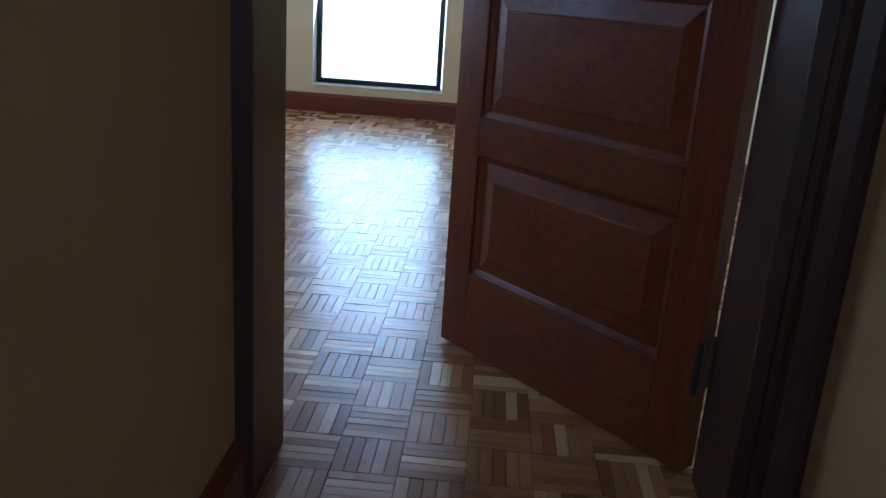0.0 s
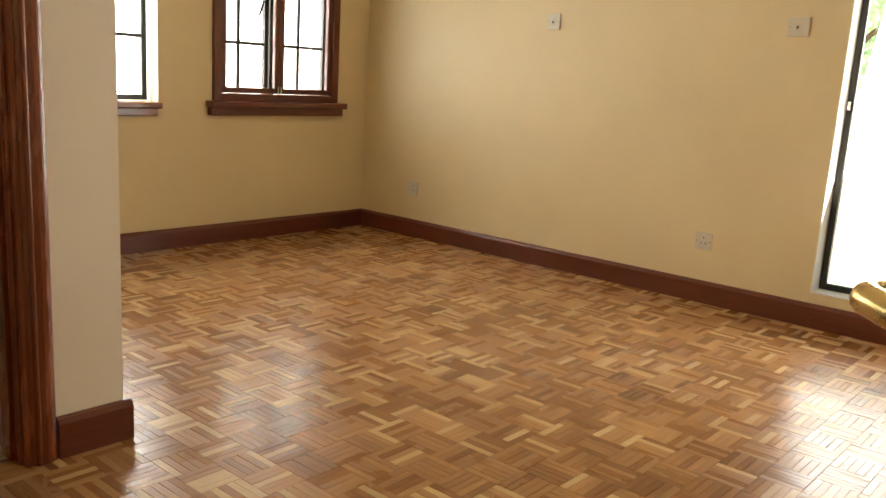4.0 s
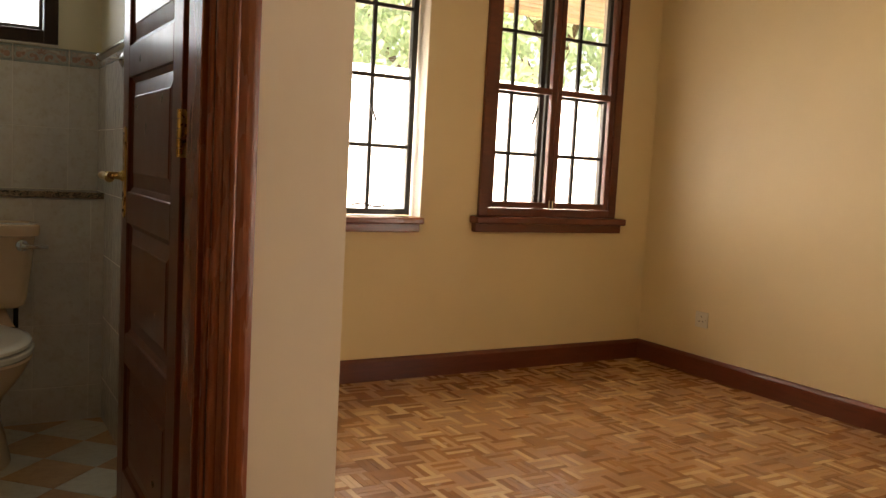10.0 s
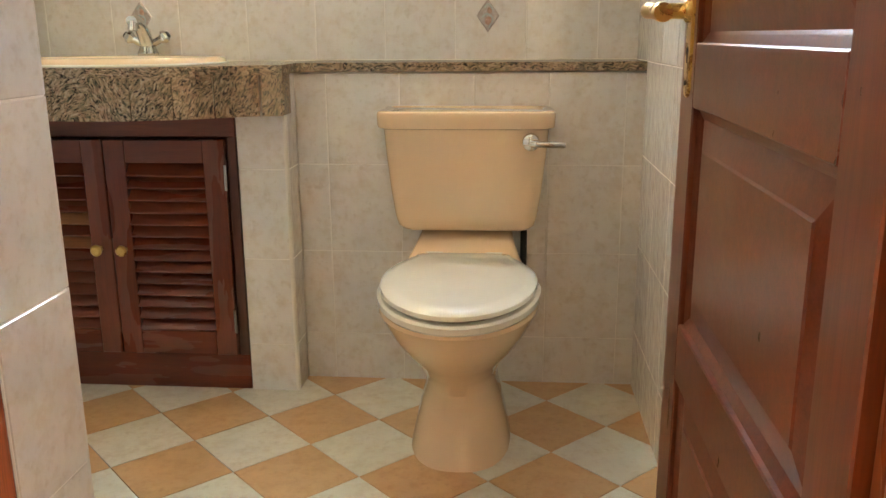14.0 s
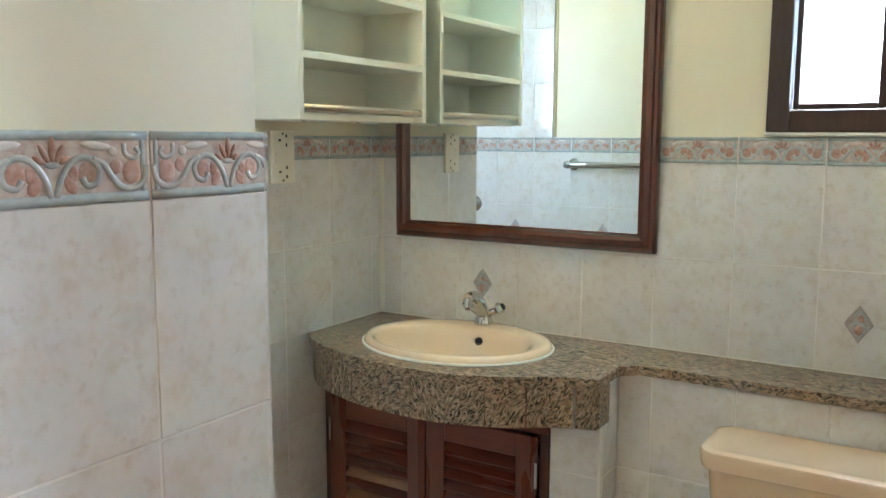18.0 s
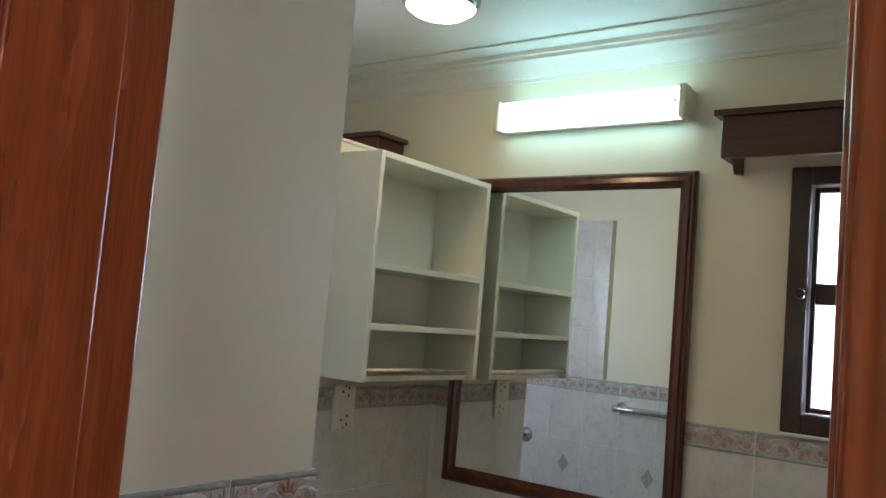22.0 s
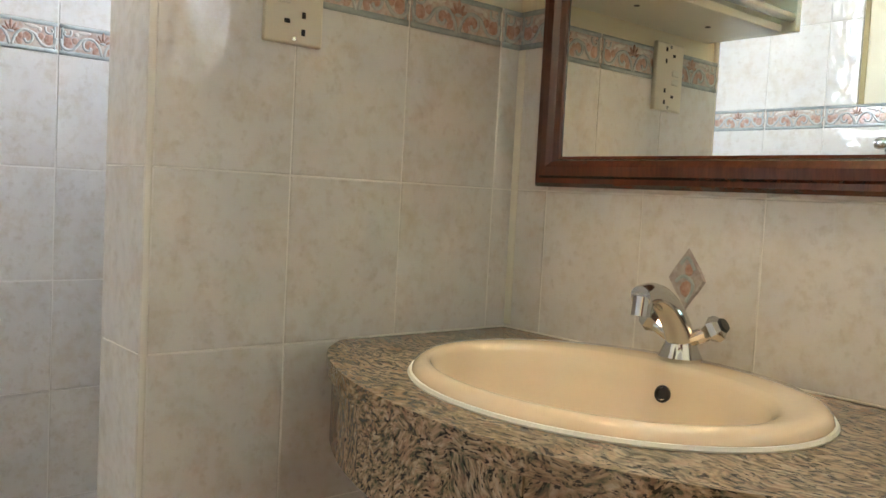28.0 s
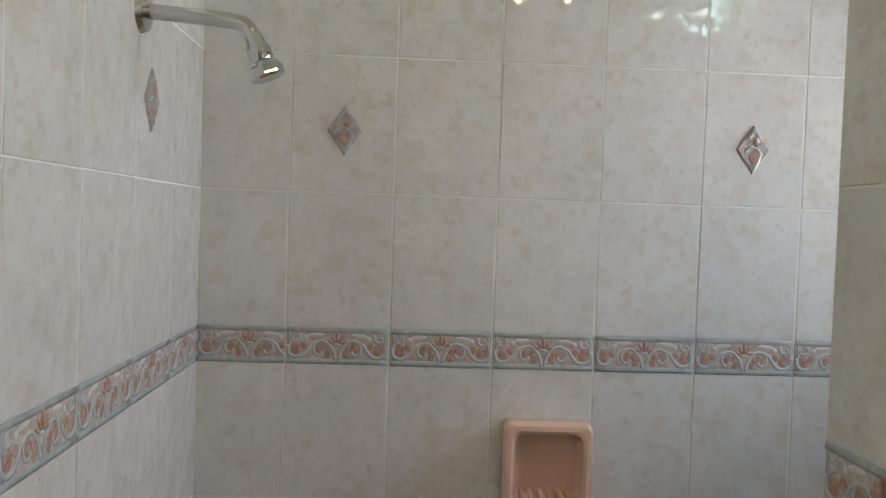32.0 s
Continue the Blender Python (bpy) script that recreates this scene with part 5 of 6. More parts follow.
part("seat_ring", loft([seat_outline(0.181, 0.289, 0.200, 0.413), seat_outline(0.186, 0.294, 0.203, 0.418), seat_outline(0.186, 0.294, 0.203, 0.430), seat_outline(0.180, 0.288, 0.199, 0.435)]), SEAT, e, smooth=True)
part("lid", loft([seat_outline(0.175, 0.278, 0.199, 0.4385), seat_outline(0.179, 0.284, 0.203, 0.443), seat_outline(0.178, 0.283, 0.202, 0.452), seat_outline(0.170, 0.273, 0.196, 0.459), seat_outline(0.15, 0.24, 0.172, 0.462), seat_outline(0.10, 0.17, 0.12, 0.464)]), SEAT, e, smooth=True)
for s in (-1, 1):
    part("seat_hinge", tube([(s * 0.075 - 0.02, 0.152, 0.448), (s * 0.075 + 0.02, 0.152, 0.448)], 0.012, 12), SEAT, e, smooth=True)


def rrect(w, y0, y1, z, r=0.035, n=7, bow=0.0):
    out = []
    for cx_, cy_, a0 in ((w - r, y1 - r, 0), (-w + r, y1 - r, 90), (-w + r, y0 + r, 180), (w - r, y0 + r, 270)):
        for k in range(n + 1):
            a = radians(a0 + 90 * k / n)
            x, y = cx_ + r * math.cos(a), cy_ + r * math.sin(a)
            if y < (y0 + y1) / 2:
                y -= bow * (1 - (x / w) ** 2)
            out.append((x, y, z))
    return out


tank = loft([rrect(0.150, 0.215, 0.346, 0.502, bow=0.010), rrect(0.166, 0.203, 0.350, 0.505, bow=0.012), rrect(0.176, 0.195, 0.352, 0.515, bow=0.014), rrect(0.183, 0.191, 0.353, 0.540, bow=0.016), rrect(0.192, 0.188, 0.353, 0.60, bow=0.018), rrect(0.203, 0.185, 0.354, 0.70, bow=0.02), rrect(0.208, 0.184, 0.354, 0.765, bow=0.02)])
part("cistern", tank, PEACH, e, smooth=True)
lidc = loft([rrect(0.213, 0.178, 0.356, 0.764, bow=0.022), rrect(0.220, 0.171, 0.357, 0.768, bow=0.024), rrect(0.222, 0.169, 0.357, 0.776, bow=0.024), rrect(0.223, 0.168, 0.357, 0.800, bow=0.024), rrect(0.221, 0.170, 0.3565, 0.806, bow=0.0235), rrect(0.216, 0.175, 0.355, 0.809, bow=0.022),
             rrect(0.205, 0.186, 0.352, 0.8095, bow=0.021), rrect(0.196, 0.196, 0.345, 0.807, bow=0.019)])
part("cistern_lid", lidc, PEACH, e, smooth=True)
part("flush_lever", join(move(lathe([(0, 0), (0.022, 0), (0.020, 0.012), (0.012, 0.018), (0, 0.019)], 20), pose(0.162, 0.172, 0.735, 90)),
                              tube(arc([(0.162, 0.158, 0.735), (0.185, 0.150, 0.733), (0.225, 0.150, 0.731), (0.245, 0.152, 0.730)], 4), [0.010] * 4 + [0.008] * 4 + [0.007] * 4 + [0.006], 10)), CHROME, e, "chrome flush lever", True)
part("inlet_pipe", tube([(0.150, 0.27, 0.515), (0.150, 0.27, 0.40), (0.150, 0.345, 0.36)], 0.009, 10), DARK, e)


# ---- mirror, light, cupboard ----
e = empty("wall_mirror", (0, YM - 0.011, 0))
tagged(e, "large wall mirror in a dark moulded timber frame", "mirror")
MX0, MX1, MZ0, MZ1 = 0.113, 0.928, 1.174, 2.190
FP = [(0, 0), (0, 0.016), (0.006, 0.024), (0.014, 0.022), (0.018, 0.028), (0.032, 0.030), (0.042, 0.024), (0.046, 0.014), (0.050, 0.012), (0.050, 0)]
MFR = wood("mirror frame timber", (0.04, 0.010, 0.006), (0.16, 0.040, 0.016), "z", 0.22, 0.4)
cs = [(MX0, MZ0), (MX1, MZ0), (MX1, MZ1), (MX0, MZ1)]
ctr = ((MX0 + MX1) / 2, (MZ0 + MZ1) / 2)
for k in range(4):
    (xa, za), (xb, zb) = cs[k], cs[(k + 1) % 4]
    bm = bmesh.new()
    rr = []
    for (x, z) in ((xa, za), (xb, zb)):
        sx, sz = (1 if x < ctr[0] else -1), (1 if z < ctr[1] else -1)
        rr.append([bm.verts.new((x + sx * q, -d, z + sz * q)) for q, d in FP])
    for i in range(len(FP)):
        j = (i + 1) % len(FP)
        bm.faces.new((rr[0][i], rr[0][j], rr[1][j], rr[1][i]))
    bm.faces.new(rr[0])
    bm.faces.new(rr[1][::-1])
    bmesh.ops.recalc_face_normals(bm, faces=bm.faces[:])
    part("frame", bm, MFR, e)
MIRROR = metal("silvered mirror", (0.86, 0.90, 0.87), 0.008, 0.004)
part("glass", rbox(MX0 + 0.046, MX1 - 0.046, -0.012, -0.004, MZ0 + 0.046, MZ1 - 0.046, 0), MIRROR, e, "silvered mirror glass")

TUBE_GLOW = glow("lit fluorescent diffuser", (0.42, 0.90, 1.0), 1.35)
e = empty("tube_light", (0.575, YM, 2.386))
tagged(e, "lit fluorescent wall light with white end caps", "wall light")
part("backplate", rbox(-0.325, 0.325, -0.035, 0, -0.045, 0.045, 0.004, 1), PLASTIC, e)
part("diffuser", rbox(-0.305, 0.305, -0.085, -0.0355, -0.046, 0.046, 0.012, 3), TUBE_GLOW, e, "glowing white diffuser")
for s in (-1, 1):
    part("end_cap", rbox(s * 0.3155 - 0.010, s * 0.3155 + 0.010, -0.090, -0.0355, -0.050, 0.050, 0.006, 2), PLASTIC, e)
    part("screw", move(lathe([(0, 0), (0.005, 0), (0.004, 0.002), (0, 0.002)], 10), pose(s * 0.295, -0.086, 0, 90)), CHROME, e)

e = empty("open_cupboard", (XN, 4.712, 1.515))
tagged(e, "white painted open wall cupboard with two shelves and a towel bar", "cupboard")
CD, CW, CH = 0.216, 0.278, 0.648


def cp(name, x0, x1, y0, y1, z0, z1, m=CUP_WHITE):
    return part(name, rbox(x0, x1, y0, y1, z0, z1, 0.0015, 1), m, e)


cp("side", 0.002, CD, -CW, -CW + 0.018, 0, CH)
cp("side", 0.002, CD, CW - 0.018, CW, 0, CH)
cp("top", 0.002, CD, -CW + 0.018, CW - 0.018, CH - 0.018, CH)
cp("bottom", 0.002, CD - 0.03, -CW + 0.018, CW - 0.018, 0.0, 0.016)
cp("back", 0.002, 0.010, -CW + 0.018, CW - 0.018, 0.016, CH - 0.018)
cp("shelf", 0.010, CD - 0.002, -CW + 0.018, CW - 0.018, 0.145, 0.163)
cp("shelf", 0.010, CD - 0.002, -CW + 0.018, CW - 0.018, 0.316, 0.334)
part("towel_bar", tube([(CD - 0.012, -CW + 0.016, 0.028), (CD - 0.012, CW - 0.016, 0.028)], 0.0105, 16), STEEL_RAIL, e, "brushed metal towel bar", True)
for yy in (-0.13, 0.10):
    part("screw", move(lathe([(0, 0), (0.006, 0), (0.005, 0.0015), (0, 0.0015)], 10), pose(0.10, yy, 0, 180)), DARK, e)

# vertical twin socket on the nib
e = empty("twin_socket", (XN + 0.010, 4.588, 1.420), 90)
tagged(e, "cream plastic twin socket on the tiled partition", "socket")
part("plate", rbox(-0.046, 0.046, -0.011, 0, -0.070, 0.070, 0.003, 2), PLASTIC, e)
for z in (0.042, -0.042):
    for x, dz, a, b in ((-0.012, 0.003, 0.009, 0.006), (0.014, 0.014, 0.006, 0.009), (0.014, -0.010, 0.006, 0.009)):
        part("pin_hole", rbox(x - a / 2, x + a / 2, -0.0118, -0.0105, z + dz - b / 2, z + dz + b / 2, 0.0004, 1), DARK, e)
for z in (0.009, -0.009):
    part("rocker", rbox(-0.030, -0.008, -0.0135, -0.0105, z - 0.006, z + 0.006, 0.001, 1), SEAT, e)
for z in (0.062, -0.062):
    part("screw", move(lathe([(0, 0), (0.004, 0), (0.003, 0.001), (0, 0.001)], 10), pose(0.0, -0.011, z, 90)), CHROME, e)

# ---- bathroom window, pelmets ----
OBSCURED = glass_mat("rippled obscured glass", 0.35)


def bath_window(name, a, b, c, d):
    """Timber frame with a steel casement of two by two obscured panes, and its pelmet above."""
    e = empty(name)
    tagged(e, "timber bathroom window, coloured dark for shade, with a steel casement", "window", kind="structure")
    # the near-black timber carries the shade on the window's room side
    for n, x0, x1, z0, z1 in (("frame", a - 0.028, a + 0.024, c - 0.022, d + 0.020), ("frame", b - 0.024, b + 0.028, c - 0.022, d + 0.020), ("frame", a + 0.024, b - 0.024, d - 0.030, d + 0.020), ("frame", a + 0.024, b - 0.024, c - 0.022, c + 0.030)):
        part(n, rbox(x0, x1, YM - 0.022, YM + 0.06, z0, z1, 0.004, 2), FRAME_Z, e)
    m = (a + b) / 2
    for x0, x1 in ((a + 0.026, m), (m, b - 0.026)):
        for n, u0, u1, z0, z1 in (("casement_bar", x0, x0 + 0.013, c + 0.032, d - 0.032), ("casement_bar", x1 - 0.013, x1, c + 0.032, d - 0.032), ("casement_bar", x0 + 0.013, x1 - 0.013, c + 0.032, c + 0.046),
                                  ("casement_bar", x0 + 0.013, x1 - 0.013, d - 0.046, d - 0.032), ("transom", x0 + 0.013, x1 - 0.013, 1.826, 1.882)):
            part(n, rbox(u0, u1, YM + 0.010, YM + 0.040, z0, z1, 0.002, 1), FRAME_Z, e)
        for z0, z1 in ((c + 0.046, 1.826), (1.882, d - 0.046)):
            g = part("pane", rbox(x0 + 0.013, x1 - 0.013, YM + 0.024, YM + 0.028, z0, z1, 0), OBSCURED, e)
            g.visible_shadow = False
    part("knob", move(lathe([(0, 0), (0.010, 0), (0.008, 0.008), (0.014, 0.016), (0.012, 0.026), (0, 0.028)], 16), pose(a + 0.012, YM - 0.022, 1.850, 90)), BRONZE, e, smooth=True)
    part("stay", tube(arc([(a + 0.12, YM + 0.008, 1.868), (a + 0.16, YM - 0.004, 1.874), (a + 0.22, YM - 0.008, 1.868), (a + 0.32, YM + 0.005, 1.850)], 4), 0.006, 8), STEEL_RAIL, e)
    part("stay_peg", tube([(a + 0.185, YM + 0.002, 1.862), (a + 0.188, YM - 0.002, 1.90)], 0.004, 8), IRON, e)
    structure(part("window_sealant", rbox(a - 0.03, b + 0.03, YM - 0.024, YM - 0.001, c - 0.030, c - 0.0225, 0.002, 1), SILICONE), "white sealant under the window frame", "sealant")


def bath_pelmet(name, label, x0, x1, z, ends):
    """A boxed pelmet on the mirror wall; ends: the x of each open end board and its side."""
    e = empty(name, (x0, YM, z))
    tagged(e, label, "pelmet")
    w = x1 - x0
    part("fascia", rbox(0.0, w, -0.150, -0.132, 0.0, 0.112, 0.002, 1), DARK_X, e)
    part("top_board", prism([(-0.018 if -1 in ends else 0, -0.165), (w + (0.018 if 1 in ends else 0), -0.165), (w + (0.018 if 1 in ends else 0), -0.001), (-0.018 if -1 in ends else 0, -0.001)], 0.112, 0.128), DARK_X, e)
    for s in ends:
        bd = part("end_board", prism([(-0.132, 0.0), (-0.132, 0.115), (-0.002, 0.115), (-0.002, -0.022), (-0.03, -0.022), (-0.045, 0.0)], 0 if s < 0 else w - 0.018, 0.018 if s < 0 else w), DARK_X, e)
        bd.matrix_basis = Matrix(((0, 0, 1, 0), (1, 0, 0, 0), (0, 1, 0, 0), (0, 0, 0, 1)))


bath_window("window_bath", *BW)
bath_window("window_shower", *SW)
bath_pelmet("bath_pelmet", "dark stained timber pelmet over the bathroom window", 1.031, XBR - 0.002, 2.197, (-1,))
bath_pelmet("shower_pelmet", "dark stained timber pelmet over the shower window", XS + 0.010, -0.198, 2.222, (1,))

# ---- shower fittings ----
e = empty("soap_dish", (XS + 0.010, 4.243, 1.243))
tagged(e, "pink glazed ceramic soap dish set in the tiles", "soap dish")


def ring_yz(w, h, x, r, n=6):
    out = []
    for cy_, cz_, a0 in ((w - r, h - r, 0), (-w + r, h - r, 90), (-w + r, -h + r, 180), (w - r, -h + r, 270)):
        for k in range(n + 1):
            a = radians(a0 + 90 * k / n)
            out.append((x, cy_ + r * math.cos(a), cz_ + r * math.sin(a)))
    return out


part("dish", loft([ring_yz(0.078, 0.078, 0.0, 0.010), ring_yz(0.080, 0.080, 0.010, 0.014), ring_yz(0.080, 0.080, 0.044, 0.016), ring_yz(0.076, 0.076, 0.052, 0.016), ring_yz(0.068, 0.068, 0.054, 0.016),
                   ring_yz(0.062, 0.062, 0.050, 0.018), ring_yz(0.056, 0.056, 0.012, 0.02), ring_yz(0.04, 0.04, 0.004, 0.02)], True, True), PINK, e, smooth=True)
for k in range(6):
    part("drain_ridge", tube([(0.014, -0.042 + k * 0.0168, -0.052), (0.048, -0.042 + k * 0.0168, -0.058)], 0.0062, 8), PINK, e, smooth=True)

def towel_rail(place, rz, length, label):
    """Flanges on the wall at y = 0, arms towards +y, a bar through two rings."""
    e = empty("towel_rail", place, rz)
    tagged(e, label, "towel rail", "towel rails")
    for x in (0.0, length):
        part("flange", move(lathe([(0, 0), (0.027, 0), (0.026, 0.004), (0.013, 0.009), (0.008, 0.014), (0, 0.014)], 24), pose(x, 0, 0, -90)), CHROME, e, smooth=True)
        part("arm", tube([(x, 0.010, 0), (x, 0.066, 0)], 0.0062, 12), CHROME, e, smooth=True)
        part("socket_ring", tube([(x + d, 0.072, 0) for d in (-0.013, -0.011, -0.006, 0.006, 0.011, 0.013)], [0.0138, 0.0158, 0.0172, 0.0172, 0.0158, 0.0138], 24), CHROME, e, smooth=True)
    part("bar", tube([(-0.016, 0.072, 0), (length + 0.016, 0.072, 0)], 0.0140, 24), RAIL, e, smooth=True)


RAIL = metal("polished rail", (0.60, 0.59, 0.57), 0.10, 0.03)
towel_rail((0.105, YS0 + 0.010, 1.357), 0, 0.60, "chrome towel rail on the tiled dado")
towel_rail((XBR - 0.009, 3.94, 1.405), 90, 0.56, "chrome towel rail behind the open bathroom door")


def valve(x, z, turn):
    e = empty("shower_valve", (x, YS0 + 0.010, z))
    tagged(e, "chrome shower valve with a faceted handle", "valve", "shower valves")
    part("flange", move(lathe([(0, 0), (0.038, 0), (0.036, 0.006), (0.022, 0.017), (0.015, 0.026), (0, 0.026)], 24), pose(0, 0, 0, -90)), CHROME, e, smooth=True)
    part("spindle", tube([(0, 0.024, 0), (0, 0.050, 0)], 0.0105, 12), CHROME, e, smooth=True)
    h = part("handle", move(lathe([(0, 0), (0.014, 0), (0.022, 0.012), (0.030, 0.028), (0.028, 0.034), (0.014, 0.038), (0, 0.038)], 3), pose(0, 0.046, 0, -90, 0, 0) @ pose(0, 0, 0, 0, 0, turn)), CHROME, e)
    part("index_cap", move(lathe([(0, 0), (0.011, 0), (0.009, 0.004), (0, 0.005)], 14), pose(0, 0.0835, 0, -90)), DARK, h)


valve(-0.405, 1.158, 20)
valve(-0.505, 1.170, 75)
e = empty("shower", (-0.480, YS0 + 0.010, 1.945))
tagged(e, "chrome shower arm with a small round head", "shower")
part("flange", move(lathe([(0, 0), (0.030, 0), (0.027, 0.008), (0.012, 0.013), (0, 0.013)], 24), pose(0, 0, 0, -90)), CHROME, e, smooth=True)
part("arm", tube(arc([(0, 0.005, 0.0), (0, 0.05, -0.003), (0, 0.118, -0.008), (0, 0.142, -0.015), (0, 0.149, -0.032)], 5), 0.0105, 14), CHROME, e, smooth=True)
part("swivel", move(lathe([(0, 0.0), (0.012, 0.0), (0.013, -0.012), (0.017, -0.02), (0.017, -0.034), (0.012, -0.042), (0, -0.042)], 20), pose(0, 0.149, -0.026, 22)), CHROME, e, smooth=True)
part("rose", move(lathe([(0, -0.036), (0.012, -0.034), (0.019, -0.041), (0.024, -0.049), (0.024, -0.059), (0.021, -0.062), (0, -0.060)], 8), pose(0, 0.149, -0.026, 22)), CHROME, e, smooth=True)

# ceiling lamp: shallow lit glass dish
e = empty("ceiling_lamp", (LAMP[0], LAMP[1], HB))
tagged(e, "lit round ceiling lamp with a brown rim", "ceiling lamp")
part("rim", lathe([(0, 0), (0.105, 0), (0.110, -0.012), (0.104, -0.060), (0.094, -0.072), (0.090, -0.067), (0, -0.065)], 40), wood("lamp rim", (0.12, 0.07, 0.04), (0.25, 0.16, 0.10), "z"), e, smooth=True)
part("diffuser", lathe([(0, -0.098), (0.040, -0.096), (0.070, -0.089), (0.090, -0.075), (0.092, -0.069), (0, -0.069)], 40), glow("lit warm diffuser", (1.0, 0.76, 0.42), 4.1), e, "glowing warm glass dish", True)
structure(part("ceiling_batten", rbox(XS, XBR, YM - 0.17, YM - 0.14, HB - 0.008, HB - 0.0005, 0.003, 1), PLASTER_WHITE), "white batten over a ceiling board joint", "batten")
for nm, (a, b, c, d), w_ in (("sky_bath_window", BW, 1.75), ("sky_shower_window", SW, 1.12)):
    window_light(nm, ((a + b) / 2, YM + 0.14, (c + d) / 2), ((a + b) / 2, YM - 1, (c + d) / 2 - 0.3), b - a - 0.06, d - c - 0.06, w_, (0.52, 0.73, 1.0))


# ---- tiles and parquet, piece by piece ----
TILE_MESH = {}


def tile_mesh(w, h, material, t=0.008, name="wall_tile"):
    key = (round(w, 4), round(h, 4), material.name)
    if key not in TILE_MESH:
        g, r = 0.0009, 0.0014
        bm = bmesh.new()
        x0, x1, z0, z1 = g, w - g, g, h - g
        lo = [bm.verts.new((x, 0, z)) for x, z in ((x0, z0), (x1, z0), (x1, z1), (x0, z1))]
        mi = [bm.verts.new((x, -t + 0.0016, z)) for x, z in ((x0, z0), (x1, z0), (x1, z1), (x0, z1))]
        hi = [bm.verts.new((x, -t, z)) for x, z in ((x0 + r, z0 + r), (x1 - r, z0 + r), (x1 - r, z1 - r), (x0 + r, z1 - r))]
        for a, b in ((lo, mi), (mi, hi)):
            for k in range(4):
                bm.faces.new((a[k], a[(k + 1) % 4], b[(k + 1) % 4], b[k]))
        bm.faces.new(hi)
        bmesh.ops.recalc_face_normals(bm, faces=bm.faces[:])
        me = bpy.data.meshes.new(name)
        bm.to_mesh(me)
        bm.free()
        me.materials.append(material)
        TILE_MESH[key] = me
    return TILE_MESH[key]


def glaze(name, a, b, scale):
    """Hand-tinted glaze that runs from one tone to the other."""
    m, nt, bs = nodes_of(name)
    nt.links.new(ramp(nt, noise_node(nt, where(nt), scale, 5, 0.6), [(0.35, a), (0.65, b)]), bs.inputs["Base Color"])
    bs.inputs["Roughness"].default_value = 0.15
    bs.inputs["Coat Weight"].default_value, bs.inputs["Coat Roughness"].default_value = 0.4, 0.06
    return m


BORDER_BG = glaze("border rose-cream glaze", (0.50, 0.36, 0.30), (0.60, 0.55, 0.50), 95)
BORDER_PINK = glaze("border coral glaze", (0.40, 0.21, 0.155), (0.55, 0.38, 0.31), 120)
BORDER_RAIL = glaze("border grey-blue glaze", (0.34, 0.39, 0.39), (0.44, 0.48, 0.47), 60)
BORDER_PALE = glaze("border pale grey glaze", (0.42, 0.45, 0.44), (0.54, 0.55, 0.53), 80)
BORDER_CREAM = glaze("border cream glaze", (0.62, 0.58, 0.53), (0.70, 0.66, 0.61), 80)


def flat_tube(points, r, depth=0.7):
    """A half-sunk rounded relief line on the face that the points lie in."""
    bm = tube(arc(points, 3), r, 6)
    y = points[0][1]
    for v in bm.verts:
        v.co.y = y + (v.co.y - y) * depth
    return bm


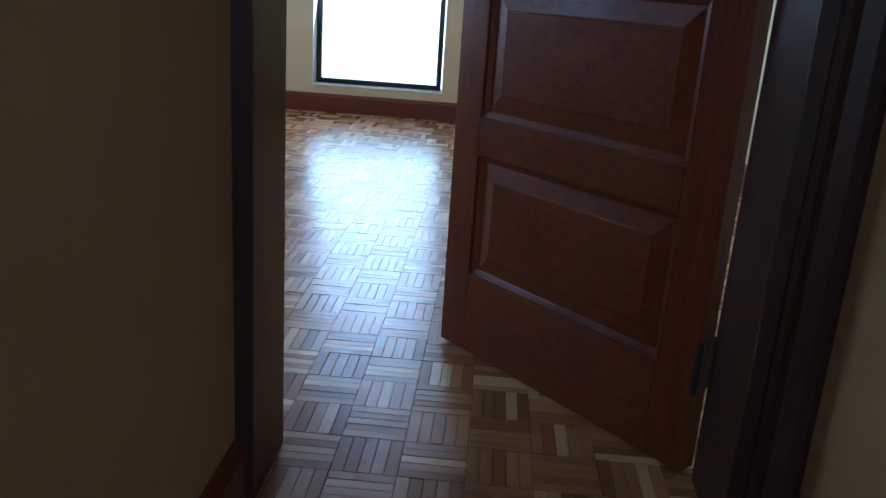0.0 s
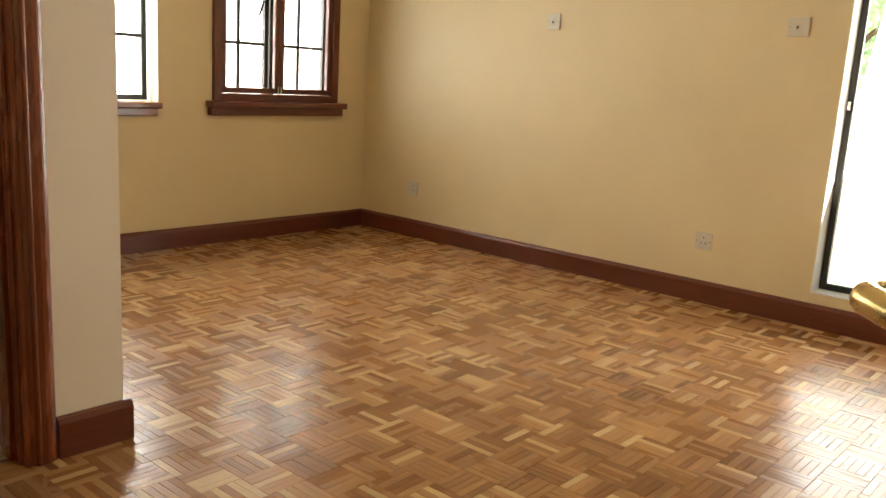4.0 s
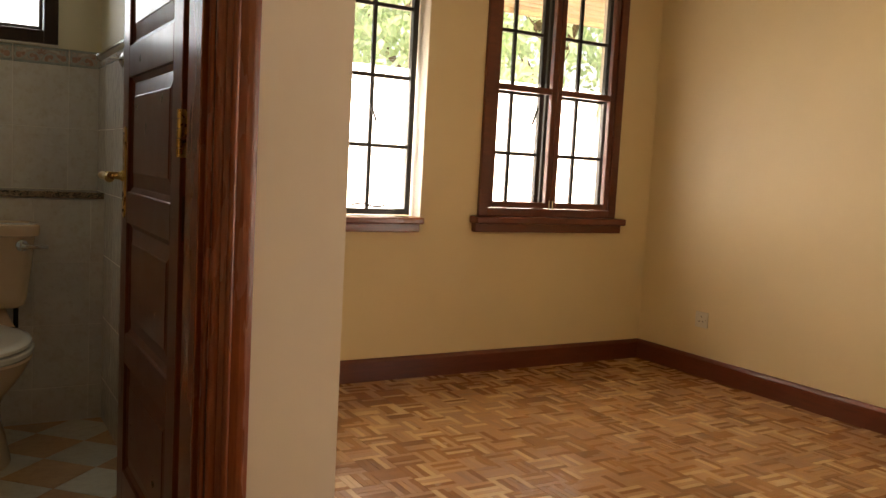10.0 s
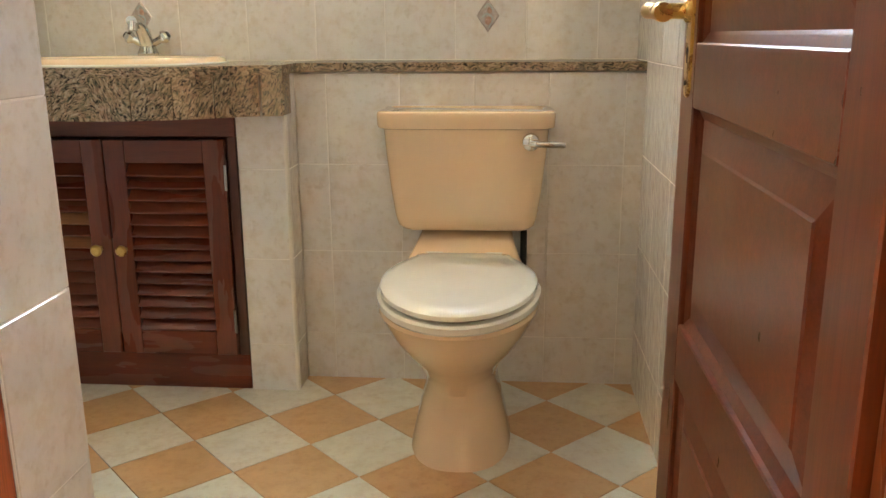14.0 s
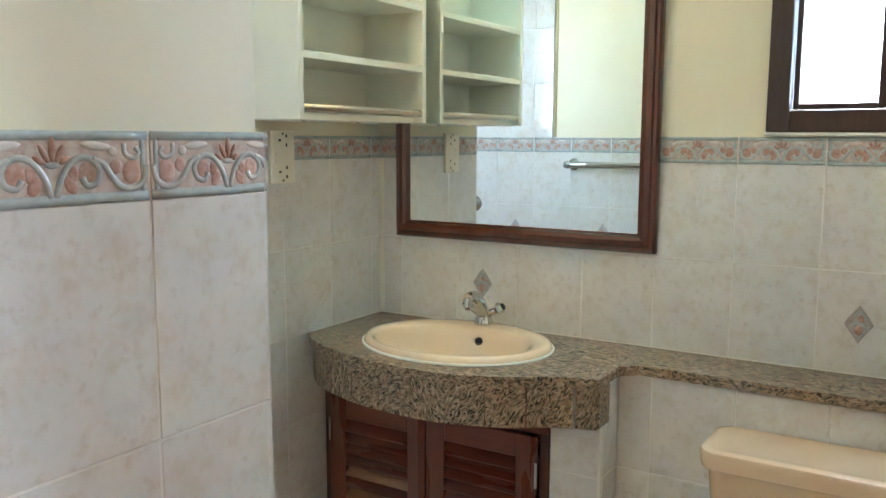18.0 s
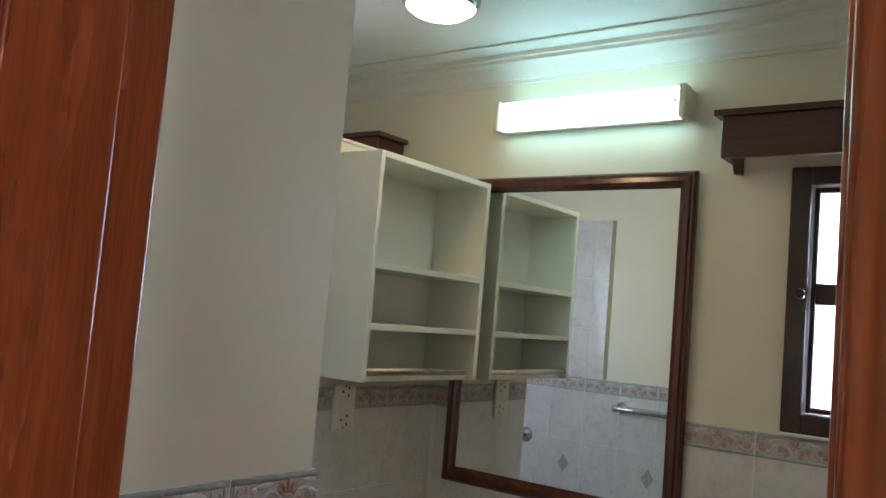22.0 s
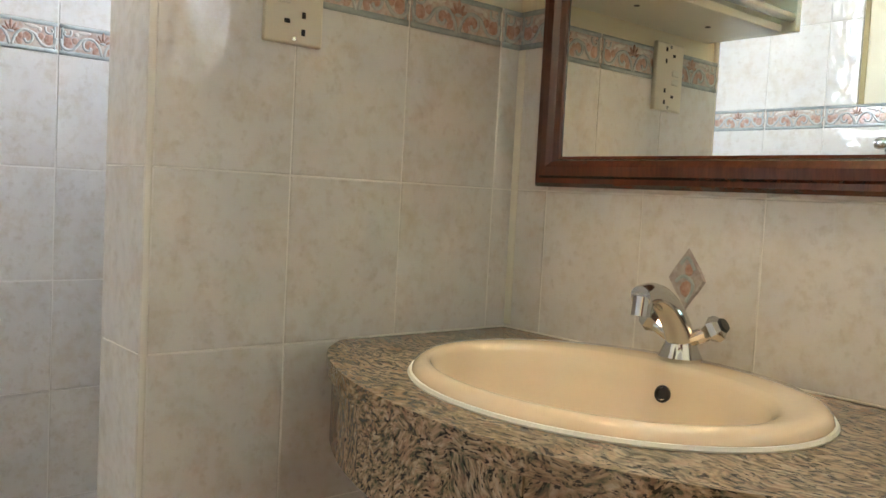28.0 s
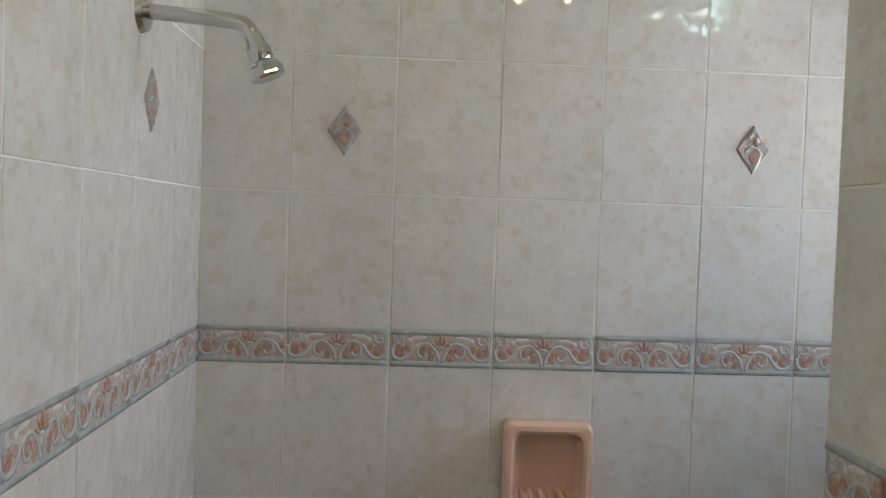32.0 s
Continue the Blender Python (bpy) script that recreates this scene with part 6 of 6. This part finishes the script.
def border_mesh(w, cut=None):
    """A raised border tile: scrolls either side of a small palmette."""
    h = BH
    key = ("border", round(w, 4), cut and round(cut, 4))
    if key in TILE_MESH:
        return TILE_MESH[key]
    me0 = tile_mesh(w, h, BORDER_BG, 0.009, "border_base")
    bits = bmesh.new()
    bits.from_mesh(me0)
    groups = [(bits, 0)]
    c, y = w / 2, -0.009
    def petal(u, v, a, b, k, mat, rise=0.0022):
        m_ = Matrix.Translation((c + u * w, y + 0.0006, v * h)) @ pose(0, 0, 0, 90, k, 0) @ Matrix.Diagonal((a * w, b * h, rise, 1))
        groups.append((move(lathe([(1, 0), (0.86, 0.7), (0.5, 1), (0, 1)], 9), m_), mat))

    for s in (-1, 1):
        def P(u, v):
            return (c + s * u * w, y, v * h)
        groups.append((flat_tube([P(0.012, 0.10), P(0.040, 0.38), P(0.10, 0.60), P(0.17, 0.64), P(0.225, 0.50), P(0.215, 0.30), P(0.165, 0.24), P(0.140, 0.36)], 0.0034, 0.5), 3))
        groups.append((flat_tube([P(0.19, 0.62), P(0.25, 0.54), P(0.29, 0.36), P(0.34, 0.21), P(0.41, 0.18), P(0.465, 0.30), P(0.475, 0.52)], 0.0036, 0.5), 3))
        groups.append((flat_tube([P(0.36, 0.84), P(0.365, 0.68), P(0.41, 0.62), P(0.44, 0.70), P(0.42, 0.78)], 0.0028, 0.5), 3))
        for u, v, a, b, k in ((0.165, 0.40, 0.055, 0.20, 0), (0.40, 0.42, 0.060, 0.21, 20), (0.315, 0.50, 0.040, 0.13, 40), (0.085, 0.26, 0.034, 0.16, -30), (0.10, 0.42, 0.03, 0.15, 0)):
            petal(s * u, v, a, b, s * k, 1, 0.0011)
        petal(s * 0.215, 0.80, 0.090, 0.07, s * 6, 4, 0.0018)
        petal(s * 0.30, 0.72, 0.030, 0.08, s * 30, 4, 0.0018)
        petal(s * 0.036, 0.70, 0.015, 0.15, s * 28, 1, 0.0032)
        petal(s * 0.060, 0.61, 0.015, 0.11, s * 62, 1, 0.0028)
    petal(0, 0.76, 0.016, 0.19, 0, 1, 0.0040)
    petal(0, 0.54, 0.040, 0.05, 0, 3, 0.0026)
    for z, rr in ((0.060, 0.0056), (0.945, 0.0050)):
        groups.append((flat_tube([(0.002, y, z * h), (c, y, z * h), (w - 0.002, y, z * h)], rr, 0.22), 2))
    for x in (0.008, w - 0.008):
        groups.append((flat_tube([(x, y, 0.1 * h), (x, y, 0.5 * h), (x, y, 0.92 * h)], 0.0032, 0.25), 2))
    out = bmesh.new()
    for b, i in groups:
        for f in b.faces:
            f.material_index = i
            f.smooth = b is not bits
        me = bpy.data.meshes.new("tmp")
        b.to_mesh(me)
        b.free()
        out.from_mesh(me)
        bpy.data.meshes.remove(me)
    if cut:
        bmesh.ops.bisect_plane(out, geom=out.verts[:] + out.edges[:] + out.faces[:], plane_co=(cut, 0, 0), plane_no=(1, 0, 0), clear_outer=True)
    me = bpy.data.meshes.new("border_tile")
    out.to_mesh(me)
    out.free()
    for m in (BORDER_BG, BORDER_PINK, BORDER_RAIL, BORDER_PALE, BORDER_CREAM):
        me.materials.append(m)
    TILE_MESH[key] = me
    return me


def put(name, me, parent, m):
    ob = new(name, me)
    ob.parent = parent
    ob.matrix_basis = m
    return ob


def frame_of(axis, plane, side):
    """Local x along the wall, -y out of it, z up. side: which way the wall faces."""
    if axis == "y":
        return Matrix(((1, 0, 0, 0), (0, 1, 0, plane), (0, 0, 1, 0), (0, 0, 0, 1))) if side < 0 else Matrix(((-1, 0, 0, 0), (0, -1, 0, plane), (0, 0, 1, 0), (0, 0, 0, 1)))
    return Matrix(((0, -1, 0, plane), (1, 0, 0, 0), (0, 0, 1, 0), (0, 0, 0, 1))) if side > 0 else Matrix(((0, 1, 0, plane), (-1, 0, 0, 0), (0, 0, 1, 0), (0, 0, 0, 1)))


def spans(a, b, phase, pitch):
    cuts = [a]
    k = math.floor((a - phase) / pitch)
    while True:
        k += 1
        c = phase + k * pitch
        if c >= b - 0.006:
            break
        if c > a + 0.006:
            cuts.append(c)
    return list(zip(cuts, cuts[1:] + [b]))


def tiled(parent, axis, plane, side, u0, u1, z0, z1, phase, pitch, zphase, border=False, holes=()):
    """Tiles over u0 .. u1, z0 .. z1 of a wall face on a thin grout bed; border adds the raised row on top of z1."""
    f = frame_of(axis, plane, side)
    s = f.inverted()
    ua, ub = sorted(((s @ Vector((u, plane, 0) if axis == "y" else (plane, u, 0))).x for u in (u0, u1)))
    ph = (s @ Vector((phase, plane, 0) if axis == "y" else (plane, phase, 0))).x
    top = z1 + (BH if border else 0)
    bed = bmesh.new()
    add_box(bed, ua + 0.003, ub - 0.003, -0.0089, -0.0005, z0, top)
    put("grout_bed", bpy.data.meshes.new("grout_bed"), parent, f)
    ob = scene.collection.objects[-1]
    bed.to_mesh(ob.data)
    bed.free()
    ob.data.materials.append(GROUT)
    cols = spans(ua, ub, ph, pitch)
    lo_hi = [(min(a, b), max(a, b)) for a, b in [((s @ Vector((h[0], plane, 0) if axis == "y" else (plane, h[0], 0))).x, (s @ Vector((h[1], plane, 0) if axis == "y" else (plane, h[1], 0))).x) for h in holes]]
    for za, zb in spans(z0, z1, zphase, TH):
        for a, b in cols:
            if any(l[0] < (a + b) / 2 < l[1] and h[2] < (za + zb) / 2 < h[3] for l, h in zip(lo_hi, holes)):
                continue
            put("wall_tile", tile_mesh(b - a, zb - za, TILE), parent, f @ Matrix.Translation((a, -0.002, za)) @ pose(0, 0, 0, random.uniform(-0.12, 0.12), 0, random.uniform(-0.12, 0.12)))
    if border:
        for a, b in cols:
            cut = b - a if b - a < pitch - 0.002 else None
            put("border_tile", border_mesh(pitch, cut), parent, f @ Matrix.Translation((a, -0.001, z1)))


wall = bpy.data.objects
TM, TS = 0.1995, 0.1872
W_M, W_N, W_E, W_R, W_D, W_F = (wall[n] for n in ("wall_mirror", "wall_nib", "wall_shower_end", "wall_towel_rail", "wall_bath_inside", "wall_bath_right"))
tiled(W_M, "y", YM, -1, XN + 0.0085, XBR - 0.009, ZC + 0.001, ZB, 0.921, TM, ZB, True)
tiled(W_M, "y", YM, -1, XS + 0.0085, XN - NT - 0.0085, 0.001, ZB, XS, TS, ZB, True)
tiled(W_M, "y", YM, -1, XS + 0.0085, SW[0] - 0.029, ZB + BH, ZT, XS, TS, ZB + BH)
tiled(W_M, "y", YM, -1, SW[1] + 0.029, XN - NT - 0.0085, ZB + BH, ZT, XS, TS, ZB + BH)
tiled(W_N, "x", XN, 1, YN - 0.0012, YM - 0.001, 0.001, ZB, YN, TM, ZB, True)
tiled(W_N, "y", YN, -1, XN - NT - 0.008, XN + 0.008, 0.001, ZB, XN - NT - 0.008, TM, ZB, True)
tiled(W_N, "y", YN, -1, XN - NT - 0.008, XN + 0.004, ZB + BH, ZN, XN - NT - 0.008, TM, ZB + BH)
tiled(W_N, "x", XN - NT, -1, YN - 0.0012, YM - 0.009, 0.001, ZB, YN, TS, ZB, True)
tiled(W_N, "x", XN - NT, -1, YN - 0.0012, YM - 0.009, ZB + BH, ZN, YN, TS, ZB + BH)
tiled(W_E, "x", XS, 1, YS0 + 0.0085, YM - 0.001, 0.001, ZB, 3.579 + TS, TS, ZB, True)
tiled(W_E, "x", XS, 1, YS0 + 0.0085, YM - 0.001, ZB + BH, ZT, 3.579 + TS, TS, ZB + BH)
tiled(W_R, "y", YS0, 1, XS + 0.001, XL + 0.008, 0.001, ZB, XS, TS, ZB, True)
tiled(W_R, "y", YS0, 1, XS + 0.001, -0.003, ZB + BH, ZT, XS, TS, ZB + BH)
tiled(W_R, "x", XL, 1, YB1 + 0.006, YS0 + 0.0015, 0.001, ZB, 3.445, 0.205, ZB, True)
tiled(W_F, "x", XBR, -1, YB1 + 0.006, YM - 0.001, 0.001, ZB, YM, TM, ZB, True)
tiled(W_D, "y", YB1 + 0.004, 1, XL + 0.009, BD[0] - ARB - 0.004, 0.001, ZB, XL, TM, ZB, True)
tiled(W_D, "y", YB1 + 0.004, 1, BD[1] + ARB + 0.004, XBR - 0.009, 0.001, ZB, XBR, TM, ZB, True)
tiled(LEDGE, "y", YL + 0.01, -1, 0.898, XBR - 0.0085, 0.001, ZC - 0.027, 0.983, TM, ZC - 0.027)
tiled(PIER, "y", YK + 0.01, -1, XK1 + 0.002, 0.896, 0.001, ZC - 0.127, XK1, TM, ZC - 0.027)
tiled(PIER, "x", 0.888, 1, YK + 0.011, YL + 0.002, 0.001, ZC - 0.027, YK, TM, ZC - 0.027)


# bare edge strip where the shower tiles meet the paint
structure(part("trim", rbox(-0.002, 0.012, YS0 + 0.0005, YS0 + 0.006, ZB + BH + 0.002, ZT, 0.001, 1), paint("bare ochre plaster", (0.50, 0.41, 0.22), 0.7, 0.15, 0.3)), "bare ochre plaster strip beside the shower tiles", "trim")
structure(part("trim", rbox(XN - NT - 0.009, XN + 0.009, YN - 0.009, YM - 0.001, ZN, ZN + 0.010, 0.003, 2), PLASTER_WHITE), "white capping on the low shower partition", "trim")
for xx in (XN + 0.0035, XN - NT - 0.0035):
    structure(part("trim", tube([(xx, YN - 0.0035, 0.001), (xx, YN - 0.0035, ZN)], 0.0062, 12), BEAD, smooth=True), "pale rounded corner bead on the partition", "trim")
structure(part("trim", tube([(0.8915, YK + 0.0055, 0.001), (0.8915, YK + 0.0055, ZC - 0.127)], 0.0062, 12), BEAD, smooth=True), "pale rounded corner bead on the tiled pier", "trim")
structure(part("tile_cut", rbox(XN + 0.0095, XN + 0.026, YM - 0.0115, YM - 0.0095, ZC + 0.006, ZB - 0.001, 0.0005, 1), SEAT), "white strip of cut tile in the vanity corner", "trim")


# ---- diamond insets ----
DIAMOND_BG = glaze("inset mauve-grey glaze", (0.36, 0.300, 0.275), (0.50, 0.450, 0.420), 110)


def diamond():
    bm = bmesh.new()
    w, h = 0.032, 0.046
    ring = [(0, -h), (0.35 * w, -0.62 * h), (0.62 * w, -0.40 * h), (w, 0), (0.70 * w, 0.34 * h), (0.36 * w, 0.66 * h), (0, h), (-0.36 * w, 0.66 * h), (-0.70 * w, 0.34 * h), (-w, 0), (-0.62 * w, -0.40 * h), (-0.35 * w, -0.62 * h)]
    a = [bm.verts.new((x, 0, z)) for x, z in ring]
    b = [bm.verts.new((x * 0.9, -0.004, z * 0.9)) for x, z in ring]
    for k in range(12):
        bm.faces.new((a[k], a[(k + 1) % 12], b[(k + 1) % 12], b[k]))
    bm.faces.new(b)
    bmesh.ops.recalc_face_normals(bm, faces=bm.faces[:])
    groups = [(bm, 0)]
    for u, v, p, q in ((0.05, -0.30, 0.34, 0.26), (0.15, 0.30, 0.22, 0.20)):
        groups.append((move(lathe([(1, 0), (0.8, 0.6), (0, 1)], 8), Matrix.Translation((u * w, -0.004, v * h)) @ pose(0, 0, 0, 90) @ Matrix.Diagonal((p * w, q * h, 0.003, 1))), 1))
    groups.append((flat_tube([(-0.5 * w, -0.004, -0.1 * h), (-0.1 * w, -0.004, 0.1 * h), (0.4 * w, -0.004, -0.15 * h), (0.1 * w, -0.004, -0.7 * h)], 0.003), 2))
    groups.append((flat_tube([(-0.3 * w, -0.004, 0.45 * h), (0.05 * w, -0.004, 0.7 * h), (0.45 * w, -0.004, 0.3 * h)], 0.003), 2))
    out = bmesh.new()
    for b_, i in groups:
        for f in b_.faces:
            f.material_index = i
        me = bpy.data.meshes.new("tmp")
        b_.to_mesh(me)
        b_.free()
        out.from_mesh(me)
        bpy.data.meshes.remove(me)
    me = bpy.data.meshes.new("diamond_inset")
    out.to_mesh(me)
    out.free()
    for m in (DIAMOND_BG, BORDER_PINK, BORDER_RAIL, BORDER_PALE, BORDER_CREAM):
        me.materials.append(m)
    return me


DIA = diamond()
for par, axis, plane, side, u, z in ((W_M, "y", YM, -1, 0.410, 1.047), (W_M, "y", YM, -1, 1.412, 1.043), (W_E, "x", XS, 1, 4.236, 1.056), (W_E, "x", XS, 1, 3.862, 1.832), (W_E, "x", XS, 1, 4.607, 1.826),
                                     (W_R, "y", YS0, 1, -0.185, 1.050), (W_R, "y", YS0, 1, 0.25, 1.050), (W_R, "y", YS0, 1, 0.70, 1.050), (W_R, "y", YS0, 1, -0.53, 1.832)):
    f = frame_of(axis, plane - (0 if side < 0 else 0), side)
    uu = (f.inverted() @ Vector((u, plane, 0) if axis == "y" else (plane, u, 0))).x
    put("diamond_inset", DIA, par, f @ Matrix.Translation((uu, -0.0098, z)))

# ---- chequered bathroom floor, laid on the diagonal ----
FT_O = wall_tile_mat("orange floor tile", (0.68, 0.41, 0.205))
FT_W = wall_tile_mat("cream floor tile", (0.76, 0.74, 0.62))
floor_b = wall["floor_bath_screed"]
S = 0.2065
c0 = Vector((1.003, 4.443))
ax, ay = Vector((math.cos(radians(45)), math.sin(radians(45)))), Vector((-math.sin(radians(45)), math.cos(radians(45))))


def floor_tile(i, k):
    """A diamond tile cut to the room, as an outline or None."""
    bm = bmesh.new()
    g = 0.0012
    o = c0 + ax * (i * S) + ay * (k * S)
    vs = [bm.verts.new((*(o + ax * a + ay * b), 0)) for a, b in ((g, g), (S - g, g), (S - g, S - g), (g, S - g))]
    bm.faces.new(vs)
    for co, no in (((XS + 0.009, 0, 0), (-1, 0, 0)), ((XBR - 0.010, 0, 0), (1, 0, 0)), ((0, YB0 + 0.103, 0), (0, -1, 0)), ((0, YM - 0.002, 0), (0, 1, 0))):
        bmesh.ops.bisect_plane(bm, geom=bm.verts[:] + bm.edges[:] + bm.faces[:], plane_co=co, plane_no=no, clear_outer=True)
    if not bm.faces:
        bm.free()
        return None
    r = bmesh.ops.extrude_face_region(bm, geom=bm.faces[:])
    for v in r["geom"]:
        if isinstance(v, bmesh.types.BMVert):
            v.co.z -= 0.007
    bmesh.ops.recalc_face_normals(bm, faces=bm.faces[:])
    bmesh.ops.translate(bm, verts=bm.verts[:], vec=(0, 0, FZ + 0.001))
    return bm


for i in range(-16, 14):
    for k in range(-16, 16):
        ctr_ = c0 + ax * ((i + 0.5) * S) + ay * ((k + 0.5) * S)
        if not (XS - 0.15 < ctr_.x < XBR + 0.15 and YB0 < ctr_.y < YM + 0.15):
            continue
        bm = floor_tile(i, k)
        if bm is not None:
            part("floor_tile", bm, FT_O if (i + k) % 2 == PAR else FT_W, floor_b)

# ---- parquet: basket-weave blocks of five strips ----
PQ = 0.12
N = 5
PX_O, PY_O = parquet_mat("parquet strip x", "x", False), parquet_mat("parquet strip y", "y", False)
PX_I, PY_I = parquet_mat("parquet strips x", "x", True), parquet_mat("parquet strips y", "y", True)
rng = random.Random(5)
floor_p = wall["floor_screed"]


def strip_mesh(along, material):
    g, r, t = 0.0002, 0.0007, 0.012
    L, Wd = PQ, PQ / N
    sx, sy = (L, Wd) if along == "x" else (Wd, L)
    bm = bmesh.new()
    lo = [bm.verts.new((x, y, -t)) for x, y in ((g, g), (sx - g, g), (sx - g, sy - g), (g, sy - g))]
    mi = [bm.verts.new((x, y, -0.0009)) for x, y in ((g, g), (sx - g, g), (sx - g, sy - g), (g, sy - g))]
    hi = [bm.verts.new((x, y, 0)) for x, y in ((g + r, g + r), (sx - g - r, g + r), (sx - g - r, sy - g - r), (g + r, sy - g - r))]
    for a, b in ((lo, mi), (mi, hi)):
        for k in range(4):
            bm.faces.new((a[k], a[(k + 1) % 4], b[(k + 1) % 4], b[k]))
    bm.faces.new(hi)
    me = bpy.data.meshes.new("parquet_strip")
    bmesh.ops.recalc_face_normals(bm, faces=bm.faces[:])
    bm.to_mesh(me)
    bm.free()
    me.materials.append(material)
    return me


SM = {"x": strip_mesh("x", PX_O), "y": strip_mesh("y", PY_O)}
far = {"x": ([], []), "y": ([], [])}
singles = 0


def inside(x, y):
    return (XC0 < x < XA - 0.01 and YR < y < YB0 and not (XE0 < x < XE1 and not (ED[0] - 0.05 < y < ED[1] + 0.05)) and not (x < XE0 and not (YCR < y < YCL))) or (XP < x < XA - 0.01 and YB0 <= y < YW) or (BD[0] < x < BD[1] and YB0 <= y < YB0 + 0.10)


i0, i1 = int((XC0 - PX0) / PQ) - 1, int((XA - PX0) / PQ) + 1
j0, j1 = int((YR - PY0) / PQ) - 1, int((YW - PY0) / PQ) + 1
for i in range(i0, i1 + 1):
    for j in range(j0, j1 + 1):
        along = "x" if (i + j) % 2 == 0 else "y"
        for s in range(N):
            x, y = PX0 + i * PQ, PY0 + j * PQ
            if along == "x":
                y += s * PQ / N
                cx_, cy_ = x + PQ / 2, y + PQ / N / 2
            else:
                x += s * PQ / N
                cx_, cy_ = x + PQ / N / 2, y + PQ / 2
            if not inside(cx_, cy_):
                continue
            dz, tilt = rng.uniform(-0.0006, 0.0004), rng.uniform(-0.25, 0.25)
            near = 0.95 < cx_ < 1.75 and 1.0 < cy_ < 1.56
            if near and singles < 300:
                put("parquet_strip", SM[along], floor_p, pose(x, y, dz, tilt, rng.uniform(-0.25, 0.25)))
                singles += 1
            else:
                V, F = far[along]
                k = len(V)
                g, r = 0.0002, 0.0007
                sx, sy = (PQ, PQ / N) if along == "x" else (PQ / N, PQ)
                tx, ty = rng.uniform(-0.0045, 0.0045), rng.uniform(-0.0045, 0.0045)
                for q, zz in ((g, -0.012), (g, -0.0009), (g + r, 0.0)):
                    for a, b in ((q, q), (sx - q, q), (sx - q, sy - q), (q, sy - q)):
                        V.append((x + a, y + b, dz + zz + (tx * (a - sx / 2) + ty * (b - sy / 2) if zz > -0.01 else 0)))
                for ring in (0, 4):
                    for c in range(4):
                        F.append((k + ring + c, k + ring + (c + 1) % 4, k + ring + 4 + (c + 1) % 4, k + ring + 4 + c))
                F.append((k + 8, k + 9, k + 10, k + 11))
for along, m in (("x", PX_I), ("y", PY_I)):
    me = bpy.data.meshes.new("parquet_field")
    me.from_pydata(far[along][0], [], far[along][1])
    me.materials.append(m)
    ob = new("parquet_field", me)
    ob.parent = floor_p
    tagged(ob, kind="stuff")
